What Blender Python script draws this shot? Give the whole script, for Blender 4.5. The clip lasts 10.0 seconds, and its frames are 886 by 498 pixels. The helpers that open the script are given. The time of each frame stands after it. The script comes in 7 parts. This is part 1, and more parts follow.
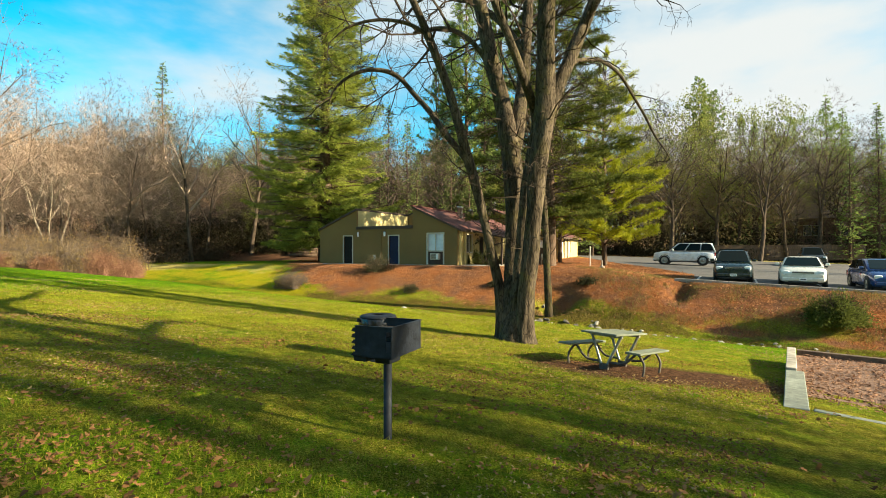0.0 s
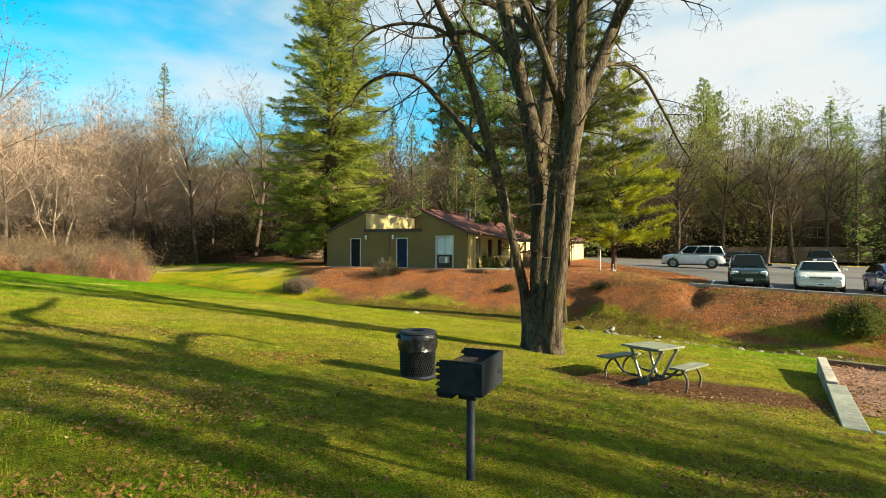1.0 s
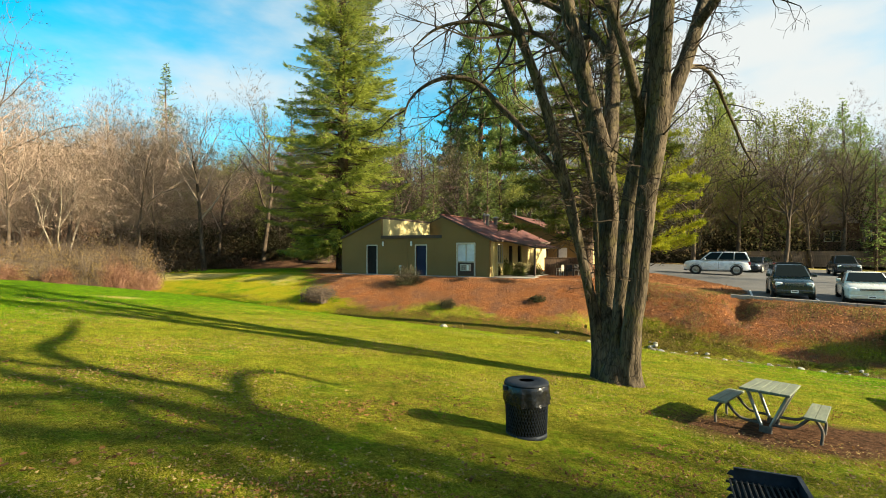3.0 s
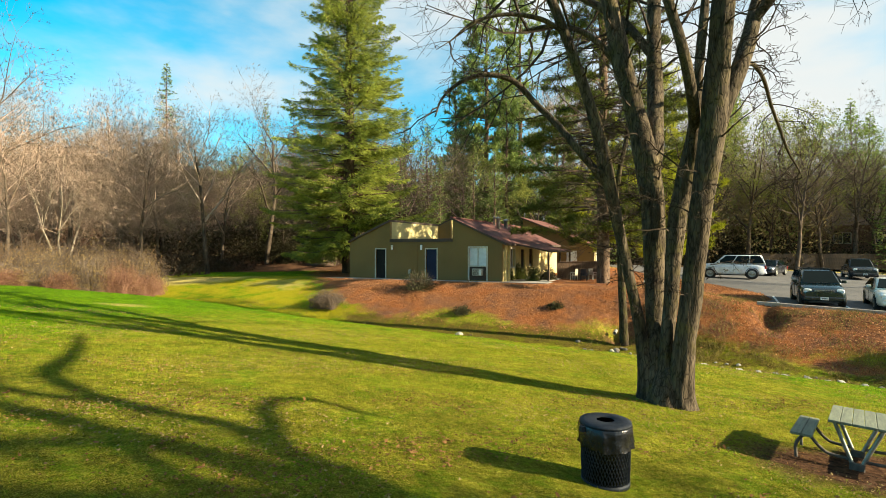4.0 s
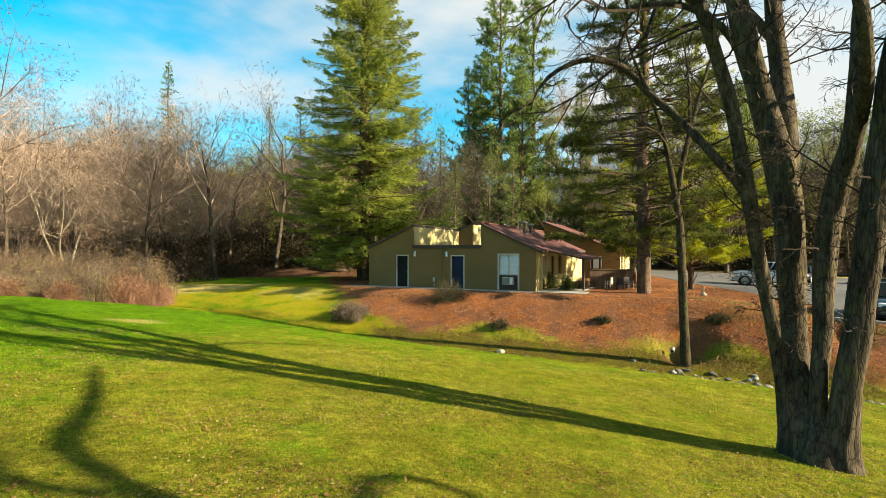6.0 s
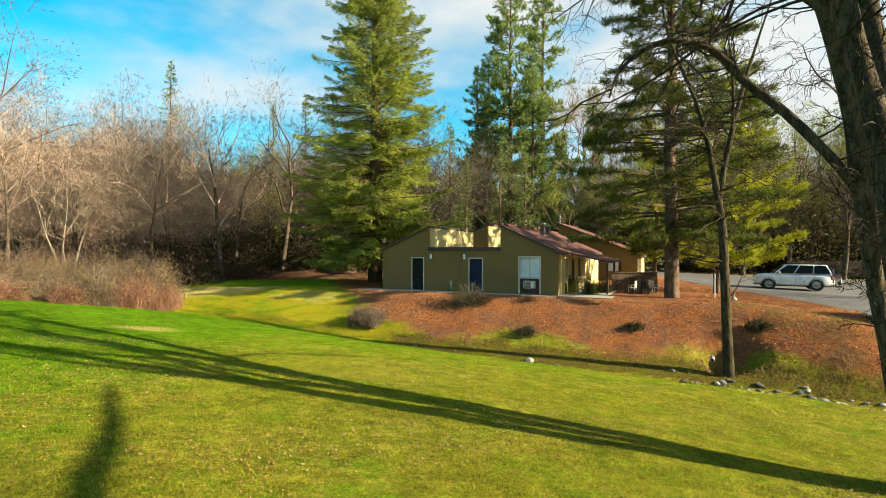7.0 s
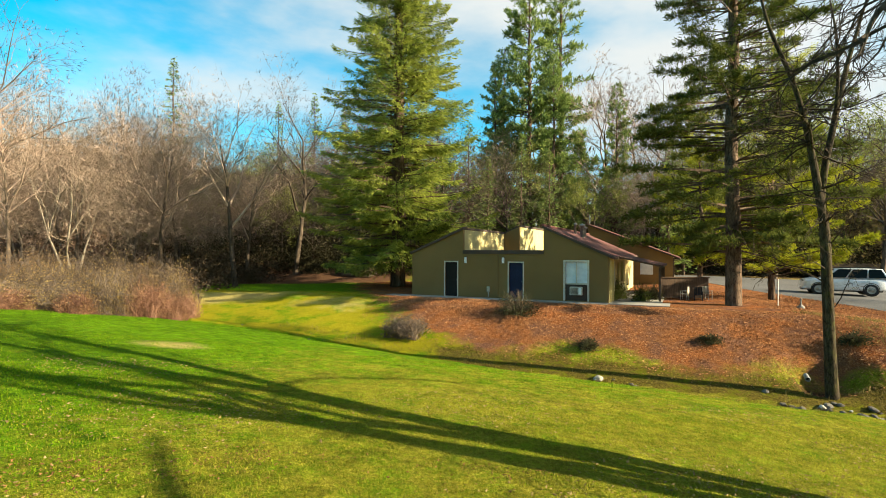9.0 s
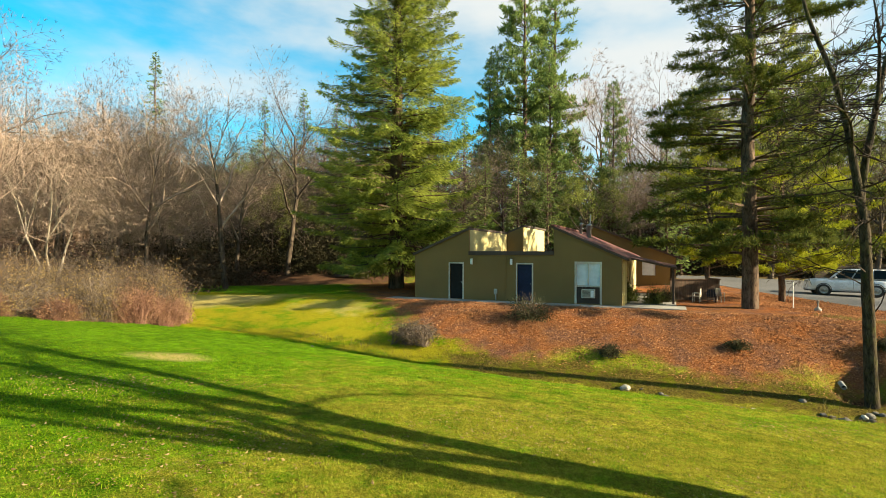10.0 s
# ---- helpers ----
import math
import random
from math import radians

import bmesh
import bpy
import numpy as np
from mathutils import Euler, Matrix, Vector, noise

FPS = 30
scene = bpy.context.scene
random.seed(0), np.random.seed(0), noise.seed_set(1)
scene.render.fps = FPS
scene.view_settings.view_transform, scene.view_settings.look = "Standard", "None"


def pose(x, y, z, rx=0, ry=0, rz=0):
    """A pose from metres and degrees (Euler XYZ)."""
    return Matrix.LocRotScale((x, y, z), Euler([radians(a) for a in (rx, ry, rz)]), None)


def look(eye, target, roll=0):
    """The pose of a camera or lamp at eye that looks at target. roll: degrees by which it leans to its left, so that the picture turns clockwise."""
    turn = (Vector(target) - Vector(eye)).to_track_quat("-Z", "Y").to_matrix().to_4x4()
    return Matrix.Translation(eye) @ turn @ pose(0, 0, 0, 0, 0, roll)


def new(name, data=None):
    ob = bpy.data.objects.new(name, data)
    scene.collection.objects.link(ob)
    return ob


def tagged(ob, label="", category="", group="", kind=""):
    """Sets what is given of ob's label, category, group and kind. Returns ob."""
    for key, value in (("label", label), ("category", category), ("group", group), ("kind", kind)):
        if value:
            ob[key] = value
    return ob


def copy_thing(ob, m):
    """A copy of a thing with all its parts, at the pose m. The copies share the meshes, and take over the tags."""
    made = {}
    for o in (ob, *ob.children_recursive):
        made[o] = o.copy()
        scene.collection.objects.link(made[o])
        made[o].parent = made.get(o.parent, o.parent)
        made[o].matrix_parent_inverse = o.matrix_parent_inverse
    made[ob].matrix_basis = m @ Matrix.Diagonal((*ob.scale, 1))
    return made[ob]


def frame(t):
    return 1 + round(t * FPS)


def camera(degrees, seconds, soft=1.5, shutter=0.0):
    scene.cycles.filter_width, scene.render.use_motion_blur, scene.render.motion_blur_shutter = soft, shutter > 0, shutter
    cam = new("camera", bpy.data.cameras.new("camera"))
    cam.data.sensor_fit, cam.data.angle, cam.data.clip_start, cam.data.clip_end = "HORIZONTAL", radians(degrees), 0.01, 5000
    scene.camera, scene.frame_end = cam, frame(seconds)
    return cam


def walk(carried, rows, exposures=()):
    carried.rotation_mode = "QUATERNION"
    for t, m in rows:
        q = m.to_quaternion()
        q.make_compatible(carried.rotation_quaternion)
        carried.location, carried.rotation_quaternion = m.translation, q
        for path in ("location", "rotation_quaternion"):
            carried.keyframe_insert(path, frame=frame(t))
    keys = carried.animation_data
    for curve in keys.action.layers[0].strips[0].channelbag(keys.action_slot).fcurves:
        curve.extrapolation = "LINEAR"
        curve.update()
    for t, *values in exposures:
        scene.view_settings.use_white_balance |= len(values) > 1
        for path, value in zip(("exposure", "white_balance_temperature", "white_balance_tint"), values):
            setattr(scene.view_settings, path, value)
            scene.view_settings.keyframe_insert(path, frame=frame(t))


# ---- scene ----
cam = camera(82.4, 10.0, 0.8)
METRES, EYE, TILT, LEAN, TURN = 13.2, 2.25, 0.0, 0.0, 0.0
ROWS = [
    (0.0, 0.0, 0.0, 0.0, 0.0, 0.0, -0.0),
    (0.5, -0.0241, 0.0088, 0.0071, -0.0, 0.0, -0.02),
    (1.0, -0.0505, 0.0206, 0.0157, -0.06, 0.02, -0.04),
    (1.5, -0.0794, 0.037, 0.0232, -0.17, 0.05, -0.04),
    (2.0, -0.1083, 0.0573, 0.0327, -0.22, 0.06, -0.03),
    (2.5, -0.1378, 0.0811, 0.0425, -0.25, 0.05, -0.02),
    (4.0, -0.2264, 0.1759, 0.0689, -0.36, 0.11, -0.02),
    (4.5, -0.2574, 0.2119, 0.0781, -0.42, 0.12, -0.01),
    (5.0, -0.2903, 0.2502, 0.0865, -0.46, 0.13, -0.04),
    (5.5, -0.3261, 0.2883, 0.0935, -0.52, 0.16, -0.08),
    (7.0, -0.4448, 0.4168, 0.1054, -0.53, 0.3, -0.16),
    (7.5, -0.4876, 0.4597, 0.1091, -0.53, 0.33, -0.17),
    (8.0, -0.532, 0.5022, 0.1114, -0.55, 0.36, -0.21),
    (8.5, -0.5759, 0.5456, 0.115, -0.58, 0.36, -0.22),
    (9.0, -0.6127, 0.5926, 0.1167, -0.74, 0.38, -0.17),
    (9.5, -0.6593, 0.638, 0.1225, -1.51, 0.32, -0.17),
    (10.0, -0.7027, 0.6852, 0.1245, -2.55, 0.3, -0.16),
]
walk(cam, [(t, pose(0, 0, EYE, TILT, LEAN, TURN) @ pose(METRES * x, METRES * y, METRES * z, 90 + pitch, roll, yaw)) for t, x, y, z, yaw, pitch, roll in ROWS],
     [(0.0, 1.76, 6550, 3), (10.0, 1.76, 6550, 3)])

# ---- light: a low winter sun from the right, a blue sky with drifting cloud ----
SUN_AZ, SUN_EL = (0.94, -0.34), 22.0
world = bpy.data.worlds.new("sky")
scene.world = world
world.use_nodes = True
wn, wl = world.node_tree.nodes, world.node_tree.links
wn.clear()
sky = wn.new("ShaderNodeTexSky")
sky.sky_type, sky.sun_disc = "NISHITA", False
sky.sun_elevation, sky.sun_rotation = radians(SUN_EL), math.atan2(SUN_AZ[0], SUN_AZ[1])
sky.air_density, sky.dust_density, sky.ozone_density = 1.0, 0.6, 2.5
tint = wn.new("ShaderNodeHueSaturation")
tint.inputs["Hue"].default_value, tint.inputs["Saturation"].default_value, tint.inputs["Value"].default_value = 0.47, 1.5, 2.75
coord, mapping = wn.new("ShaderNodeTexCoord"), wn.new("ShaderNodeMapping")
mapping.inputs["Scale"].default_value, mapping.inputs["Location"].default_value = (1.0, 1.0, 2.6), (0.55, 0.2, 0.1)
puffs = wn.new("ShaderNodeTexNoise")
puffs.inputs["Scale"].default_value, puffs.inputs["Detail"].default_value, puffs.inputs["Roughness"].default_value = 2.1, 7.0, 0.5
cover = wn.new("ShaderNodeMapRange")
cover.interpolation_type = "SMOOTHSTEP"
cover.inputs["From Min"].default_value, cover.inputs["From Max"].default_value = 0.36, 0.67
split = wn.new("ShaderNodeSeparateXYZ")
lean_x = wn.new("ShaderNodeMath")
lean_x.operation, lean_x.inputs[1].default_value = "MULTIPLY", 0.16
cloud_sum = wn.new("ShaderNodeMath")
cloud_mix, backing = wn.new("ShaderNodeMix"), wn.new("ShaderNodeBackground")
cloud_mix.data_type = "RGBA"
cloud_mix.inputs[7].default_value = (9.4, 9.5, 9.7, 1)
backing.inputs["Strength"].default_value = 0.028
out = wn.new("ShaderNodeOutputWorld")
for a, b in ((coord.outputs["Generated"], mapping.inputs[0]), (mapping.outputs[0], puffs.inputs["Vector"]), (coord.outputs["Generated"], split.inputs[0]),
             (split.outputs["X"], lean_x.inputs[0]), (puffs.outputs["Fac"], cloud_sum.inputs[0]), (lean_x.outputs[0], cloud_sum.inputs[1]),
             (cloud_sum.outputs[0], cover.inputs["Value"]), (sky.outputs[0], tint.inputs["Color"]), (tint.outputs[0], cloud_mix.inputs[6]),
             (cover.outputs[0], cloud_mix.inputs[0]), (cloud_mix.outputs[2], backing.inputs["Color"]), (backing.outputs[0], out.inputs["Surface"])):
    wl.new(a, b)
sun = new("sun", bpy.data.lights.new("sun", "SUN"))
sun.data.energy, sun.data.angle, sun.data.color = 5.0, radians(0.55), (1.0, 0.85, 0.60)
sun.matrix_world = look((0, 0, 0), (-SUN_AZ[0], -SUN_AZ[1], -math.tan(radians(SUN_EL))))

# ---- materials ----


def surf(name, dark, light, scale=6.0, rough=0.8, bump=0.3, bump_scale=None, blotch=0.25, blotch_scale=0.6, metal=0.0, stretch=(1, 1, 1), vary=0.0, spec=0.5):
    """A surface whose colour wanders between two tones at a fine and a broad scale, with relief to match."""
    m = bpy.data.materials.new(name)
    m.use_nodes = True
    nt = m.node_tree
    b = nt.nodes["Principled BSDF"]
    b.inputs["Metallic"].default_value, b.inputs["Specular IOR Level"].default_value = metal, spec
    tc, mp = nt.nodes.new("ShaderNodeTexCoord"), nt.nodes.new("ShaderNodeMapping")
    mp.inputs["Scale"].default_value = stretch
    nt.links.new(tc.outputs["Object"], mp.inputs[0])
    fine, broad = nt.nodes.new("ShaderNodeTexNoise"), nt.nodes.new("ShaderNodeTexNoise")
    fine.inputs["Scale"].default_value, fine.inputs["Detail"].default_value, fine.inputs["Roughness"].default_value = scale, 6.0, 0.65
    broad.inputs["Scale"].default_value, broad.inputs["Detail"].default_value = blotch_scale, 3.0
    ramp = nt.nodes.new("ShaderNodeValToRGB")
    ramp.color_ramp.elements[0].position, ramp.color_ramp.elements[1].position = 0.32, 0.68
    ramp.color_ramp.elements[0].color, ramp.color_ramp.elements[1].color = (*dark, 1), (*light, 1)
    hs = nt.nodes.new("ShaderNodeHueSaturation")
    rng = nt.nodes.new("ShaderNodeMapRange")
    rng.inputs["From Min"].default_value, rng.inputs["From Max"].default_value = 0.3, 0.7
    rng.inputs["To Min"].default_value, rng.inputs["To Max"].default_value = 1 - blotch, 1 + blotch
    for tex in (fine, broad):
        nt.links.new(mp.outputs[0], tex.inputs["Vector"])
    nt.links.new(fine.outputs["Fac"], ramp.inputs[0])
    nt.links.new(broad.outputs["Fac"], rng.inputs["Value"])
    nt.links.new(ramp.outputs[0], hs.inputs["Color"])
    if vary:
        info, mul, add = nt.nodes.new("ShaderNodeObjectInfo"), nt.nodes.new("ShaderNodeMath"), nt.nodes.new("ShaderNodeMath")
        mul.operation, mul.inputs[1].default_value = "MULTIPLY_ADD", vary
        mul.inputs[2].default_value = -vary / 2
        nt.links.new(info.outputs["Random"], mul.inputs[0])
        nt.links.new(rng.outputs[0], add.inputs[0])
        nt.links.new(mul.outputs[0], add.inputs[1])
        nt.links.new(add.outputs[0], hs.inputs["Value"])
    else:
        nt.links.new(rng.outputs[0], hs.inputs["Value"])
    nt.links.new(hs.outputs[0], b.inputs["Base Color"])
    rr = nt.nodes.new("ShaderNodeMapRange")
    rr.inputs["To Min"].default_value, rr.inputs["To Max"].default_value = max(0.03, rough - 0.12), min(1, rough + 0.12)
    nt.links.new(fine.outputs["Fac"], rr.inputs["Value"])
    nt.links.new(rr.outputs[0], b.inputs["Roughness"])
    if bump:
        grain, bp = nt.nodes.new("ShaderNodeTexNoise"), nt.nodes.new("ShaderNodeBump")
        grain.inputs["Scale"].default_value, grain.inputs["Detail"].default_value = bump_scale or scale * 2, 5.0
        bp.inputs["Strength"].default_value, bp.inputs["Distance"].default_value = bump, 0.03
        nt.links.new(mp.outputs[0], grain.inputs["Vector"])
        nt.links.new(grain.outputs["Fac"], bp.inputs["Height"])
        nt.links.new(bp.outputs[0], b.inputs["Normal"])
    return m


def bark(name, dark, light, moss, share=0.5, scale=9.0):
    """Furrowed bark: upright plates with black cracks, and moss in patches of its own."""
    m = surf(name, dark, light, scale, 0.95, 0.6, scale * 2, 0.35, 1.2, stretch=(1, 1, 0.28), spec=0.08)
    nt = m.node_tree
    N, L = nt.nodes, nt.links
    b = N["Principled BSDF"]
    tc, mp = N.new("ShaderNodeTexCoord"), N.new("ShaderNodeMapping")
    mp.inputs["Scale"].default_value = (1, 1, 0.16)
    L.new(tc.outputs["Object"], mp.inputs[0])
    cells, crack, patch, spread = N.new("ShaderNodeTexVoronoi"), N.new("ShaderNodeMapRange"), N.new("ShaderNodeTexNoise"), N.new("ShaderNodeMapRange")
    cells.feature, cells.inputs["Scale"].default_value = "DISTANCE_TO_EDGE", 15.0
    crack.inputs["From Max"].default_value, crack.inputs["To Min"].default_value = 0.09, 0.45
    patch.inputs["Scale"].default_value, patch.inputs["Detail"].default_value, patch.inputs["Roughness"].default_value = 2.4, 6.0, 0.7
    spread.inputs["From Min"].default_value, spread.inputs["From Max"].default_value, spread.inputs["To Max"].default_value = 0.50, 0.66, share
    mossy, dim = N.new("ShaderNodeMix"), N.new("ShaderNodeHueSaturation")
    mossy.data_type = "RGBA"
    mossy.inputs[7].default_value = (*moss, 1)
    old = b.inputs["Base Color"].links[0].from_socket
    for a, c in ((mp.outputs[0], cells.inputs["Vector"]), (cells.outputs["Distance"], crack.inputs["Value"]), (tc.outputs["Object"], patch.inputs["Vector"]), (patch.outputs["Fac"], spread.inputs["Value"]),
                 (spread.outputs[0], mossy.inputs[0]), (old, mossy.inputs[6]), (mossy.outputs[2], dim.inputs["Color"]), (crack.outputs[0], dim.inputs["Value"]), (dim.outputs[0], b.inputs["Base Color"])):
        L.new(a, c)
    deep = N.new("ShaderNodeBump")
    deep.inputs["Strength"].default_value, deep.inputs["Distance"].default_value = 0.7, 0.02
    L.new(crack.outputs[0], deep.inputs["Height"])
    L.new(b.inputs["Normal"].links[0].from_socket, deep.inputs["Normal"])
    L.new(deep.outputs[0], b.inputs["Normal"])
    return m


def leafy(name, dark, light, through_light=0.35, rough=0.6, scale=0.35):
    """Foliage: each leaf or spray has its own tone, clumps drift in colour, and light comes through."""
    m = bpy.data.materials.new(name)
    m.use_nodes = True
    nt = m.node_tree
    b, o = nt.nodes["Principled BSDF"], nt.nodes["Material Output"]
    b.inputs["Roughness"].default_value, b.inputs["Specular IOR Level"].default_value = rough, 0.04
    geo, tc, drift = nt.nodes.new("ShaderNodeNewGeometry"), nt.nodes.new("ShaderNodeTexCoord"), nt.nodes.new("ShaderNodeTexNoise")
    drift.inputs["Scale"].default_value, drift.inputs["Detail"].default_value = scale, 3.0
    mixer, ramp = nt.nodes.new("ShaderNodeMath"), nt.nodes.new("ShaderNodeValToRGB")
    mixer.operation = "MULTIPLY_ADD"
    mixer.inputs[1].default_value, mixer.inputs[2].default_value = 0.55, 0.0
    half = nt.nodes.new("ShaderNodeMath")
    half.operation = "MULTIPLY_ADD"
    half.inputs[1].default_value = 0.9
    nt.links.new(tc.outputs["Object"], drift.inputs["Vector"])
    nt.links.new(geo.outputs["Random Per Island"], mixer.inputs[0])
    nt.links.new(drift.outputs["Fac"], half.inputs[0])
    nt.links.new(mixer.outputs[0], half.inputs[2])
    nt.links.new(half.outputs[0], ramp.inputs[0])
    ramp.color_ramp.elements[0].position, ramp.color_ramp.elements[1].position = 0.3, 1.05
    ramp.color_ramp.elements[0].color, ramp.color_ramp.elements[1].color = (*dark, 1), (*light, 1)
    nt.links.new(ramp.outputs[0], b.inputs["Base Color"])
    tr, mix = nt.nodes.new("ShaderNodeBsdfTranslucent"), nt.nodes.new("ShaderNodeMixShader")
    mix.inputs[0].default_value = through_light
    nt.links.new(ramp.outputs[0], tr.inputs["Color"])
    nt.links.new(b.outputs[0], mix.inputs[1])
    nt.links.new(tr.outputs[0], mix.inputs[2])
    nt.links.new(mix.outputs[0], o.inputs["Surface"])
    return m


def plain_glass(name, color, rough=0.05):
    m = bpy.data.materials.new(name)
    m.use_nodes = True
    b = m.node_tree.nodes["Principled BSDF"]
    b.inputs["Base Color"].default_value, b.inputs["Roughness"].default_value = (*color, 1), rough
    b.inputs["Specular IOR Level"].default_value = 0.8
    return m


def ground_material():
    """Turf, leaf litter, damp soil and moss by the masks stored on the sheet, broken up by noise."""
    m = bpy.data.materials.new("ground_cover")
    m.use_nodes = True
    nt = m.node_tree
    N, L = nt.nodes, nt.links
    b = N["Principled BSDF"]
    b.inputs["Roughness"].default_value, b.inputs["Specular IOR Level"].default_value = 0.9, 0.03
    tc = N.new("ShaderNodeTexCoord")

    def tex(scale, detail=5.0, rough=0.6, stretch=None):
        n = N.new("ShaderNodeTexNoise")
        n.inputs["Scale"].default_value, n.inputs["Detail"].default_value, n.inputs["Roughness"].default_value = scale, detail, rough
        if stretch:
            mp = N.new("ShaderNodeMapping")
            mp.inputs["Scale"].default_value = stretch
            L.new(tc.outputs["Object"], mp.inputs[0])
            L.new(mp.outputs[0], n.inputs["Vector"])
        else:
            L.new(tc.outputs["Object"], n.inputs["Vector"])
        return n.outputs["Fac"]

    def ramp(fac, *stops):
        r = N.new("ShaderNodeValToRGB")
        while len(r.color_ramp.elements) < len(stops):
            r.color_ramp.elements.new(0.5)
        for e, (p, c) in zip(r.color_ramp.elements, stops):
            e.position, e.color = p, (*c, 1)
        L.new(fac, r.inputs[0])
        return r.outputs[0]

    def blend(fac, a, c):
        x = N.new("ShaderNodeMix")
        x.data_type = "RGBA"
        L.new(fac, x.inputs[0])
        L.new(a, x.inputs[6])
        L.new(c, x.inputs[7])
        return x.outputs[2]

    def mask(name, noise_fac, soft=0.25):
        at, ad, mr = N.new("ShaderNodeAttribute"), N.new("ShaderNodeMath"), N.new("ShaderNodeMapRange")
        at.attribute_name = name
        ad.operation = "ADD"
        L.new(at.outputs["Fac"], ad.inputs[0])
        L.new(noise_fac, ad.inputs[1])
        mr.inputs["From Min"].default_value, mr.inputs["From Max"].default_value = 1.0 - soft, 1.0 + soft
        L.new(ad.outputs[0], mr.inputs["Value"])
        return mr.outputs[0]

    fine, mid, broad = tex(38, 6, 0.75), tex(5.0, 5, 0.6), tex(0.45, 4, 0.55)
    speck = tex(70, 4, 0.8)
    green = ramp(fine, (0.36, TURF_A), (0.50, TURF_B), (0.66, TURF_C))
    straw = ramp(speck, (0.37, TURF_D), (0.50, TURF_E), (0.62, TURF_F))
    turf = blend(mask("thatch", tex(1.1, 7, 0.78), 0.11), green, straw)
    turf = blend(ramp(tex(8.0, 5, 0.8), (0.52, (0, 0, 0)), (0.70, (0.75, 0.75, 0.75))), turf, green)
    # tufts and thin places, a hand's width and a stride across
    for size, low, high in ((0.8, 0.80, 1.20), (3.2, 0.70, 1.30), (13.0, 0.68, 1.32)):
        tone, turned = N.new("ShaderNodeMapRange"), N.new("ShaderNodeHueSaturation")
        tone.inputs["From Min"].default_value, tone.inputs["From Max"].default_value = 0.32, 0.66
        tone.inputs["To Min"].default_value, tone.inputs["To Max"].default_value = low, high
        L.new(tex(size, 5, 0.7), tone.inputs["Value"])
        L.new(turf, turned.inputs["Color"])
        L.new(tone.outputs[0], turned.inputs["Value"])
        turf = turned.outputs[0]
    litter = ramp(tex(24, 7, 0.85), (0.36, (0.038, 0.014, 0.007)), (0.48, (0.230, 0.074, 0.022)), (0.57, (0.42, 0.165, 0.060)), (0.68, (0.66, 0.370, 0.185)))
    litter = blend(ramp(broad, (0.35, (0, 0, 0)), (0.75, (0.55, 0.55, 0.55))), litter, ramp(fine, (0.35, (0.08, 0.045, 0.020)), (0.7, (0.30, 0.165, 0.070))))
    # older leaves have gone purple-brown
    aged = ramp(tex(21, 7, 0.85), (0.36, (0.028, 0.013, 0.009)), (0.50, (0.150, 0.066, 0.042)), (0.66, (0.42, 0.240, 0.165)))
    litter = blend(ramp(tex(0.9, 6, 0.7), (0.44, (0, 0, 0)), (0.60, (0.85, 0.85, 0.85))), litter, aged)
    soil = ramp(tex(9, 6, 0.7), (0.32, (0.032, 0.018, 0.011)), (0.7, (0.185, 0.096, 0.054)))
    moss = ramp(fine, (0.3, (0.095, 0.090, 0.005)), (0.50, (0.255, 0.230, 0.010)), (0.7, (0.46, 0.385, 0.030)))
    moss = blend(ramp(tex(0.8, 6, 0.7), (0.48, (0, 0, 0)), (0.62, (0.8, 0.8, 0.8))), moss, green)
    ledge = ramp(tex(15, 7, 0.85), (0.36, (0.022, 0.018, 0.006)), (0.50, (0.095, 0.072, 0.014)), (0.66, (0.27, 0.205, 0.040)))
    ledge = blend(ramp(tex(1.7, 6, 0.8), (0.50, (0, 0, 0)), (0.58, (0.9, 0.9, 0.9))), ledge, ramp(fine, (0.34, (0.030, 0.042, 0.003)), (0.66, (0.20, 0.20, 0.012))))
    tan = ramp(speck, (0.34, (0.19, 0.145, 0.035)), (0.52, (0.42, 0.335, 0.105)), (0.68, (0.60, 0.50, 0.22)))
    col = blend(mask("moss", tex(0.9, 7, 0.75), 0.12), turf, moss)
    col = blend(mask("ledge", tex(1.2, 7, 0.75), 0.10), col, ledge)
    col = blend(mask("dry", tex(0.55, 7, 0.75), 0.16), col, tan)
    col = blend(mask("litter", tex(0.7, 8, 0.78), 0.12), col, litter)
    col = blend(mask("soil", tex(1.6, 7, 0.75), 0.14), col, soil)
    L.new(col, b.inputs["Base Color"])
    bp = N.new("ShaderNodeBump")
    bp.inputs["Strength"].default_value, bp.inputs["Distance"].default_value = 1.0, 0.10
    L.new(tex(26, 6, 0.8), bp.inputs["Height"])
    L.new(bp.outputs[0], b.inputs["Normal"])
    return m


TURF_A, TURF_B, TURF_C = (0.016, 0.042, 0.001), (0.082, 0.186, 0.003), (0.235, 0.320, 0.014)
TURF_D, TURF_E, TURF_F = (0.040, 0.047, 0.003), (0.185, 0.178, 0.009), (0.44, 0.365, 0.065)
M_GROUND = ground_material()
M_BLADE = leafy("green_grass_blade", (0.040, 0.098, 0.001), (0.245, 0.395, 0.010), 0.45, 0.55, 0.9)
M_STRAW = leafy("straw_grass_blade", (0.068, 0.092, 0.003), (0.38, 0.365, 0.035), 0.45, 0.55, 0.9)
M_OAK = bark("oak_bark", (0.022, 0.017, 0.012), (0.130, 0.100, 0.070), (0.110, 0.092, 0.026), 0.45)
M_DARKBARK = bark("wet_dark_bark", (0.012, 0.009, 0.006), (0.085, 0.065, 0.042), (0.080, 0.078, 0.018), 0.55)
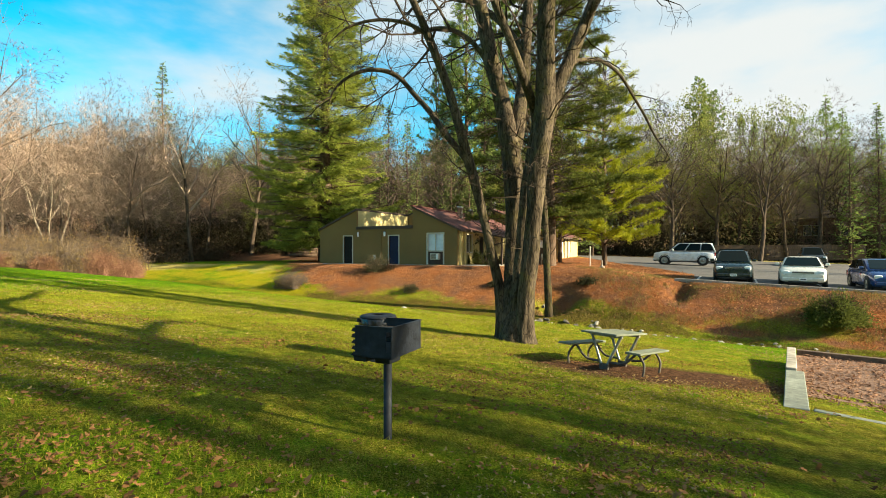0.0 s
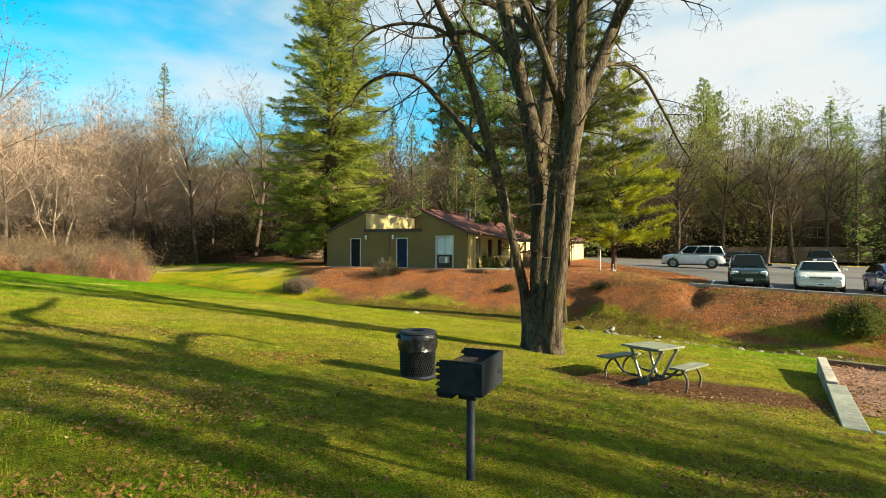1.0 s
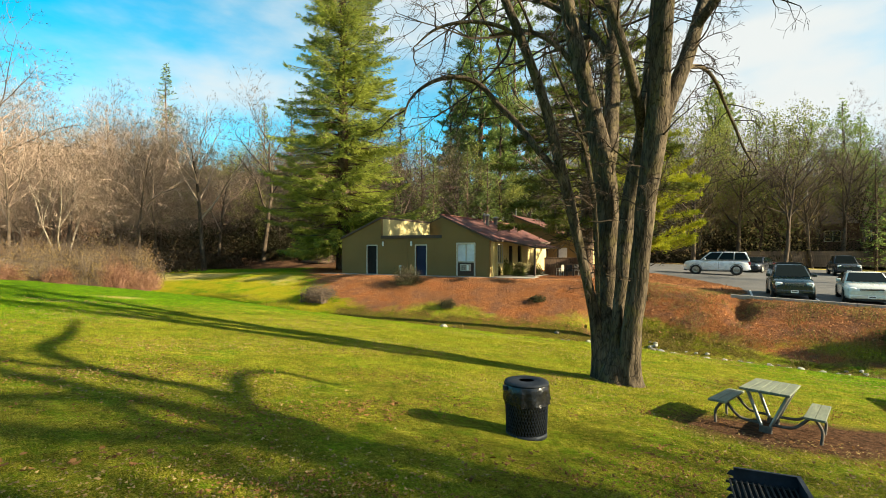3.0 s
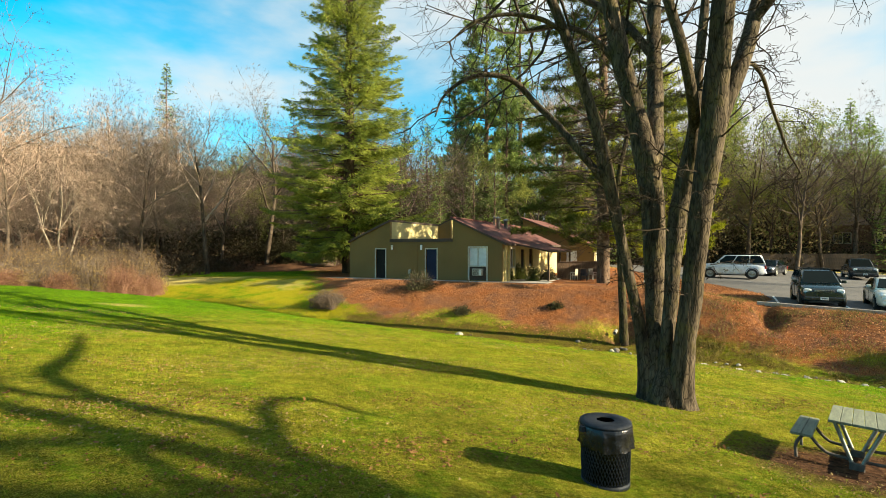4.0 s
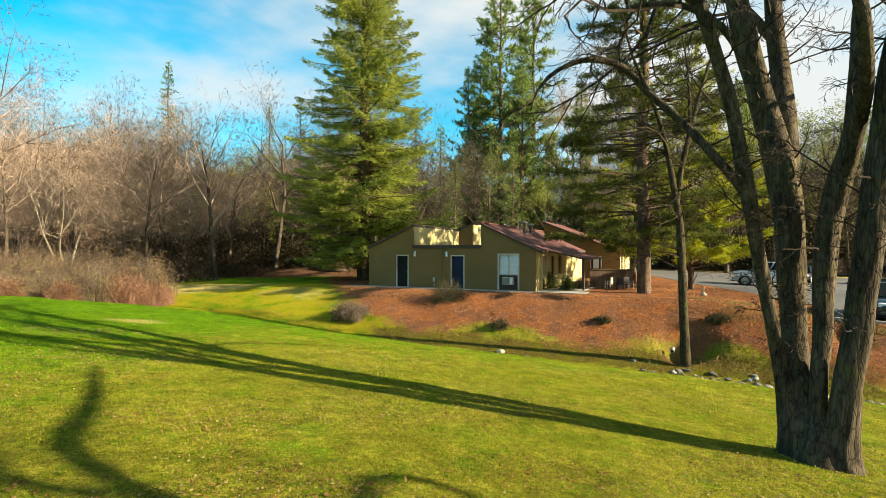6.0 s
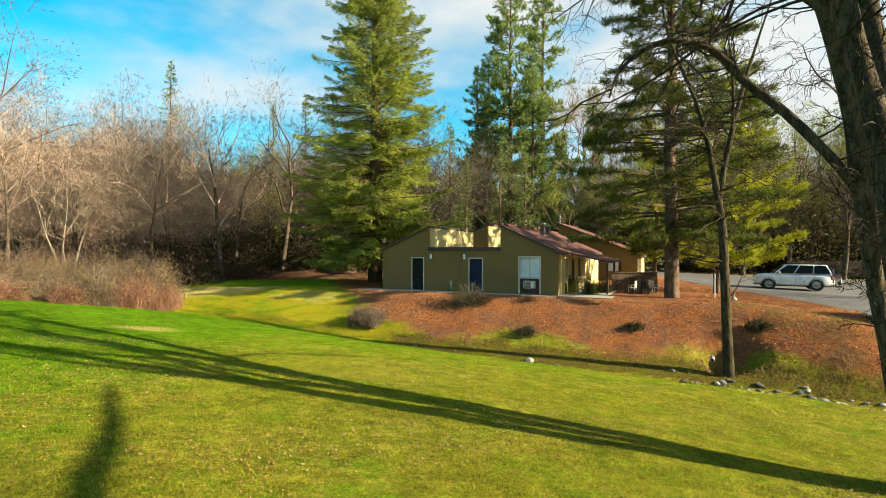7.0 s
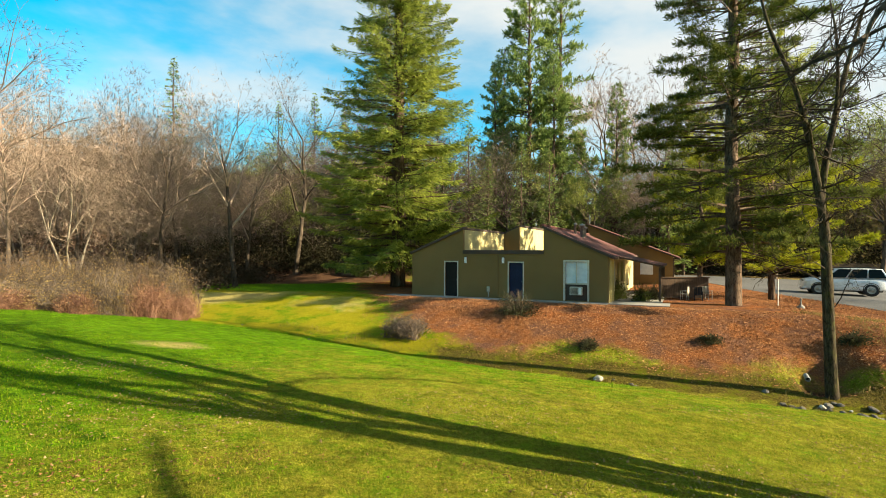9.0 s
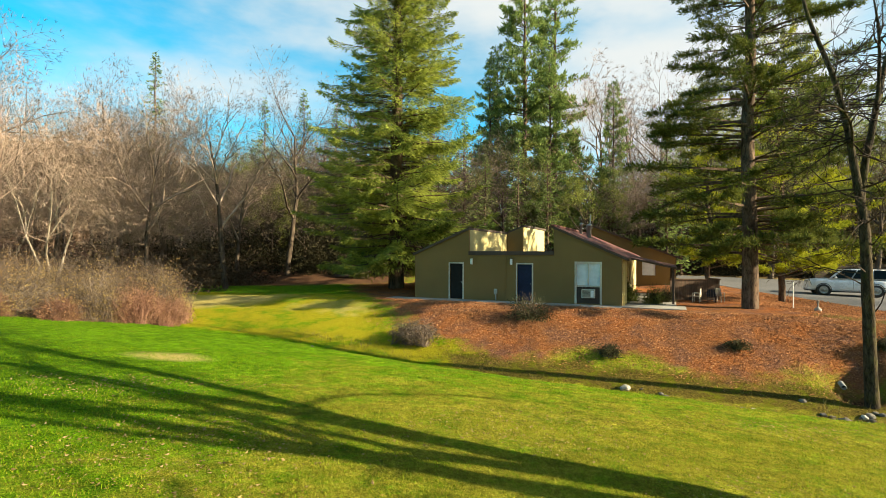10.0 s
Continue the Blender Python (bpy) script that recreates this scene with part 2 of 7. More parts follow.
M_TWIG = surf("twig_bark", (0.018, 0.013, 0.010), (0.066, 0.048, 0.033), 5, 0.95, 0.2, spec=0.1)
M_PALE_TWIG = surf("pale_twig", (0.200, 0.142, 0.108), (0.46, 0.335, 0.258), 0.5, 0.95, 0, blotch=0.3, blotch_scale=0.12, vary=0.5, spec=0.1)
M_GREY_TWIG = surf("grey_twig", (0.070, 0.052, 0.042), (0.205, 0.152, 0.116), 0.5, 0.95, 0, blotch=0.3, blotch_scale=0.12, vary=0.5, spec=0.1)
M_REDCANE = surf("red_cane", (0.090, 0.042, 0.030), (0.270, 0.145, 0.095), 0.5, 0.95, 0, blotch=0.3, blotch_scale=0.12, vary=0.5, spec=0.1)
M_TRUNK = surf("woodland_bark", (0.030, 0.022, 0.016), (0.140, 0.104, 0.076), 5, 0.95, 0.6, 9, stretch=(1, 1, 0.3), vary=0.4, spec=0.1)
M_PINE_BARK = bark("pine_bark", (0.030, 0.020, 0.015), (0.190, 0.125, 0.085), (0.20, 0.160, 0.125), 0.4, 6.0)
M_WHITE_BARK = surf("pale_bark", (0.15, 0.118, 0.088), (0.38, 0.31, 0.235), 5, 0.9, 0.4, 9, stretch=(1, 1, 0.4), spec=0.1)
M_FIR = leafy("redwood_sprays", (0.034, 0.078, 0.018), (0.42, 0.45, 0.082), 0.46)
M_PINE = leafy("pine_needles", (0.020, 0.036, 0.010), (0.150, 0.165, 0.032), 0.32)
# lighter, yellower needles: sunlight on the car-park pines is put into the colour
M_SUNNY_PINE = leafy("sunny_pine_needles", (0.09, 0.13, 0.008), (0.46, 0.46, 0.035), 0.45)
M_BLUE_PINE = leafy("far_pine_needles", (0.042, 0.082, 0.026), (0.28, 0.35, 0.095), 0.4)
M_ROUGH = leafy("rough_grass", (0.055, 0.048, 0.012), (0.29, 0.225, 0.075), 0.35, 0.6, 0.6)
M_OLIVE = leafy("evergreen_oak_leaves", (0.058, 0.080, 0.016), (0.32, 0.33, 0.075), 0.3)
M_CROWN_PINE = leafy("round_pine_needles", (0.045, 0.085, 0.012), (0.25, 0.32, 0.05), 0.35)
# near-black leaves: the shade under the trees is put into this colour
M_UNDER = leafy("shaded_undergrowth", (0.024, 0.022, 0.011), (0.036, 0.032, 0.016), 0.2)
M_UNDERBROWN = leafy("brown_undergrowth", (0.056, 0.040, 0.025), (0.110, 0.076, 0.046), 0.3)
M_FARWOOD = leafy("far_wood_haze", (0.036, 0.034, 0.022), (0.165, 0.135, 0.085), 0.3, 0.8, 0.08)
M_OLIVE_BROWN = leafy("olive_brown_crown", (0.075, 0.060, 0.030), (0.30, 0.235, 0.105), 0.35, 0.7, 0.12)
M_SHRUB = leafy("shrub_leaves", (0.028, 0.045, 0.010), (0.17, 0.185, 0.045), 0.3)
M_REDBRAMBLE = leafy("red_bramble_leaves", (0.110, 0.054, 0.032), (0.42, 0.235, 0.125), 0.35, 0.6, 0.9)
M_OLIVEBRAMBLE = leafy("olive_bramble_leaves", (0.120, 0.080, 0.030), (0.40, 0.280, 0.105), 0.35, 0.6, 0.5)
M_BRAMBLE = leafy("bramble_leaves", (0.085, 0.055, 0.028), (0.36, 0.225, 0.105), 0.35, 0.6, 0.6)
M_LOWSHRUB = leafy("low_shrub_leaves", (0.022, 0.024, 0.012), (0.10, 0.095, 0.045), 0.25)
M_DRY = leafy("fallen_leaves", (0.060, 0.022, 0.010), (0.56, 0.27, 0.125), 0.2)
M_TANLEAF = leafy("tan_leaf_specks", (0.11, 0.068, 0.028), (0.42, 0.30, 0.13), 0.25)
M_RUST = leafy("rust_oak_leaves", (0.058, 0.026, 0.010), (0.30, 0.155, 0.060), 0.2)
M_STUCCO = surf("olive_stucco", (0.165, 0.104, 0.036), (0.212, 0.140, 0.054), 30, 0.9, 0.25, 60, 0.10, 0.5, spec=0.2)
M_YELLOW = surf("ochre_siding", (0.46, 0.37, 0.15), (0.60, 0.50, 0.24), 12, 0.85, 0.25, 30, 0.18, 0.7)
M_TRIM = surf("brown_trim", (0.040, 0.026, 0.018), (0.085, 0.055, 0.038), 14, 0.8, 0.2)
M_ROOF = surf("red_brown_shingle", (0.066, 0.022, 0.020), (0.165, 0.058, 0.046), 16, 0.9, 0.5, 30, 0.2, 0.8, vary=0.35)
M_FLATROOF = surf("gravel_roof", (0.10, 0.085, 0.07), (0.2, 0.17, 0.14), 20, 0.95, 0.4)
M_DOORDARK = surf("dark_door_paint", (0.008, 0.007, 0.006), (0.016, 0.014, 0.012), 8, 0.75, 0.05, spec=0.2)
M_DOORBLUE = surf("navy_door_paint", (0.008, 0.012, 0.034), (0.014, 0.021, 0.056), 8, 0.7, 0.05, spec=0.25)
M_FRAME = surf("cream_frame_paint", (0.42, 0.37, 0.29), (0.58, 0.53, 0.43), 12, 0.6, 0.1)
M_WHITE = surf("white_paint", (0.62, 0.62, 0.60), (0.80, 0.80, 0.78), 10, 0.5, 0.08, blotch=0.08)
M_BLIND = surf("window_blind", (0.60, 0.64, 0.68), (0.74, 0.78, 0.82), 4, 0.5, 0.05, blotch=0.06)
M_GLASS = plain_glass("dark_window_glass", (0.012, 0.014, 0.016))
M_CONCRETE = surf("concrete", (0.20, 0.18, 0.155), (0.34, 0.31, 0.27), 14, 0.9, 0.3, 30)
M_ASPHALT = surf("asphalt", (0.060, 0.056, 0.056), (0.115, 0.108, 0.105), 40, 0.85, 0.3, 80, 0.2, 0.3)
M_STRIPE = surf("road_paint", (0.55, 0.55, 0.53), (0.75, 0.75, 0.72), 10, 0.7, 0.1)
M_STEEL = surf("galvanised_steel", (0.20, 0.205, 0.19), (0.38, 0.385, 0.36), 8, 0.45, 0.1, metal=0.7)
M_BLACKSTEEL = surf("black_painted_steel", (0.007, 0.009, 0.014), (0.020, 0.025, 0.036), 12, 0.6, 0.15, 40, 0.3, 3, spec=0.3)
M_SOOT = surf("sooty_steel", (0.006, 0.006, 0.006), (0.016, 0.015, 0.014), 10, 0.8, 0.2)
M_RUBBER = surf("tyre_rubber", (0.012, 0.012, 0.012), (0.03, 0.03, 0.03), 10, 0.85, 0.1)
M_BAG = surf("black_plastic_bag", (0.008, 0.008, 0.010), (0.02, 0.02, 0.022), 6, 0.22, 0.6, 12)
M_GREENPLANK = surf("weathered_green_plank", (0.090, 0.108, 0.075), (0.185, 0.195, 0.135), 6, 0.75, 0.3, 20, 0.2, 2, stretch=(0.4, 4, 4), vary=0.15)
M_TIMBER = surf("grey_timber", (0.22, 0.19, 0.15), (0.47, 0.43, 0.36), 5, 0.85, 0.4, 14, 0.2, 1.5, vary=0.2)
M_SHADED_SLAB = surf("shaded_grey_green_slab", (0.12, 0.135, 0.110), (0.25, 0.265, 0.215), 7, 0.85, 0.4, 18, 0.25, 1.5)
M_LEG = surf("dark_leg_paint", (0.045, 0.036, 0.028), (0.13, 0.105, 0.080), 10, 0.7, 0.15)
M_DARKTIMBER = surf("stained_timber", (0.055, 0.034, 0.022), (0.15, 0.10, 0.065), 6, 0.85, 0.4, 14, vary=0.3)
M_FENCE = surf("brown_fence_board", (0.060, 0.034, 0.020), (0.145, 0.086, 0.052), 6, 0.85, 0.3, 14, stretch=(3, 3, 0.4), vary=0.35)
M_CHIPS = leafy("wood_chips", (0.10, 0.045, 0.026), (0.42, 0.24, 0.15), 0.05, 0.85)
M_CHIPBED = surf("wood_chip_bed", (0.070, 0.034, 0.022), (0.27, 0.15, 0.095), 30, 0.95, 0.9, 40)
M_ROCK = surf("creek_stone", (0.045, 0.038, 0.030), (0.17, 0.145, 0.115), 6, 0.85, 0.5, 12, vary=0.5)
M_PALEROCK = surf("pale_creek_stone", (0.20, 0.18, 0.145), (0.46, 0.43, 0.36), 6, 0.85, 0.5, 12, vary=0.4)
M_PIPE_SHADE = surf("pipe_shade", (0.008, 0.008, 0.008), (0.02, 0.02, 0.02), 4, 0.9, 0)
M_PLASTIC = surf("pipe_plastic", (0.15, 0.14, 0.13), (0.28, 0.27, 0.25), 6, 0.6, 0.1)
M_BRICK = surf("rosy_brown_wall", (0.11, 0.060, 0.042), (0.18, 0.10, 0.07), 20, 0.9, 0.3)


def car_paint(name, c, rough=0.28, metal=0.3):
    m = surf(name, tuple(v * 0.93 for v in c), c, 2, rough, 0, blotch=0.04, metal=metal)
    m.node_tree.nodes["Principled BSDF"].inputs["Coat Weight"].default_value = 0.5
    return m


M_SILVER = car_paint("silver_paint", (0.70, 0.72, 0.76), metal=0.1)
M_DARKGREEN = car_paint("dark_green_paint", (0.012, 0.026, 0.032))
M_CREAM = car_paint("cream_white_paint", (0.66, 0.64, 0.58), metal=0.05)
M_BLUE = car_paint("blue_paint", (0.018, 0.055, 0.19))
M_CHARCOAL = car_paint("charcoal_paint", (0.030, 0.034, 0.040))
M_INK = car_paint("blue_black_paint", (0.020, 0.022, 0.032))
M_LAMP = plain_glass("clear_lamp_lens", (0.70, 0.72, 0.72), 0.12)
M_TAIL = plain_glass("red_lamp_lens", (0.35, 0.015, 0.015), 0.15)
M_CARGLASS = plain_glass("tinted_car_glass", (0.003, 0.007, 0.006), 0.08)
M_CARGLASS.node_tree.nodes["Principled BSDF"].inputs["Specular IOR Level"].default_value = 0.12

# ---- mesh helpers ----


def mesh_np(name, verts, faces, smooth=False):
    """A mesh from arrays; all faces have the same number of corners."""
    verts, faces = np.asarray(verts, np.float32).reshape(-1, 3), np.asarray(faces, np.int32)
    k = faces.shape[1]
    me = bpy.data.meshes.new(name)
    me.vertices.add(len(verts))
    me.vertices.foreach_set("co", verts.ravel())
    me.loops.add(faces.size)
    me.loops.foreach_set("vertex_index", faces.ravel())
    me.polygons.add(len(faces))
    me.polygons.foreach_set("loop_start", np.arange(0, faces.size, k, dtype=np.int32))
    me.polygons.foreach_set("use_smooth", np.full(len(faces), smooth))
    me.update(calc_edges=True)
    return me


def part(name, data, material, parent=None, label=""):
    """Links a bmesh or mesh as one object under a thing."""
    if isinstance(data, bmesh.types.BMesh):
        me = bpy.data.meshes.new(name)
        data.to_mesh(me)
        data.free()
        data = me
    if not data.materials:
        data.materials.append(material)
    ob = new(name, data)
    if parent:
        ob.parent = parent
    if label:
        ob["label"] = label
    return ob


def thing(name, m, label, category, group="", kind=""):
    ob = new(name)
    ob.empty_display_size = 0.2
    ob.matrix_world = m
    return tagged(ob, label, category, group, kind)


def boxes(*items, bevel=0.0):
    """A bmesh of boxes, each (x0, x1, y0, y1, z0, z1) or with a matrix behind it."""
    bm = bmesh.new()
    for it in items:
        x0, x1, y0, y1, z0, z1 = it[:6]
        vs = [bm.verts.new((x, y, z)) for z in (z0, z1) for x, y in ((x0, y0), (x1, y0), (x1, y1), (x0, y1))]
        for q in ((3, 2, 1, 0), (4, 5, 6, 7), (0, 1, 5, 4), (1, 2, 6, 5), (2, 3, 7, 6), (3, 0, 4, 7)):
            bm.faces.new([vs[i] for i in q])
        if len(it) > 6:
            bmesh.ops.transform(bm, matrix=it[6], verts=vs)
    if bevel:
        bmesh.ops.bevel(bm, geom=bm.edges[:], offset=bevel, segments=1, affect="EDGES")
    return bm


def prism(outline, y0, y1, bevel=0.0):
    """A solid from an outline in x and z, drawn out along y."""
    bm = bmesh.new()
    a = [bm.verts.new((x, y0, z)) for x, z in outline]
    b = [bm.verts.new((x, y1, z)) for x, z in outline]
    bm.faces.new(a)
    bm.faces.new(b[::-1])
    n = len(a)
    for i in range(n):
        bm.faces.new((a[i], b[i], b[(i + 1) % n], a[(i + 1) % n]))
    bmesh.ops.recalc_face_normals(bm, faces=bm.faces[:])
    if bevel:
        bmesh.ops.bevel(bm, geom=bm.edges[:], offset=bevel, segments=1, affect="EDGES")
    return bm


def lathe(profile, n=24):
    """A turned body from (radius, z) pairs, closed where the radius is zero."""
    bm = bmesh.new()
    rings = []
    for r, z in profile:
        rings.append([bm.verts.new((r * math.cos(2 * math.pi * i / n), r * math.sin(2 * math.pi * i / n), z)) for i in range(n)] if r > 1e-6 else [bm.verts.new((0, 0, z))])
    for a, b in zip(rings, rings[1:]):
        for i in range(n):
            j = (i + 1) % n
            f = [a[i % len(a)], a[j % len(a)], b[j % len(b)], b[i % len(b)]]
            f = list(dict.fromkeys(f))
            if len(f) > 2:
                bm.faces.new(f)
    for f in bm.faces:
        f.smooth = True
    return bm


def rods(segs, sides=4):
    """Vertices and quads of straight rods (p, q, r0, r1), open at the ends."""
    a = np.array([s[0] for s in segs], float)
    b = np.array([s[1] for s in segs], float)
    r0, r1 = np.array([s[2] for s in segs]), np.array([s[3] for s in segs])
    d = b - a
    d /= np.linalg.norm(d, axis=1, keepdims=True) + 1e-9
    ref = np.where(np.abs(d[:, 2:3]) > 0.9, np.array([[1.0, 0, 0]]), np.array([[0, 0, 1.0]]))
    u = np.cross(d, ref)
    u /= np.linalg.norm(u, axis=1, keepdims=True) + 1e-9
    v = np.cross(d, u)
    ang = np.arange(sides) * 2 * np.pi / sides
    ring = u[:, None] * np.cos(ang)[None, :, None] + v[:, None] * np.sin(ang)[None, :, None]
    verts = np.concatenate([a[:, None] + ring * r0[:, None, None], b[:, None] + ring * r1[:, None, None]], 1).reshape(-1, 3)
    i = np.arange(sides)
    q = np.stack([i, (i + 1) % sides, sides + (i + 1) % sides, sides + i], 1)
    faces = (q[None] + (np.arange(len(a)) * 2 * sides)[:, None, None]).reshape(-1, 4)
    return verts, faces


def spikes(segs):
    """Vertices and triangles of the finest tapering twigs, a sliver each."""
    v, _ = rods(segs, 3)
    v = v.reshape(-1, 6, 3)
    v = np.stack([v[:, 0], v[:, 1], v[:, 3:].mean(1)], 1)
    return v.reshape(-1, 3), np.arange(len(v) * 3).reshape(-1, 3)


def halve(pair):
    """Quads cut into triangles."""
    v, f = pair
    return v, np.concatenate([f[:, (0, 1, 2)], f[:, (0, 2, 3)]])


def join_np(*pairs):
    vs, fs, n = [], [], 0
    for v, f in pairs:
        vs.append(np.asarray(v).reshape(-1, 3))
        fs.append(np.asarray(f) + n)
        n += len(vs[-1])
    return np.concatenate(vs), np.concatenate(fs)


def tube(points, radii, sides=10, lumps=0.0, seed=0, furrow=0.0, fineness=6):
    """Vertices and quads of a continuous tapered limb through points, with lumpy and furrowed bark."""
    pts = np.array(points, float)
    n = len(pts)
    fine = np.linspace(0, n - 1, (n - 1) * fineness + 1)
    ext = np.vstack([2 * pts[0] - pts[1], pts, 2 * pts[-1] - pts[-2]])
    sm = []
    for t in fine:
        i = min(int(t), n - 2)
        s = t - i
        p0, p1, p2, p3 = ext[i:i + 4]
        sm.append(0.5 * (2 * p1 + (p2 - p0) * s + (2 * p0 - 5 * p1 + 4 * p2 - p3) * s * s + (3 * p1 - p0 - 3 * p2 + p3) * s ** 3))
    sm = np.array(sm)
    rad = np.interp(fine, np.arange(n), radii)
    verts = []
    ang = np.arange(sides) * 2 * np.pi / sides
    for i, p in enumerate(sm):
        d = sm[min(i + 1, len(sm) - 1)] - sm[max(i - 1, 0)]
        d /= np.linalg.norm(d)
        u = np.cross(d, (0, 1, 0) if abs(d[1]) < 0.9 else (1, 0, 0))
        u /= np.linalg.norm(u)
        v = np.cross(d, u)
        for a in ang:
            w = rad[i]
            if lumps:
                w *= 1 + lumps * noise.noise(Vector((1.6 * math.cos(a) + seed, 1.6 * math.sin(a), 1.1 * p[2])))
            if furrow:
                w *= 1 + furrow * noise.noise(Vector((7.0 * math.cos(a) + seed, 7.0 * math.sin(a), 1.7 * p[2])))
            verts.append(p + w * (u * math.cos(a) + v * math.sin(a)))
    faces = []
    for i in range(len(sm) - 1):
        for k in range(sides):
            faces.append((i * sides + k, i * sides + (k + 1) % sides, (i + 1) * sides + (k + 1) % sides, (i + 1) * sides + k))
    return np.array(verts), np.array(faces), sm, rad


def kites(base, along, side, length, width, fold=0.25):
    """Many small folded leaf or spray shapes: base points, unit directions, unit side vectors."""
    n = len(base)
    up = np.cross(along, side)
    length, width = np.broadcast_to(length, n)[:, None], np.broadcast_to(width, n)[:, None]
    mid = base + along * length * 0.45
    v = np.stack([base, mid + side * width * 0.5 + up * width * fold, base + along * length, mid - side * width * 0.5 + up * width * fold], 1)
    f = np.arange(n)[:, None] * 4
    tris = np.concatenate([f + np.array([[0, 1, 2]]), f + np.array([[0, 2, 3]])], 1).reshape(-1, 3)
    return v.reshape(-1, 3), tris


def lobed(base, along, side, length, curl):
    """Lobed oak leaves, each a curled strip that swells and narrows."""
    up = np.cross(along, side)
    us = (0.0, 0.16, 0.30, 0.42, 0.56, 0.68, 0.82, 1.0)
    ws = (0.015, 0.13, 0.29, 0.15, 0.34, 0.17, 0.20, 0.01)
    n, k = len(base), len(us)
    rows = []
    for u, w in zip(us, ws):
        for sg in (-1, 1):
            rows.append(base + length[:, None] * (along * u + side * (sg * w) + up * (curl * (w * w * 2.2 + 0.25 * (u - 0.5) ** 2))[:, None]))
    v = np.stack(rows, 1).reshape(-1, 3)
    q = np.array([[2 * i, 2 * i + 1, 2 * i + 3, 2 * i + 2] for i in range(k - 1)])
    return v, (q[None] + (np.arange(n) * 2 * k)[:, None, None]).reshape(-1, 4)


def unit(a):
    return a / (np.linalg.norm(a, axis=-1, keepdims=True) + 1e-9)


# ---- the lie of the land ----
CREEK_X = (-70, -30, -16, -9.4, 1.4, 5.4, 7.5, 10.5, 16, 25, 60)
CREEK_Y = (52, 37.5, 32.2, 29.3, 24.9, 23.6, 22.2, 20.3, 16.5, 11, -10)


def step(a, b, x):
    t = np.clip((x - a) / (b - a), 0, 1)
    return t * t * (3 - 2 * t)


def creek_line(x):
    return (np.interp(x - 1.2, CREEK_X, CREEK_Y) + np.interp(x, CREEK_X, CREEK_Y) + np.interp(x + 1.2, CREEK_X, CREEK_Y)) / 3


def creek_gap(x, y):
    """Metres from the creek bed, positive on the house's bank."""
    slope = (creek_line(x + 0.5) - creek_line(x - 0.5))
    return (y - creek_line(x)) / np.sqrt(1 + slope * slope)


def lot_height(x, y):
    return 0.230 - 0.0286 * x + 0.02865 * y


LOT = [(11.9, 26.0), (13.9, 27.9), (15.3, 30.9), (15.5, 35.0), (15.0, 43.5), (15.6, 62.0), (70.0, 50.0), (60.0, -1.7)]


def inside_lot(x, y):
    ins = np.zeros(np.shape(x), bool)
    for (x0, y0), (x1, y1) in zip(LOT, LOT[1:] + LOT[:1]):
        hit = ((y0 > y) != (y1 > y)) & (x < (x1 - x0) * (y - y0) / (y1 - y0 + 1e-12) + x0)
        ins ^= hit
    return ins


def ground_height(x, y, rough=True):
    x, y = np.asarray(x, float), np.asarray(y, float)
    cx, cy = np.clip(x, -34, 14), np.clip(y, -8, 38)
    lawn = 0.997 - 0.1009 * cx - 0.0819 * cy + 0.00056 * cx * cy - 0.00023 * cx * cx + 0.00063 * cy * cy
    d = creek_gap(x, y)
    bed = np.interp(x, (-70, -30, -16, -9.4, 1.4, 5.4, 10, 25), (1.2, 0.55, 0.0, -0.65, -1.05, -1.2, -1.3, -1.5))
    # the turf ends in an uneven lip above the creek
    lip = 0.22 * np.sin(0.9 * x) + 0.14 * np.sin(2.3 * x + 1) + 0.07 * np.sin(5.1 * x)
    roll = np.clip((5.2 + d) / 4.8, 0, 1)
    near = bed + (np.maximum(lawn, bed) - bed) * np.clip(1 - 0.62 * roll * roll - 0.38 * step(1.15 + lip, 0.30 + lip, -d), 0, 1)
    lot = lot_height(np.clip(x, -20, 80), np.clip(y, 0, 70))
    flat = 1.12 + (lot - 1.12) * step(8, 12.5, x)
    flat = flat - 0.16 * step(-13, -22, x)
    wide = np.interp(x, (-30, -12, -8, 3, 6, 11, 25), (7, 8, 6.2, 6.4, 6.2, 5.2, 5.6))
    s = np.clip(d / wide, 0, 1)
    far = bed + (flat - bed) * np.interp(s, (0, 0.1, 0.2, 0.39, 0.5, 0.8, 1.0), (0, 0.05, 0.13, 0.43, 0.56, 0.91, 1.0))
    hill = 0.21 * np.maximum(0, y - 55) * step(8, -22, x) + 0.03 * np.maximum(0, y - 70) * step(-10, 10, x) + 0.12 * np.maximum(0, -x - 46) * step(20, 60, y)
    z = np.where(d > 0, far, near) + np.minimum(hill, 30) - 0.16 * np.exp(-((d + 0.15) / 0.38) ** 2)
    # a washed-out notch in the bank by the car park
    along = (x - 11.7) * 0.5 + (y - 24.9) * 0.866
    across = (x - 11.7) * 0.866 - (y - 24.9) * 0.5
    z = z - 0.55 * np.exp(-(across / 0.45) ** 2) * step(-2.6, -0.4, along) * step(1.0, 0.1, along)
    # scoop around the culvert
    z = z - 0.95 * np.exp(-(((x - 5.85) / 1.0) ** 4 + ((y - 25.75) / 0.85) ** 4))
    if rough:
        z = z + 0.014 * np.sin(1.3 * x + 0.7 * y) * np.sin(0.9 * y - 0.4 * x) + 0.007 * np.sin(3.1 * x - 1.7 * y + 2)
    under = inside_lot(x, y)
    return np.where(under, lot_height(x, y) - 0.10, z)


def gz(x, y):
    return float(ground_height(x, y))


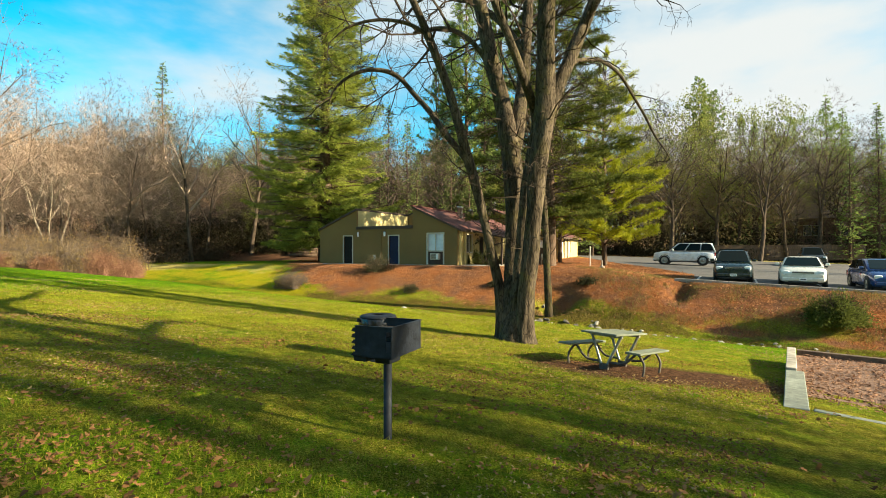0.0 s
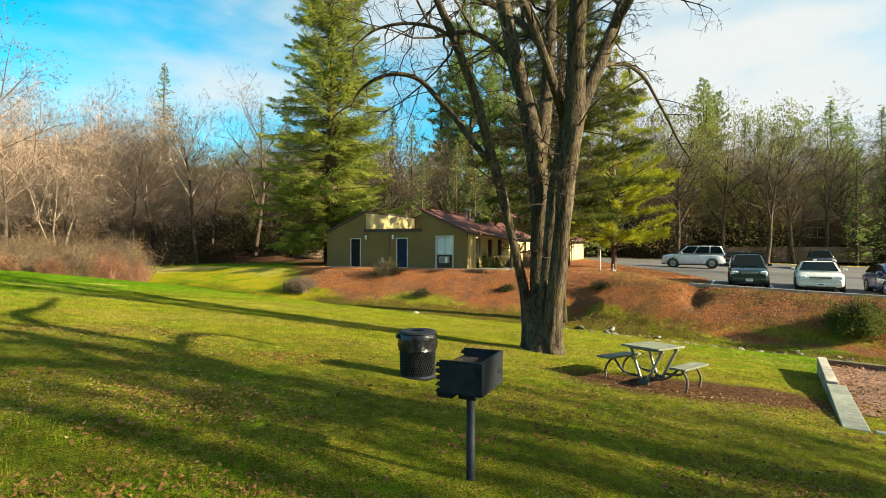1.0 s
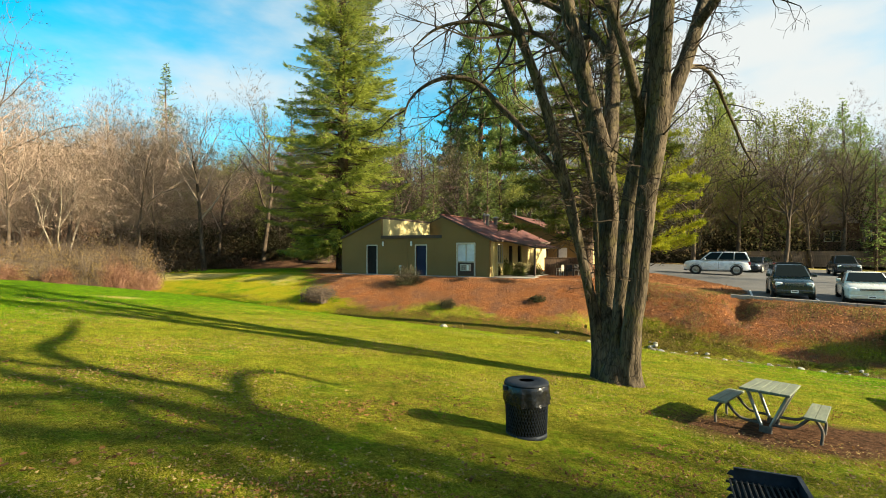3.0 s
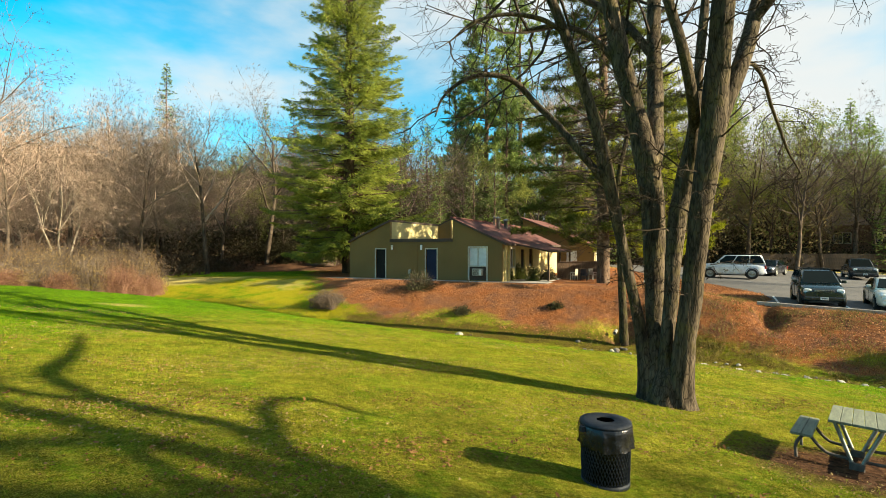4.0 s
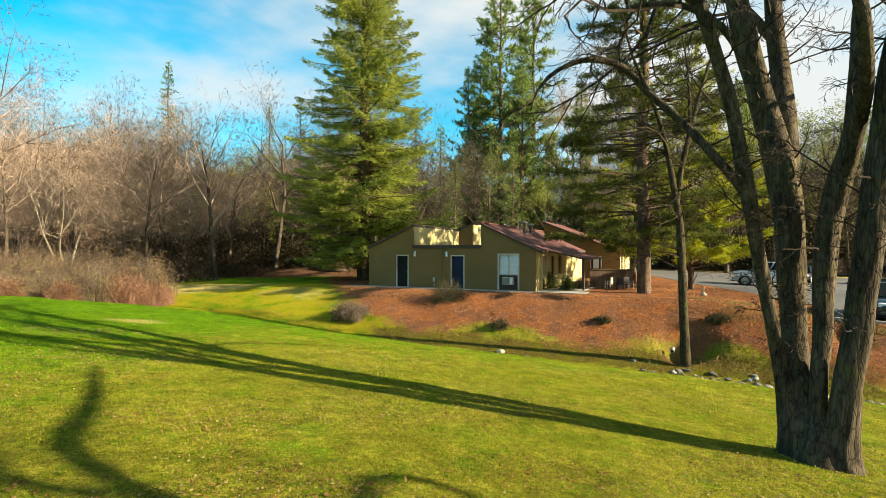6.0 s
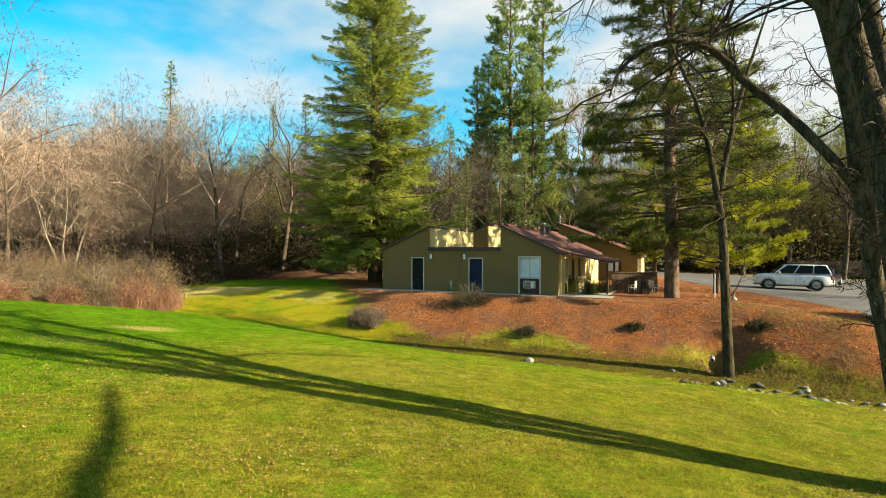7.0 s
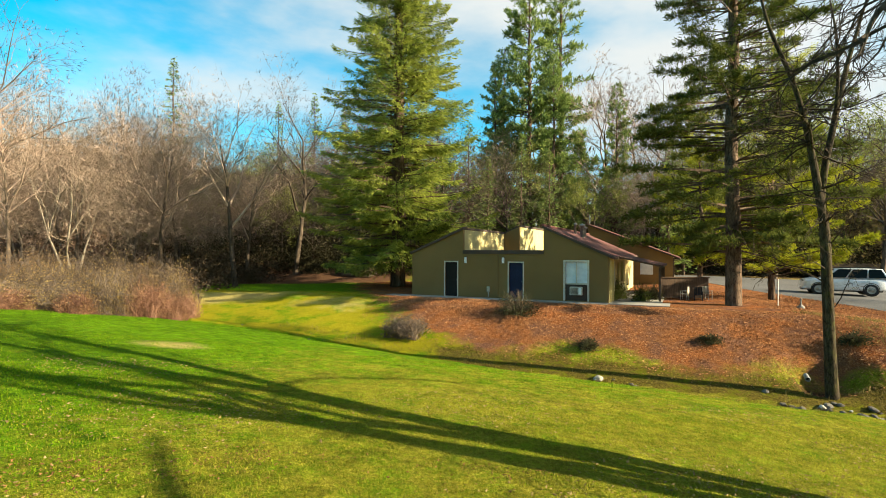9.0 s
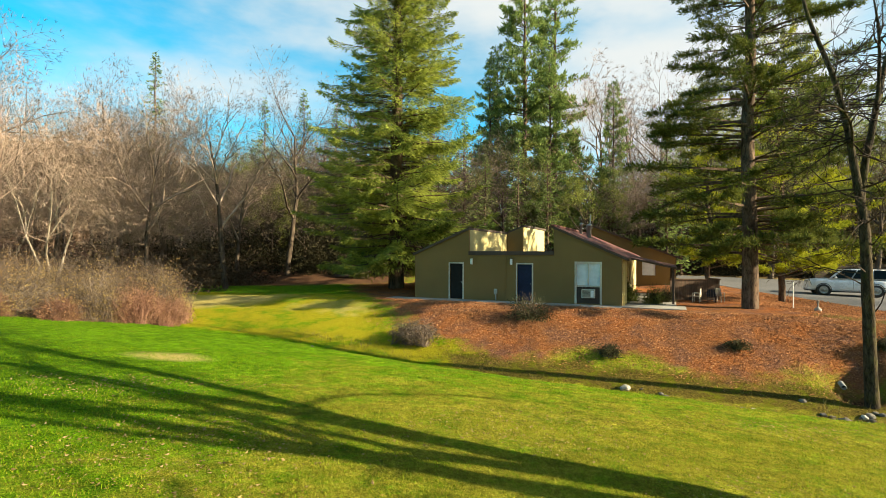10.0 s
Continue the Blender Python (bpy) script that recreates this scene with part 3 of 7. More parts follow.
def thatch_share(x, y):
    """How straw-coloured the turf is: most on the open middle of the lawn, least on the damp far side."""
    return 0.325 + 0.19 * step(-18, -9, x) * step(0.5, 5, y) * step(28, 19, y) * step(12, 6, x) + 0.08 * step(-16, -11, x)


def bare_patch(x, y):
    """The trodden soil round the picnic table, reaching to the play bed."""
    return np.exp(-((x - 4.1) / 2.7) ** 4 - ((y - 9.6) / 1.3) ** 2)


def build_ground():
    def axis(lo, hi, fine, far_lo, far_hi):
        core = np.arange(lo, hi + 1e-6, fine)
        up, st = [], fine
        p = hi
        while p < far_hi:
            st *= 1.13
            p += st
            up.append(p)
        down, st, p = [], fine, lo
        while p > far_lo:
            st *= 1.13
            p -= st
            down.append(p)
        return np.array(down[::-1] + list(core) + up)

    xs, ys = axis(-24, 22, 0.25, -1500, 1500), axis(2, 40, 0.25, -900, 2400)
    X, Y = np.meshgrid(xs, ys)
    Z = ground_height(X, Y)
    nx, ny = len(xs), len(ys)
    i = np.arange(nx * ny).reshape(ny, nx)
    faces = np.stack([i[:-1, :-1], i[:-1, 1:], i[1:, 1:], i[1:, :-1]], -1).reshape(-1, 4)
    me = mesh_np("ground", np.stack([X, Y, Z], -1).reshape(-1, 3), faces, True)
    d = creek_gap(X, Y)
    bankside = step(0.5, 1.3, d) * step(-13.5, -5.5, X + 0.35 * (Y - 31)) * step(75, 40, Y) * step(30, 26, X)
    wood = step(-24, -40, X) * step(36, 41, Y) * 0.62
    litter = np.clip(np.maximum(bankside * (0.30 + 0.56 * step(1.3, 3.2, d + 0.5 * np.sin(0.8 * X) + 0.8 * step(8, 12, X))), wood), 0, 1)
    right = step(8, 12, X)
    litter = litter * (1 - 0.16 * right * step(32, 25, Y)) + 0.60 * right * np.exp(-((d - 0.7) / 0.5) ** 2)
    litter = np.maximum(litter, 0.72 * np.exp(-((X - 5.0) / 1.9) ** 4 - ((Y - 9.1 - 0.1 * (X - 5)) / 0.65) ** 2))
    right = step(8, 12, X)
    left = 1 - right
    moss = left * (0.22 + 0.30 * step(-3, -8, X)) * step(-0.1, 0.4, d) * step(3.8, 1.4, d) + 0.20 * left * step(-2, -7, X) * step(6.0, 2.5, d) * step(0.3, 0.8, d) + 0.52 * right * np.exp(-((d - 1.7) / 0.6) ** 2) + 0.74 * step(-9, -13, X) * step(-34, -24, X) * step(0.9, 2.2, d) * step(13, 8, d)
    ledge = 0.70 * left * step(-12, -6, X) * step(-0.1, 0.3, d) * step(2.6, 1.2, d) + 0.62 * right * np.exp(-((d - 0.15) / 0.55) ** 2)
    soil = 0.55 * np.exp(-((d + 0.1) / 0.38) ** 2) * step(-12, -4, X) + 0.42 * right * np.exp(-((d - 2.4) / 0.5) ** 2) + 0.5 * right * step(2.6, 3.4, d) * step(7, 5, d) * step(34, 28, Y)
    soil = soil + 0.95 * bare_patch(X, Y)
    soil = soil + 0.85 * np.exp(-((X - 5.5) / 1.3) ** 2 - ((Y - 25.4) / 1.0) ** 2)
    soil = soil + 0.55 * np.exp(-((X + 7.2) / 2.2) ** 2 - ((Y - 34.0 + 0.4 * (X + 7)) / 1.3) ** 2)
    soil = soil + 0.75 * step(49, 55, Y) * step(-8, -14, X)
    soil = soil + 0.55 * np.exp(-((X - 2.1) / 0.8) ** 2 - ((Y - 13.0) / 0.7) ** 2)
    glade = np.exp(-(((X + 44) / 7) ** 2 + ((Y - 91) / 9) ** 2))
    soil = soil + 0.62 * step(54, 62, Y) * (1 - glade)
    moss = moss + 0.8 * glade
    thatch = thatch_share(X, Y) + 0.25 * right * step(0.4, 1.0, d) + 0.2 * step(-10, -6, X) * left * step(-0.8, 0.2, d)
    dry = 0.62 * np.exp(-((X + 21.5) / 5.5) ** 2 - ((Y - 41.0) / 3.6) ** 2) + 0.40 * np.exp(-((X + 13) / 4) ** 2 - ((Y - 37.0) / 2.6) ** 2) + 0.60 * np.exp(-((X + 16.6) / 1.5) ** 2 - ((Y - 24.4) / 1.0) ** 2)
    dry = dry * 1.2 + 0.58 * right * step(1.7, 2.6, d) + 0.30 * left * step(-6, -2, X) * step(1.2, 2.2, d) * step(5, 3.4, d)
    for nm, val in (("ledge", ledge), ("thatch", thatch), ("litter", litter), ("moss", moss), ("soil", soil), ("dry", dry)):
        at = me.attributes.new(nm, "FLOAT", "POINT")
        at.data.foreach_set("value", val.astype(np.float32).ravel())
    return tagged(part("ground", me, M_GROUND), "mown winter lawn falling to a leaf-strewn creek bank", "ground", kind="structure")


build_ground()


def build_lot():
    bm = bmesh.new()
    top = [bm.verts.new((x, y, lot_height(x, y))) for x, y in LOT]
    low = [bm.verts.new((x, y, lot_height(x, y) - 0.25)) for x, y in LOT]
    bm.faces.new(top[::-1])
    for i in range(len(top)):
        j = (i + 1) % len(top)
        bm.faces.new((top[i], top[j], low[j], low[i]))
    bmesh.ops.recalc_face_normals(bm, faces=bm.faces[:])
    tagged(part("parking_lot", bm, M_ASPHALT), "grey worn asphalt car park above the bank", "road", kind="structure")


build_lot()

# ---- the house ----


def gable_wall(stations, top, holes, y0, y1, z0=0.0):
    """A wall along x whose top follows a line of heights, with rectangular holes that go through."""
    bm = bmesh.new()
    cuts = sorted(set(stations) | {h[0] for h in holes} | {h[1] for h in holes})

    def solid(x0, x1, a0, a1, b0, b1):
        vs = [bm.verts.new(p) for p in ((x0, y0, a0), (x1, y0, a1), (x1, y0, b1), (x0, y0, b0), (x0, y1, a0), (x1, y1, a1), (x1, y1, b1), (x0, y1, b0))]
        for q in ((0, 1, 2, 3), (7, 6, 5, 4), (0, 4, 5, 1), (1, 5, 6, 2), (2, 6, 7, 3), (3, 7, 4, 0)):
            bm.faces.new([vs[i] for i in q])

    for x0, x1 in zip(cuts, cuts[1:]):
        e = 1e-5
        t0, t1 = top(x0 + e), top(x1 - e)
        hole = [h for h in holes if h[0] <= x0 + e and h[1] >= x1 - e]
        if hole:
            _, _, h0, h1 = hole[0]
            if h0 > z0 + 1e-3:
                solid(x0, x1, z0, z0, h0, h0)
            solid(x0, x1, h1, h1, t0, t1)
        else:
            solid(x0, x1, z0, z0, t0, t1)
    bmesh.ops.remove_doubles(bm, verts=bm.verts[:], dist=1e-4)
    return bm


def slab_roof(u0, z0, u1, z1, v0, v1, thick=0.14):
    return prism([(u0, z0), (u1, z1), (u1, z1 + thick), (u0, z0 + thick)], v0, v1)


def shingles(parent, u0, z0, u1, z1, v0, v1, rows, cols, rng):
    """Courses of shingle strips laid over a sloping roof, each a thin wedge."""
    slope = math.hypot(u1 - u0, z1 - z0)
    me = None
    for r in range(rows):
        for c in range(cols):
            if me is None:
                w, l = (v1 - v0) / cols, slope / rows
                bm = boxes((0, l * 1.12, 0.006, w - 0.006, 0, 0.02))
                for v in bm.verts:
                    if v.co.x < 0.01 and v.co.z > 0.01:
                        v.co.z = 0.034
                me = bpy.data.meshes.new("shingle")
                bm.to_mesh(me)
                bm.free()
                me.materials.append(M_ROOF)
            ob = new("shingle", me)
            ob.parent = parent
            t = r / rows
            ob.matrix_local = Matrix.Translation((u0 + (u1 - u0) * t, v0 + (v1 - v0) * c / cols, z0 + (z1 - z0) * t + 0.004)) @ Euler((0, -math.atan2(z1 - z0, u1 - u0), 0)).to_matrix().to_4x4()


def build_house():
    base = 1.15
    h = thing("house", pose(-9.58, 39.52, base, 0, 0, math.degrees(math.atan2(-0.438, 0.899))), "single-storey olive stucco house with red-brown shed roofs on a bank", "house")
    W, P1, P2 = 11.75, 3.44, 8.28

    def top(u):
        if u < P1:
            return 2.56 + (4.0 - 2.56) * u / P1
        if u < P2:
            return 2.58
        return 4.0 + (2.42 - 4.0) * (u - P2) / (W - P2)

    d1, d2, w1 = (2.25, 3.05, 0.02, 2.06), (6.28, 7.10, 0.02, 2.06), (9.46, 10.68, 0.05, 2.16)
    part("front_wall", gable_wall((0, P1, P2, W), top, (d1, d2, w1), 0, 0.2, -0.35), M_STUCCO, h)
    part("side_wall", boxes((0, 0.2, 0.2, 15.0, -0.35, 2.55)), M_STUCCO, h)
    part("side_wall", gable_wall((0.2, 3.0, 5.2, 9.0), lambda y: 2.45, ((1.6, 2.5, 0.9, 2.1), (4.0, 4.95, 0.02, 2.05), (6.1, 7.2, 0.8, 2.1)), 0, 0.2, -0.35), M_YELLOW, h).matrix_local = pose(W, 0, 0, 0, 0, 90)
    part("back_wall", boxes((0.2, W - 0.2, 14.8, 15.0, -0.35, 2.56)), M_STUCCO, h)
    part("side_wall", boxes((W - 0.2, W, 9.0, 15.0, -0.35, 2.45)), M_YELLOW, h)
    # the sunlit walls that rise above the flat roof between the two wings
    part("clerestory_wall", boxes((P1 - 0.2, P1, 0.2, 7.7, 2.5, 4.0)), M_YELLOW, h, "sunlit ochre clerestory wall")
    part("clerestory_wall", boxes((4.4, 4.6, 7.9, 14.8, 2.5, 4.5)), M_YELLOW, h, "sunlit ochre clerestory wall")
    part("upper_wall", gable_wall((P1, 4.6), lambda u: 4.02 + 0.42 * (u - P1), (), 7.7, 7.9, 2.5), M_STUCCO, h)
    part("clerestory_wall", boxes((P2, P2 + 0.2, 0.2, 14.8, 2.5, 4.0)), M_STUCCO, h)
    part("flat_roof", boxes((P1, P2, 0.2, 14.8, 2.40, 2.56)), M_FLATROOF, h, "flat gravel roof")
    part("fascia", boxes((P1 - 0.02, P2 + 0.02, -0.06, 0.26, 2.56, 2.78), bevel=0.01), M_TRIM, h, "dark brown fascia board")
    for nm, (u0, z0, u1, z1, v0, v1) in (("roof", (-0.12, 2.52, P1 + 0.02, 4.01, -0.10, 7.75)), ("roof", (-0.12, 2.52, 4.66, 4.52, 7.78, 15.2)),
                                         ("roof", (P2 - 0.06, 4.02, W + 0.30, 2.29, -0.10, 15.2))):
        r = part(nm, slab_roof(u0, z0, u1, z1, v0, v1), M_TRIM, h, "red-brown shingled shed roof with a dark edge")
        if u0 > 4:
            shingles(r, u1, z1 + 0.14, u0, z0 + 0.14, v0, v1, 12, 14, random.Random(3))
    part("ridge_cap", boxes((P2 - 0.14, P2 + 0.08, -0.14, 15.2, 4.12, 4.22), bevel=0.02), M_ROOF, h)
    # porch along the sunny side
    p = part("porch_roof", slab_roof(W + 0.1, 2.40, 14.35, 1.84, 1.9, 9.0, 0.10), M_TRIM, h, "low porch roof of red-brown shingles")
    shingles(p, 14.35, 1.94, W + 0.1, 2.50, 1.9, 9.0, 7, 8, random.Random(4))
    for v in (2.1, 5.4, 8.8):
        part("porch_post", boxes((14.10, 14.22, v, v + 0.12, -0.1, 1.86), bevel=0.01), M_TRIM, h)
    part("porch_rail", boxes((14.13, 14.19, 5.52, 8.8, 0.78, 0.84), (14.13, 14.19, 5.52, 8.8, 0.12, 0.18), *[(14.14, 14.18, v, v + 0.04, 0.18, 0.78) for v in np.arange(5.65, 8.75, 0.16)]), M_YELLOW, h)
    part("downspout", boxes((W + 0.02, W + 0.10, 0.3, 0.38, -0.1, 2.35), (W + 0.02, W + 0.16, 1.0, 1.08, -0.1, 2.3)), M_YELLOW, h)
    part("side_window", boxes((W - 0.12, W - 0.09, 1.6, 2.5, 0.9, 2.1)), M_GLASS, h)
    part("side_window", boxes((W - 0.12, W - 0.09, 6.1, 7.2, 0.8, 2.1)), M_GLASS, h)
    part("side_window_frame", boxes((W, W + 0.04, 1.52, 1.6, 0.82, 2.18), (W, W + 0.04, 2.5, 2.58, 0.82, 2.18), (W, W + 0.04, 1.6, 2.5, 2.1, 2.18), (W, W + 0.04, 1.6, 2.5, 0.82, 0.9), (W - 0.06, W + 0.02, 2.03, 2.07, 0.9, 2.1)), M_FRAME, h)
    part("side_door", boxes((W - 0.14, W - 0.09, 4.0, 4.95, 0.02, 2.05)), M_DOORDARK, h)
    # the two front doors
    for (x0, x1, z0, z1), mat in ((d1, M_DOORDARK), (d2, M_DOORBLUE)):
        d = part("front_door", boxes((x0 + 0.01, x1 - 0.01, 0.08, 0.13, z0 + 0.005, z1 - 0.01)), mat, h, "dark painted front door in a cream frame")
        part("door_panel", boxes((x0 + 0.12, x1 - 0.12, 0.072, 0.08, 1.15, 1.9), (x0 + 0.12, x1 - 0.12, 0.072, 0.08, 0.2, 1.0), bevel=0.006), mat, d)
        part("door_handle", boxes((x1 - 0.10, x1 - 0.06, 0.03, 0.072, 0.96, 1.02), bevel=0.01), M_STEEL, d)
        part("door_frame", boxes((x0 - 0.07, x0, -0.025, 0.04, -0.0, z1 + 0.07), (x1, x1 + 0.07, -0.025, 0.04, -0.0, z1 + 0.07), (x0, x1, -0.025, 0.04, z1, z1 + 0.07)), M_FRAME, h)
        part("threshold", boxes((x0 - 0.05, x1 + 0.05, -0.18, 0.1, -0.04, 0.018), bevel=0.008), M_CONCRETE, h)
    # tall window: blinds above, a panel with an air conditioner below
    x0, x1, z0, z1 = w1
    win = part("window", boxes((x0, x1, 0.10, 0.13, 0.95, z1)), M_BLIND, h, "cream-framed window with pale drawn blinds over an air conditioner")
    part("slat", boxes(*[(x0 + 0.05, x1 - 0.05, 0.082, 0.10, z, z + 0.03) for z in np.arange(1.0, 2.1, 0.065)]), M_BLIND, win)
    part("window_frame", boxes((x0 - 0.08, x0 + 0.02, -0.03, 0.08, z0 - 0.02, z1 + 0.08), (x1 - 0.02, x1 + 0.08, -0.03, 0.08, z0 - 0.02, z1 + 0.08),
                               (x0 + 0.02, x1 - 0.02, -0.03, 0.08, z1 - 0.02, z1 + 0.08), (x0 + 0.02, x1 - 0.02, -0.03, 0.08, 0.92, 1.0), ((x0 + x1) / 2 - 0.02, (x0 + x1) / 2 + 0.02, 0.0, 0.075, 1.0, z1 - 0.02)), M_FRAME, win)
    part("lower_panel", boxes((x0 + 0.02, x1 - 0.02, 0.06, 0.12, z0, 0.92)), M_TRIM, win, "dark brown infill panel")
    ac = part("air_conditioner", boxes((x0 + 0.30, x1 - 0.26, -0.22, 0.1, 0.36, 0.80), bevel=0.015), M_FRAME, h, "window air conditioner with a slatted face")
    part("vent_slat", boxes(*[(x0 + 0.35, x1 - 0.48, -0.235, -0.22, z, z + 0.02) for z in np.arange(0.41, 0.76, 0.045)]), M_TRIM, ac)
    part("control_panel", boxes((x1 - 0.44, x1 - 0.30, -0.232, -0.22, 0.41, 0.75)), M_WHITE, ac)
    for u in (3.62, 5.95):
        lampb = part("wall_lamp", boxes((u - 0.06, u + 0.06, -0.13, 0.0, 2.02, 2.36), bevel=0.02), M_WHITE, h, "white box wall lamp")
        part("lamp_cap", boxes((u - 0.07, u + 0.07, -0.14, 0.0, 2.36, 2.39)), M_TRIM, lampb)
    part("meter_box", boxes((4.96, 5.14, -0.10, 0.0, 0.36, 0.66), (5.02, 5.08, -0.07, 0.0, 0.05, 0.36), bevel=0.01), M_STEEL, h)
    part("conduit", boxes((5.60, 5.64, -0.04, 0.0, 0.1, 2.5)), M_STUCCO, h)
    part("corner_board", boxes((-0.015, 0.07, -0.012, 0.0, -0.1, 2.5)), M_STUCCO, h)
    # vents on the roof
    for u, v, r, hh in ((9.35, 6.0, 0.13, 0.75), (8.75, 6.8, 0.07, 0.6), (8.95, 9.0, 0.16, 0.55)):
        z = 4.0 - 0.455 * (u - P2) + 0.1
        vent = part("roof_vent", lathe([(r, -0.1), (r, hh), (r * 1.45, hh), (r * 1.45, hh + 0.12), (0, hh + 0.2)], 14), M_STEEL, h, "galvanised roof vent")
        vent.location = (u, v, z)
    tagged(part("house_apron", boxes((-1.4, 11.755, -1.05, -0.002, -0.34, 0.005), (11.76, 14.3, 1.2, 9.2, -0.34, 0.0), (11.76, 14.7, -0.5, 1.19, -0.34, 0.004)), M_CONCRETE), "narrow concrete walk along the house", "pavement", kind="structure").matrix_world = h.matrix_world.copy()


build_house()


def build_far_house():
    h = thing("cottage", pose(5.13, 51.67, 1.1, 0, 0, math.degrees(math.atan2(-0.438, 0.899))), "second ochre house with a red-brown shed roof behind", "house")
    top = lambda u: 5.05 - 0.40 * u
    part("front_wall", gable_wall((0, 6.7), top, ((4.2, 5.2, 0.9, 2.0),), 0, 0.2, -0.4), M_STUCCO, h)
    part("side_wall", gable_wall((0.2, 9.0), lambda y: 2.3, ((1.2, 2.2, 0.8, 1.9), (4.6, 5.6, 0.8, 1.9)), 0, 0.2, -0.4), M_YELLOW, h).matrix_local = pose(6.7, 0, 0, 0, 0, 90)
    part("back_wall", boxes((0, 0.2, 0.2, 9.0, -0.4, 5.0), (0.2, 6.5, 8.8, 9.0, -0.4, 2.3)), M_STUCCO, h)
    r = part("roof", slab_roof(-0.1, 5.09, 7.25, 2.15, -0.25, 9.3), M_TRIM, h, "red-brown shingled shed roof")
    shingles(r, 7.25, 2.29, -0.1, 5.23, -0.25, 9.3, 10, 8, random.Random(5))
    for w in ((4.2, 5.2, 0.10, 0.13, 0.9, 2.0), (6.58, 6.61, 1.2, 2.2, 0.8, 1.9), (6.58, 6.61, 4.6, 5.6, 0.8, 1.9)):
        part("window", boxes(w), M_BLIND, h)
    for v0, v1 in ((0.0, 0.12), (1.0, 1.1), (2.4, 2.5), (3.6, 3.7)):
        part("corner_board", boxes((6.70, 6.76, v0, v1, -0.2, 2.3)), M_TRIM, h)
    part("roof_vent", boxes((0.0, 0.09, 0.3, 0.39, 5.2, 6.0)), M_STEEL, h)


build_far_house()


def build_apartments():
    h = thing("apartment_building", pose(59.0, 63.0, lot_height(50, 55) - 0.2, 0, 0, -30), "two-storey rosy-brown apartment building behind the trees", "building")
    part("wall", boxes((-14, 14, 0, 9, -1.0, 6.2)), M_BRICK, h)
    part("roof", prism([(-0.9, 6.2), (9.9, 6.2), (4.5, 8.6)], -15, 15), M_TRIM, h).matrix_local = pose(0, 0, 0, 0, 0, 90) @ Matrix.Scale(-1, 4, (0, 1, 0))
    for x in (-11.5, -7.5, -3.5, 1.0, 5.0, 9.5):
        for z in (0.9, 3.9):
            w = part("window", boxes((x, x + 1.7, -0.05, 0.0, z, z + 1.3)), M_GLASS, h)
            part("window_frame", boxes((x - 0.08, x, -0.09, 0, z - 0.08, z + 1.38), (x + 1.7, x + 1.78, -0.09, 0, z - 0.08, z + 1.38), (x, x + 1.7, -0.09, 0, z + 1.3, z + 1.38), (x, x + 1.7, -0.09, 0, z - 0.08, z), (x + 0.82, x + 0.88, -0.08, 0, z, z + 1.3)), M_FRAME, w)
    for x in (-6.0, 3.5):
        part("balcony", boxes((x, x + 5, -1.3, 0, 2.85, 3.0), (x, x + 5, -1.3, -1.25, 3.0, 3.9)), M_TRIM, h)


build_apartments()

# ---- tree builders ----


def sprout(rng, p, d, length, radius, level, spec, segs, tips):
    """Grows one limb and its side limbs. spec: per level (steps, children, child length, spread, wander, lift)."""
    steps, kids, ratio, spread, wander, lift = spec[level]
    seg = length / steps
    pts = [p]
    for i in range(steps):
        jit = Vector((rng.gauss(0, wander), rng.gauss(0, wander), rng.gauss(0, wander) + lift))
        d = (d + jit).normalized()
        q = p + d * seg
        r0, r1 = radius * (1 - 0.75 * i / steps), radius * (1 - 0.75 * (i + 1) / steps)
        segs[level].append((tuple(p), tuple(q), r0, r1))
        p = q
        pts.append((p, d, r1))
    if level + 1 < len(spec):
        for k in range(kids):
            t = 0.28 + 0.72 * (k + rng.random()) / kids if level else 0.36 + 0.64 * (k + rng.random()) / kids
            i = min(int(t * steps), steps - 1)
            q, dd, r = pts[i + 1]
            side = Vector((rng.gauss(0, 1), rng.gauss(0, 1), rng.gauss(0, 0.6)))
            side = (side - dd * side.dot(dd)).normalized()
            nd = (dd * math.cos(spread) + side * math.sin(spread)).normalized()
            sprout(rng, Vector(q), nd, length * ratio * (1.15 - 0.55 * t) * rng.uniform(0.75, 1.25), max(r * 0.72, 0.004), level + 1, spec, segs, tips)
    else:
        tips.append((tuple(p), tuple(d)))


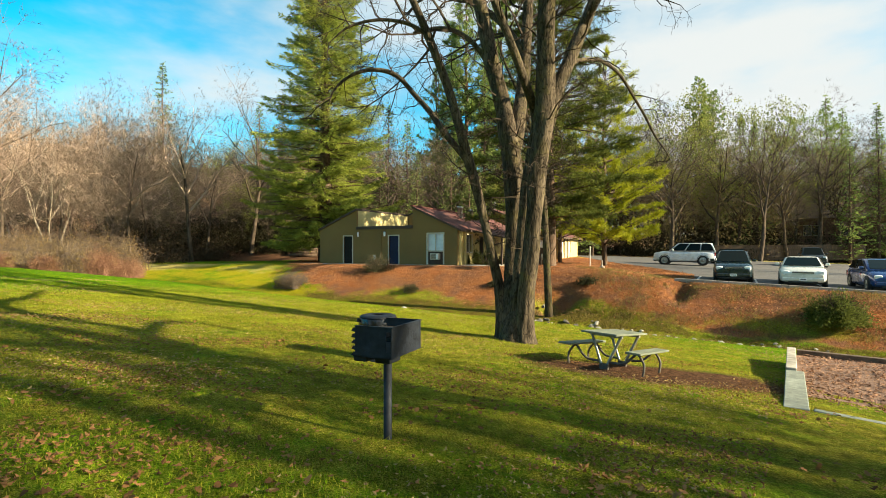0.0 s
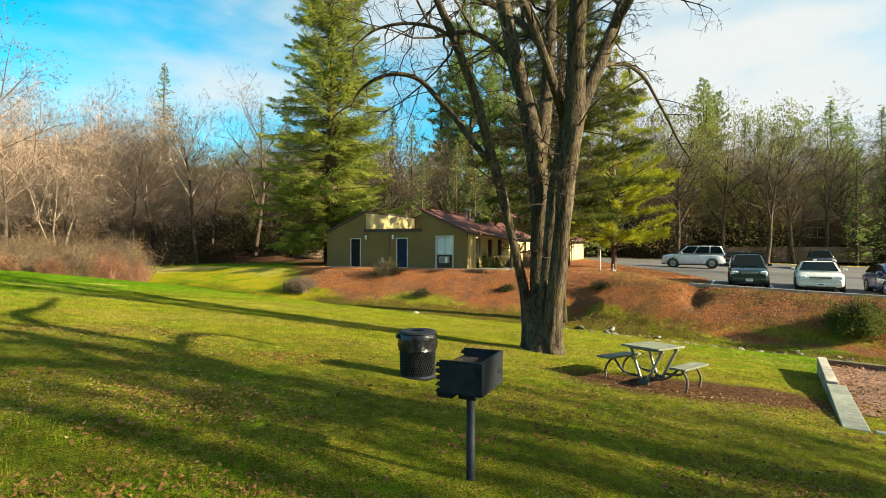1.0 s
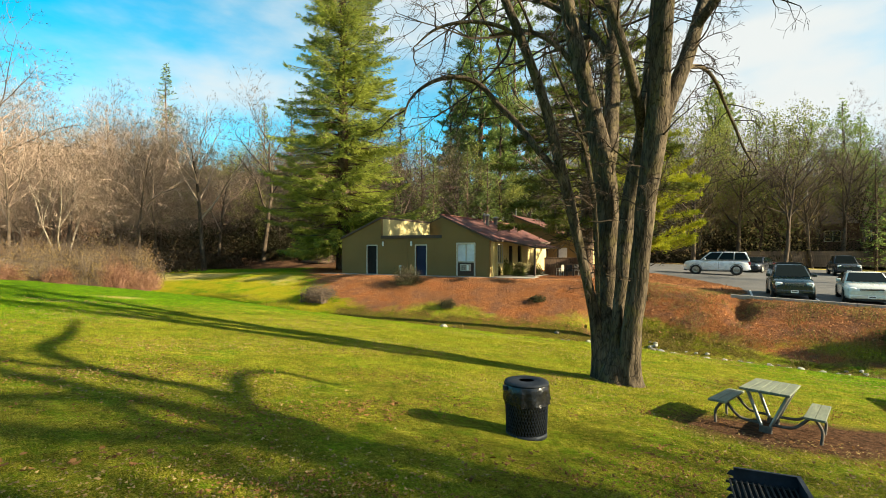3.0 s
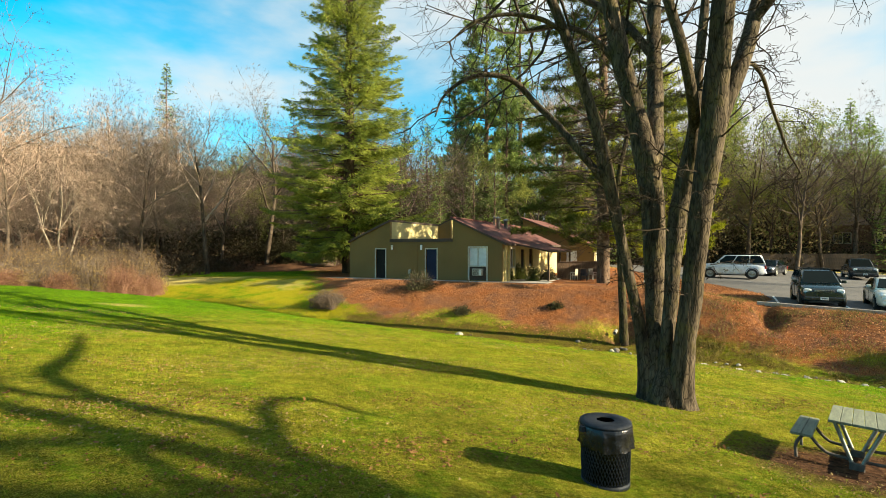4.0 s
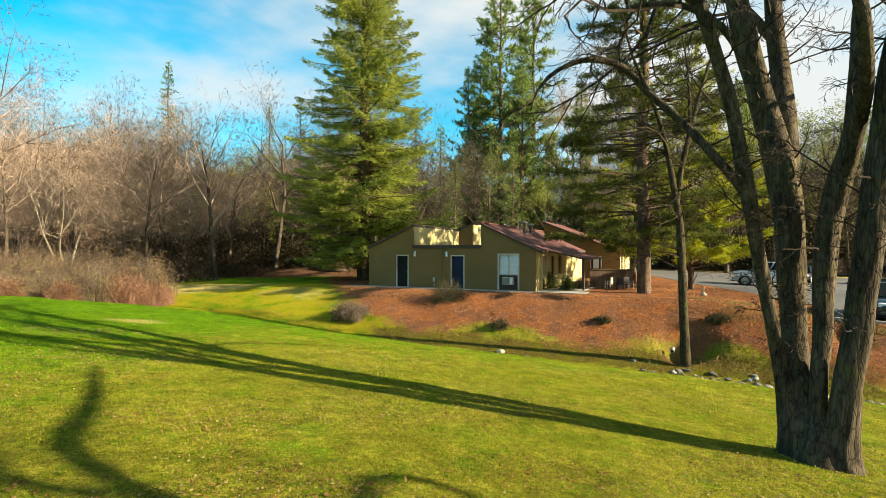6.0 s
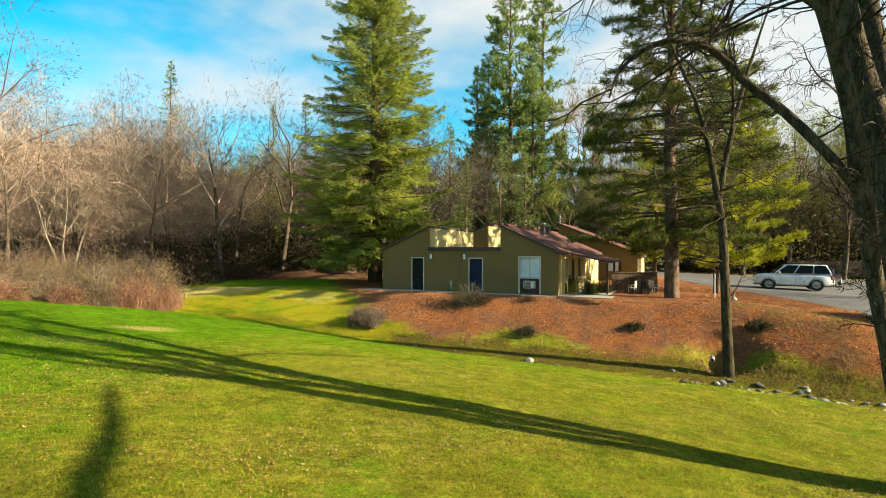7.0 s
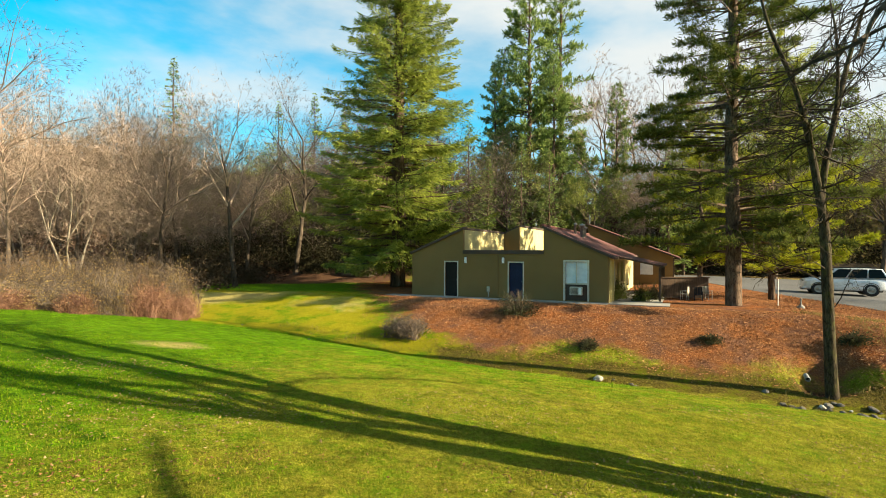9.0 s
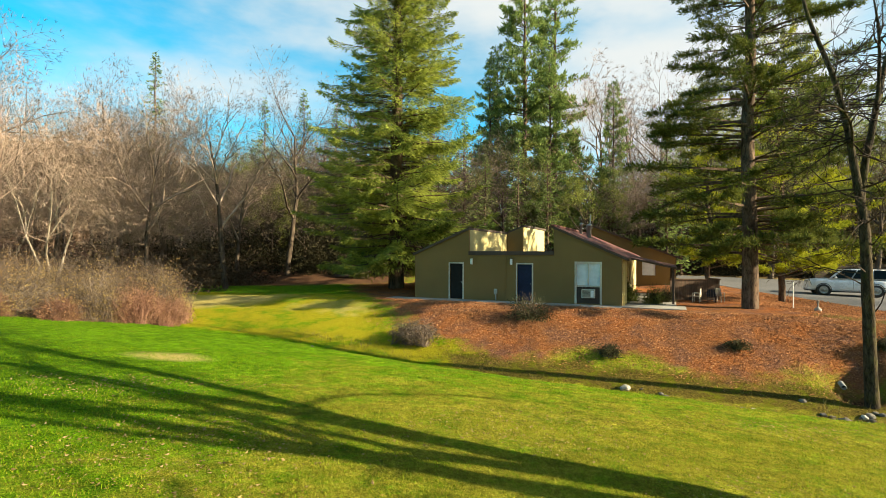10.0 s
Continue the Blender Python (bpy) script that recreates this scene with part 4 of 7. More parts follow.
def bare_tree(seed, height, trunk_r, kids=(10, 7, 8, 13), crown=1.0, stems=1, twig=0.009, leaves=0):
    """Meshes of a leafless tree: trunk with limbs, and a crown of fine twigs, or of small leaves where leaves says how many to a twig."""
    rng = random.Random(seed)
    spec = [(7, kids[0], 0.56 * crown, 0.78, 0.07, 0.05), (5, kids[1], 0.54, 0.75, 0.13, 0.06), (4, kids[2], 0.52, 0.75, 0.17, 0.03), (1, kids[3], 0.62, 0.7, 0.2, 0.0), (1, 0, 0, 0, 0.2, 0.0)]
    segs, tips = [[] for _ in spec], []
    for s in range(stems):
        a = 2 * math.pi * s / max(stems, 1) + rng.random()
        lean_d = Vector((math.cos(a) * 0.22, math.sin(a) * 0.22, 1)) if stems > 1 else Vector((rng.uniform(-0.06, 0.06), rng.uniform(-0.06, 0.06), 1))
        sprout(rng, Vector((0.25 * math.cos(a) * (stems > 1), 0.25 * math.sin(a) * (stems > 1), -0.4)), lean_d.normalized(), height * rng.uniform(0.62, 0.72), trunk_r * (0.6 if stems > 1 else 1), 0, spec, segs, tips)
    stem_of = [segs[0][i:i + 7] for i in range(0, len(segs[0]), 7)]
    trunk = mesh_np("trunk", *join_np(*[tube([q[0] for q in c] + [c[-1][1]], [q[2] for q in c] + [c[-1][3]], 8, 0, 0, 0, 1)[:2] for c in stem_of]), True)
    limbs = mesh_np("limb_work", *rods(segs[1], 5), True)
    fine = [(a, b, max(r0, twig * 1.3), max(r1, twig)) for a, b, r0, r1 in segs[2]]
    shoots = [(a, b, twig * 1.25, 0.0) for a, b, r0, r1 in segs[3]]
    last = [(a, b, twig, 0.0) for a, b, r0, r1 in segs[4]]
    if not leaves:
        return trunk, limbs, mesh_np("crown", *join_np(halve(rods(fine, 3)), spikes(shoots), spikes(last)))
    g = np.random.default_rng(seed)
    tip = np.repeat(np.array([b for a, b, _, _ in last]), leaves, 0)
    at = tip + g.normal(0, 0.22, tip.shape)
    d = unit(g.normal(0, 1, tip.shape) + np.array([0, 0, 0.3]))
    sv = unit(np.cross(d, g.normal(0, 1, d.shape)))
    ln = g.uniform(0.12, 0.25, len(at))
    return trunk, limbs, mesh_np("scaffold", *rods(fine, 3)), mesh_np("crown", *kites(at, d, sv, ln, ln * 0.5))


def conifer(seed, height, radius, first=0.12, whorl=0.5, per=6, droop=0.25, lift=0.1, spray=0.5, wide=0.12, dense=10.0, tuft=0, profile=0.85, trunk_r=0.4, ragged=0.25, top_cut=1.0, steps=6, fan_w=0.26, sides=3):
    """Meshes of an evergreen: a tapered trunk, branches, and a crown of hanging sprays, or of needle tufts with that many blades."""
    rng = np.random.default_rng(seed)
    wob = rng.normal(0, 0.05, (14, 2))
    wob[:2] = 0
    stem = [((wob[i, 0], wob[i, 1], -0.5 + height * i / 12), trunk_r * max(1 - i / 12.3, 0.03) ** 0.8) for i in range(13)]
    segs = [(a[0], b[0], a[1], b[1]) for a, b in zip(stem, stem[1:])]
    bseg, base, along, side, ln = [], [], [], [], []
    z = first * height
    while z < height * top_cut - 0.4:
        t = (z - first * height) / (height * (1 - first))
        reach = radius * ((1 - t) ** profile) * (0.6 + 0.4 * min(1, t / 0.08 + 0.45))
        for k in range(per):
            if rng.random() < 0.08 + 0.25 * ragged:
                continue
            a = rng.random() * 2 * np.pi
            L = max(0.25, reach * rng.uniform(1 - 1.6 * ragged, 1 + 0.5 * ragged))
            out = np.array([np.cos(a), np.sin(a), 0.0])
            n = steps
            s = np.linspace(0, 1, n + 1)
            rise = lift + 0.10 * t
            zz = z + rng.uniform(-0.9, 0.9) * whorl + L * (rise * s * 2 - (droop + 0.1 * rng.standard_normal()) * s ** 1.5 + (0.18 * s ** 4 if not tuft else 0.1 * s * s))
            sweep = 0.12 * rng.standard_normal() * s ** 2 * L
            sidev = np.array([-np.sin(a), np.cos(a), 0.0])
            pts = out[None] * (s * L)[:, None] + sidev[None] * sweep[:, None]
            pts[:, 2] = zz
            rb = min(0.012 + 0.013 * L, 0.09)
            for i in range(n):
                bseg.append((pts[i], pts[i + 1], rb * (1 - i / n) + 0.006, rb * (1 - (i + 1) / n) + 0.006))
            m = max(4, int(L * dense * rng.uniform(0.7, 1.2)))
            u = rng.random(m) ** 0.75 * 0.92 + 0.08
            if tuft:
                u = 0.28 + 0.72 * rng.random(m) ** 0.6
            idx = np.clip((u * n).astype(int), 0, n - 1)
            f = (u * n - idx)[:, None]
            at = pts[idx] * (1 - f) + pts[idx + 1] * f
            tang = unit(pts[idx + 1] - pts[idx])
            sgn = np.where(rng.random(m) < 0.5, -1.0, 1.0)[:, None]
            # side shoots make the branch a flat fan whose edges hang
            fan = (rng.random(m) ** 1.3)[:, None] * (fan_w * L * (1.08 - u))[:, None]
            at = at + sgn * sidev[None] * fan + tang * fan * 0.6
            if tuft:
                at[:, 2] += 0.08 * fan[:, 0] + 0.06 * rng.standard_normal(m)
                at = np.repeat(at, tuft, 0) + rng.normal(0, 0.06, (m * tuft, 3))
                dirs = unit(rng.normal(0, 1, at.shape) + np.repeat(tang, tuft, 0) * 0.8 + np.array([0, 0, 0.45]))
            else:
                at[:, 2] -= fan[:, 0] * 0.42 + 0.22 * rng.random(m) ** 2 * min(L, 3.0) / 3.0
                dirs = unit(tang * rng.uniform(0.4, 1.2, (m, 1)) + sgn * sidev[None] * rng.uniform(0.2, 1.0, (m, 1)) + np.array([0, 0, -0.75]) * rng.random((m, 1)) + rng.normal(0, 0.24, (m, 3)))
            sv = unit(np.cross(dirs, np.array([0, 0, 1.0]) + rng.normal(0, 0.45 if not tuft else 1.0, dirs.shape)))
            base.append(at)
            along.append(dirs)
            side.append(sv)
            ln.append(spray * rng.uniform(0.6, 1.3, len(at)) * (0.65 + 0.35 * (1 - t)))
        z += whorl * rng.uniform(0.6, 1.4) * (1.0 - 0.40 * t)
    base, along, side, ln = np.concatenate(base), np.concatenate(along), np.concatenate(side), np.concatenate(ln)
    return (mesh_np("trunk", *rods(segs, 10), True), mesh_np("branch_work", *halve(rods(bseg, sides))),
            mesh_np("crown", *kites(base, along, side, ln, ln * wide / spray)))


def plant(name, meshes, mats, m, label, category, group="", parts_names=("trunk", "crown")):
    t = thing(name, m, label, category, group)
    for nm, me, mt in zip(parts_names, meshes, mats):
        ob = part(nm, me, mt, t)
        if nm in ("scaffold", "branch_work", "limb_work"):
            ob["kind"] = "stuff"
    return t


def at_ground(x, y, rz=0.0, s=1.0, sink=0.0):
    return pose(x, y, gz(x, y) - sink, 0, 0, rz) @ Matrix.Scale(s, 4)


def replant(ob, x, y, rz, s, label=""):
    c = copy_thing(ob, Matrix.Identity(4))
    c.matrix_world = at_ground(x, y, rz, s)
    if label:
        c["label"] = label
    return c


# ---- the old oak with five stems ----


def build_oak():
    rng = random.Random(11)
    oak = thing("oak_tree", Matrix.Identity(4), "big leafless oak with five stems and dark furrowed bark", "tree")
    g = gz(2, 13.2)
    # the stems share one foot; a second fork, man-high, parts the middle stem from the one behind it
    stems = {
        "a": ([(1.68, 13.42, g - 0.25), (1.63, 13.46, 0.25), (1.57, 13.53, 0.8), (1.49, 13.56, 1.3), (1.33, 13.52, 2.0), (1.17, 13.49, 2.7), (1.00, 13.44, 3.4), (0.82, 13.34, 4.1), (0.60, 13.20, 4.8), (0.40, 13.08, 5.5), (0.19, 13.0, 6.2), (-0.07, 12.93, 6.9), (-0.35, 12.85, 7.6), (-0.66, 12.8, 8.3), (-1.1, 12.8, 9.3), (-1.9, 13.0, 11.2), (-2.9, 13.1, 13.2)],
              [0.36, 0.30, 0.22, 0.165, 0.15, 0.145, 0.15, 0.155, 0.165, 0.145, 0.14, 0.135, 0.125, 0.115, 0.10, 0.07, 0.03]),
        "b": ([(1.74, 13.35, g - 0.25), (1.76, 13.38, 0.25), (1.80, 13.5, 0.9), (1.84, 13.62, 1.4), (1.89, 13.80, 2.0), (1.94, 13.93, 2.7), (1.97, 14.0, 3.4), (1.96, 14.03, 4.1), (1.91, 14.1, 4.8), (1.83, 14.2, 5.5), (1.72, 14.34, 6.2), (1.55, 14.38, 6.9), (1.38, 14.4, 7.6), (1.25, 14.46, 8.3), (0.95, 14.5, 9.7), (0.3, 14.7, 11.8), (-0.3, 15.0, 14.2)],
              [0.40, 0.34, 0.27, 0.25, 0.26, 0.285, 0.31, 0.325, 0.335, 0.34, 0.29, 0.28, 0.27, 0.26, 0.22, 0.13, 0.04]),
        "b2": ([(1.98, 14.1, 4.9), (2.08, 14.25, 5.5), (2.18, 14.45, 6.2), (2.31, 14.75, 6.9), (2.41, 15.0, 7.6), (2.49, 15.24, 8.3), (2.6, 15.5, 9.6), (2.75, 15.8, 12.0), (2.85, 16.2, 14.5)],
               [0.20, 0.24, 0.235, 0.225, 0.22, 0.215, 0.19, 0.12, 0.04]),
        "e": ([(1.84, 13.22, g - 0.25), (1.86, 13.2, 0.3), (1.90, 13.22, 1.0), (1.96, 13.25, 1.6), (2.02, 13.28, 2.0), (2.10, 13.36, 2.7), (2.20, 13.44, 3.4), (2.31, 13.47, 4.1), (2.41, 13.38, 4.8), (2.47, 13.18, 5.5), (2.53, 13.2, 6.2), (2.66, 13.3, 7.2), (2.82, 13.4, 8.4), (2.95, 13.4, 10.2), (3.0, 13.3, 12.4)],
              [0.30, 0.24, 0.19, 0.19, 0.20, 0.22, 0.25, 0.27, 0.26, 0.22, 0.15, 0.13, 0.12, 0.08, 0.03]),
        "d": ([(2.46, 13.2, 5.2), (2.32, 12.85, 5.75), (2.03, 12.36, 6.25), (1.70, 12.0, 6.9), (1.37, 11.78, 7.6), (1.0, 11.6, 8.4), (0.5, 11.4, 9.9), (0.1, 11.3, 11.4)],
              [0.13, 0.135, 0.125, 0.115, 0.105, 0.095, 0.06, 0.02]),
        "c": ([(2.10, 12.96, g - 0.25), (2.09, 12.95, 0.1), (2.10, 12.92, 0.55), (2.13, 12.85, 1.3), (2.20, 12.79, 2.0), (2.25, 12.73, 2.7), (2.30, 12.66, 3.4), (2.35, 12.60, 4.1), (2.42, 12.54, 4.8), (2.50, 12.48, 5.5), (2.51, 12.38, 6.2), (2.48, 12.22, 6.9), (2.46, 12.05, 7.6), (2.46, 11.95, 8.6), (2.45, 11.8, 11.0), (2.3, 11.5, 13.5)],
              [0.37, 0.31, 0.27, 0.25, 0.24, 0.24, 0.24, 0.25, 0.265, 0.29, 0.275, 0.255, 0.24, 0.21, 0.12, 0.04]),
        "c2": ([(2.52, 12.46, 5.3), (2.75, 12.5, 6.05), (3.10, 12.58, 6.85), (3.42, 12.75, 7.6), (3.80, 13.1, 8.4), (4.6, 13.4, 10.6), (5.5, 13.6, 13.0)],
               [0.17, 0.195, 0.185, 0.175, 0.165, 0.10, 0.04]),
        "arch": ([(0.72, 13.28, 4.45), (0.45, 13.25, 4.8), (0.05, 13.3, 5.3), (-0.35, 13.6, 5.95), (-0.8, 13.85, 6.5), (-1.2, 13.9, 6.95), (-1.6, 13.85, 7.12), (-2.1, 13.8, 7.12), (-2.6, 13.75, 6.9), (-2.95, 13.7, 6.55), (-3.1, 13.7, 6.15)],
                 [0.08, 0.085, 0.08, 0.078, 0.074, 0.07, 0.066, 0.056, 0.044, 0.030, 0.016]),
        "right": ([(3.05, 12.6, 6.75), (3.35, 13.0, 7.05), (3.82, 13.5, 7.30), (4.5, 14.3, 7.55), (5.3, 15.2, 7.5), (6.0, 16.0, 7.1), (6.55, 16.5, 6.65), (7.1, 16.9, 6.0), (7.5, 17.1, 5.6), (7.72, 17.2, 5.3)],
                  [0.06, 0.065, 0.062, 0.058, 0.052, 0.046, 0.042, 0.034, 0.022, 0.012]),
        "left_high": ([(-0.40, 12.85, 7.7), (-0.9, 12.8, 7.95), (-1.6, 12.7, 8.0), (-2.3, 12.5, 7.75), (-2.8, 12.4, 7.3)], [0.05, 0.05, 0.04, 0.03, 0.012]),
        "mid_left": ([(1.40, 14.4, 7.3), (1.0, 14.5, 8.0), (0.5, 14.7, 8.5), (-0.1, 14.9, 8.75), (-0.9, 15.1, 8.7)], [0.085, 0.08, 0.07, 0.055, 0.03]),
        "back_limb": ([(2.45, 15.1, 8.0), (1.8, 15.9, 9.4), (0.4, 17.0, 10.8), (-1.2, 18.2, 12.0)], [0.12, 0.12, 0.09, 0.04]),
        "high_limb": ([(3.55, 12.9, 7.9), (4.6, 11.0, 10.0), (5.8, 9.6, 12.0), (7.0, 8.6, 14.0)], [0.12, 0.12, 0.09, 0.04]),
    }
    collar, faces, _, _ = tube([(1.90, 13.18, g - 0.3), (1.90, 13.18, g + 0.06), (1.90, 13.16, g + 0.34), (1.89, 13.15, g + 0.62), (1.89, 13.14, g + 0.86)], [0.62, 0.48, 0.39, 0.26, 0.08], 26, 0.2, 3)
    part("root_collar", mesh_np("root_collar", collar, faces, True), M_OAK, oak)
    fine, tips = [], []
    GIRTH = {"a": 0.80, "b": 0.80, "b2": 0.82, "e": 0.74, "c": 0.86, "c2": 0.88, "d": 0.85}
    spec = [(6, 6, 0.45, 0.8, 0.22, -0.02), (4, 5, 0.50, 0.8, 0.28, -0.05), (2, 0, 0, 0, 0.3, -0.06)]
    big = {"a", "b", "b2", "c", "c2", "d", "e"}
    for nm, (pts, rad) in stems.items():
        rad = [r * GIRTH.get(nm, 0.95) for r in rad]
        v, f, line, rr = tube(pts, rad, 30 if nm in big else 9, 0.10 if nm in big else 0.24, len(nm) + pts[0][0], 0.07 if nm in big else 0.0)
        # root flare where a stem meets the turf
        if pts[0][2] < 0.1:
            for q in v:
                if q[2] < g + 0.5:
                    k = 1 + 0.5 * ((g + 0.5 - q[2]) / 0.7) ** 2
                    q[0], q[1] = 1.90 + (q[0] - 1.90) * (1 + (k - 1) * 0.4), 13.2 + (q[1] - 13.2) * (1 + (k - 1) * 0.4)
        ob = part("stem" if nm in big else "limb", mesh_np("stem", v, f, True), M_OAK, oak)
        segs = [[], [], []]
        count = {"a": 9, "arch": 15, "right": 14, "left_high": 6, "mid_left": 8}.get(nm, 18)
        for k in range(count):
            i = int(len(line) * ((0.42 if nm in big else 0.15) + (0.58 if nm in big else 0.85) * (k + rng.random()) / count))
            i = min(i, len(line) - 1)
            p = Vector(line[i])
            dd = Vector(line[min(i + 1, len(line) - 1)] - line[max(i - 1, 0)]).normalized()
            side = Vector((rng.gauss(0, 1), rng.gauss(0, 1), rng.gauss(0, 0.5)))
            side = (side - dd * side.dot(dd)).normalized()
            hi = p.z > 8.5
            length = rng.uniform(0.3, 1.0) if nm == "right" else rng.uniform(1.8, 4.2) if hi else rng.uniform(0.5, 1.7)
            droop_d = Vector((0, 0, -0.25 if nm in ("arch", "right") else 0.15))
            sprout(rng, p + side * float(rr[i]) * 0.7, (dd * 0.5 + side + droop_d).normalized(), length, 0.045 if hi else 0.022, 0, spec, segs, tips)
        if nm == "a":
            for k in range(26):
                p = Vector(line[rng.randrange(24, 50)])
                side = Vector((rng.gauss(0, 1), rng.gauss(0, 1) - 0.3, rng.gauss(0, 0.4))).normalized()
                sprout(rng, p + side * 0.12, side, rng.uniform(0.35, 0.9), 0.012, 0, spec, segs, tips)
        if nm in ("b", "c"):
            for k in range(14):
                p = Vector(line[rng.randrange(26, 46)])
                side = Vector((rng.gauss(0, 1), rng.gauss(0, 1) - 0.6, rng.gauss(0, 0.4))).normalized()
                sprout(rng, p + side * 0.3, side, rng.uniform(0.3, 0.7), 0.010, 0, spec, segs, tips)
        fine += [(a, b, max(r0, 0.0045), max(r1, 0.0035)) for lv in segs for a, b, r0, r1 in lv]
    part("crown", mesh_np("crown", *rods(fine, 3)), M_TWIG, oak, "tangle of bare dark twigs")


build_oak()


def build_alder():
    """The slim bare tree standing in the creek."""
    rng = random.Random(5)
    t = thing("alder_tree", Matrix.Identity(4), "slim leafless tree with dark mossy bark at the creek", "tree")
    g = gz(5.2, 24.6)
    limbs = [([(5.2, 24.6, g - 0.4), (5.14, 24.6, g + 0.1), (5.03, 24.6, 1.87), (4.92, 24.6, 4.39), (4.75, 24.6, 5.6), (4.34, 24.6, 7.8), (3.8, 24.5, 9.44), (2.95, 24.5, 11.4), (2.5, 24.4, 13.0)], [0.34, 0.26, 0.22, 0.20, 0.17, 0.12, 0.10, 0.07, 0.03]),
             ([(4.78, 24.6, 5.3), (4.95, 24.65, 6.6), (5.28, 24.7, 8.04), (5.86, 24.9, 9.95), (6.6, 25.1, 12.0), (7.2, 25.2, 13.6)], [0.13, 0.14, 0.13, 0.10, 0.06, 0.03]),
             ([(4.5, 24.6, 7.1), (4.1, 24.2, 7.9), (3.3, 23.8, 8.3), (2.3, 23.6, 8.2)], [0.06, 0.05, 0.04, 0.02]),
             ([(5.35, 24.7, 8.2), (5.2, 24.4, 9.4), (5.0, 24.2, 10.9), (4.7, 24.2, 12.6)], [0.08, 0.07, 0.05, 0.02])]
    spec = [(5, 5, 0.5, 0.8, 0.16, 0.0), (4, 5, 0.55, 0.8, 0.2, 0.0), (3, 0, 0, 0, 0.25, 0.0)]
    fine, tips = [], []
    for k, (pts, rad) in enumerate(limbs):
        v, f, line, rr = tube(pts, [r * 0.76 for r in rad], 12, 0.14, k)
        part("trunk" if k == 0 else "limb", mesh_np("limb", v, f, True), M_DARKBARK, t)
        segs = [[], [], []]
        for i in range(30 if k == 0 else 16):
            j = int(len(line) * (0.26 if k == 0 else 0.1)) + rng.randrange(int(len(line) * 0.6))
            p = Vector(line[min(j, len(line) - 1)])
            side = Vector((rng.gauss(0, 1), rng.gauss(0, 1), rng.gauss(0.2, 0.4))).normalized()
            sprout(rng, p, side, rng.uniform(0.9, 2.6), 0.03, 0, spec, segs, tips)
        fine += [(a, b, max(r0, 0.007), max(r1, 0.006)) for lv in segs for a, b, r0, r1 in lv]
    part("crown", mesh_np("crown", *rods(fine, 3)), M_TWIG, t)


build_alder()

# ---- evergreens ----
EVER = ("trunk", "branch_work", "crown")
plant("redwood_tree", conifer(2, 36, 7.4, 0.05, 0.47, 8, 0.38, 0.10, 0.38, 0.082, 76, 0, 0.72, 0.62, 0.26, 0.88), (M_PINE_BARK, M_PINE_BARK, M_FIR),
      at_ground(-11.1, 47.5), "towering yellow-green redwood with drooping sprays beside the house", "tree", "", EVER)
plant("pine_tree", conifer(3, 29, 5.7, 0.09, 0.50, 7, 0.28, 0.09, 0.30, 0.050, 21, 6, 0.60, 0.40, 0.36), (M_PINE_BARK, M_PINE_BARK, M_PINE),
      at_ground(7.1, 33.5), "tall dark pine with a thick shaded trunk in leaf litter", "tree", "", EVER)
plant("pine_tree", conifer(4, 15.5, 4.9, 0.11, 0.72, 7, 0.14, 0.14, 0.27, 0.036, 20, 8, 0.42, 0.20, 0.34), (M_PINE_BARK, M_PINE_BARK, M_SUNNY_PINE),
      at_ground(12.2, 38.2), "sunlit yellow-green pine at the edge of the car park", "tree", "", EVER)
plant("pine_tree", conifer(14, 13.0, 3.6, 0.16, 0.75, 6, 0.12, 0.12, 0.28, 0.040, 16, 8, 0.45, 0.18, 0.3), (M_PINE_BARK, M_PINE_BARK, M_SUNNY_PINE),
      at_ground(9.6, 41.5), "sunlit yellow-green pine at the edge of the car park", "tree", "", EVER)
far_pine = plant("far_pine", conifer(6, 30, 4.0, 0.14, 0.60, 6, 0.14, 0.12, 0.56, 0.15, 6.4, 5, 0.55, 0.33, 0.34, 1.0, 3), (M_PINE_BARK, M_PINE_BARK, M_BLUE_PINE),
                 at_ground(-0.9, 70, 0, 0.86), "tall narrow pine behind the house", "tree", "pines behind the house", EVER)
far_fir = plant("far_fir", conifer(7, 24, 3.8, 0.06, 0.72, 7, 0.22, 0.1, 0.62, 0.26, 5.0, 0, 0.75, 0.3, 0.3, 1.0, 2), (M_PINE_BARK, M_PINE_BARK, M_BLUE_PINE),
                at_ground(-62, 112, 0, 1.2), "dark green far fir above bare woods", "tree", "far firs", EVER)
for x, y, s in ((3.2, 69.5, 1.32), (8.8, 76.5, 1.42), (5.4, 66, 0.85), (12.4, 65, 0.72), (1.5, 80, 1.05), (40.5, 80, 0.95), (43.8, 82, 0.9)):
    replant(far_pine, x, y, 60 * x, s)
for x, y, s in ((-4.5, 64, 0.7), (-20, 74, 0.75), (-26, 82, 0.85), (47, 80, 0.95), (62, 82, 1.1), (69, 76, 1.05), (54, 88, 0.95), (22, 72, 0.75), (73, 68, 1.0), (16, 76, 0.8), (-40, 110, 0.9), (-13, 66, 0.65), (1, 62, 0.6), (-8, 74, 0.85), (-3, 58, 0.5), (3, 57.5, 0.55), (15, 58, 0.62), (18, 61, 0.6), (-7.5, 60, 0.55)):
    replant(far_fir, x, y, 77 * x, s)

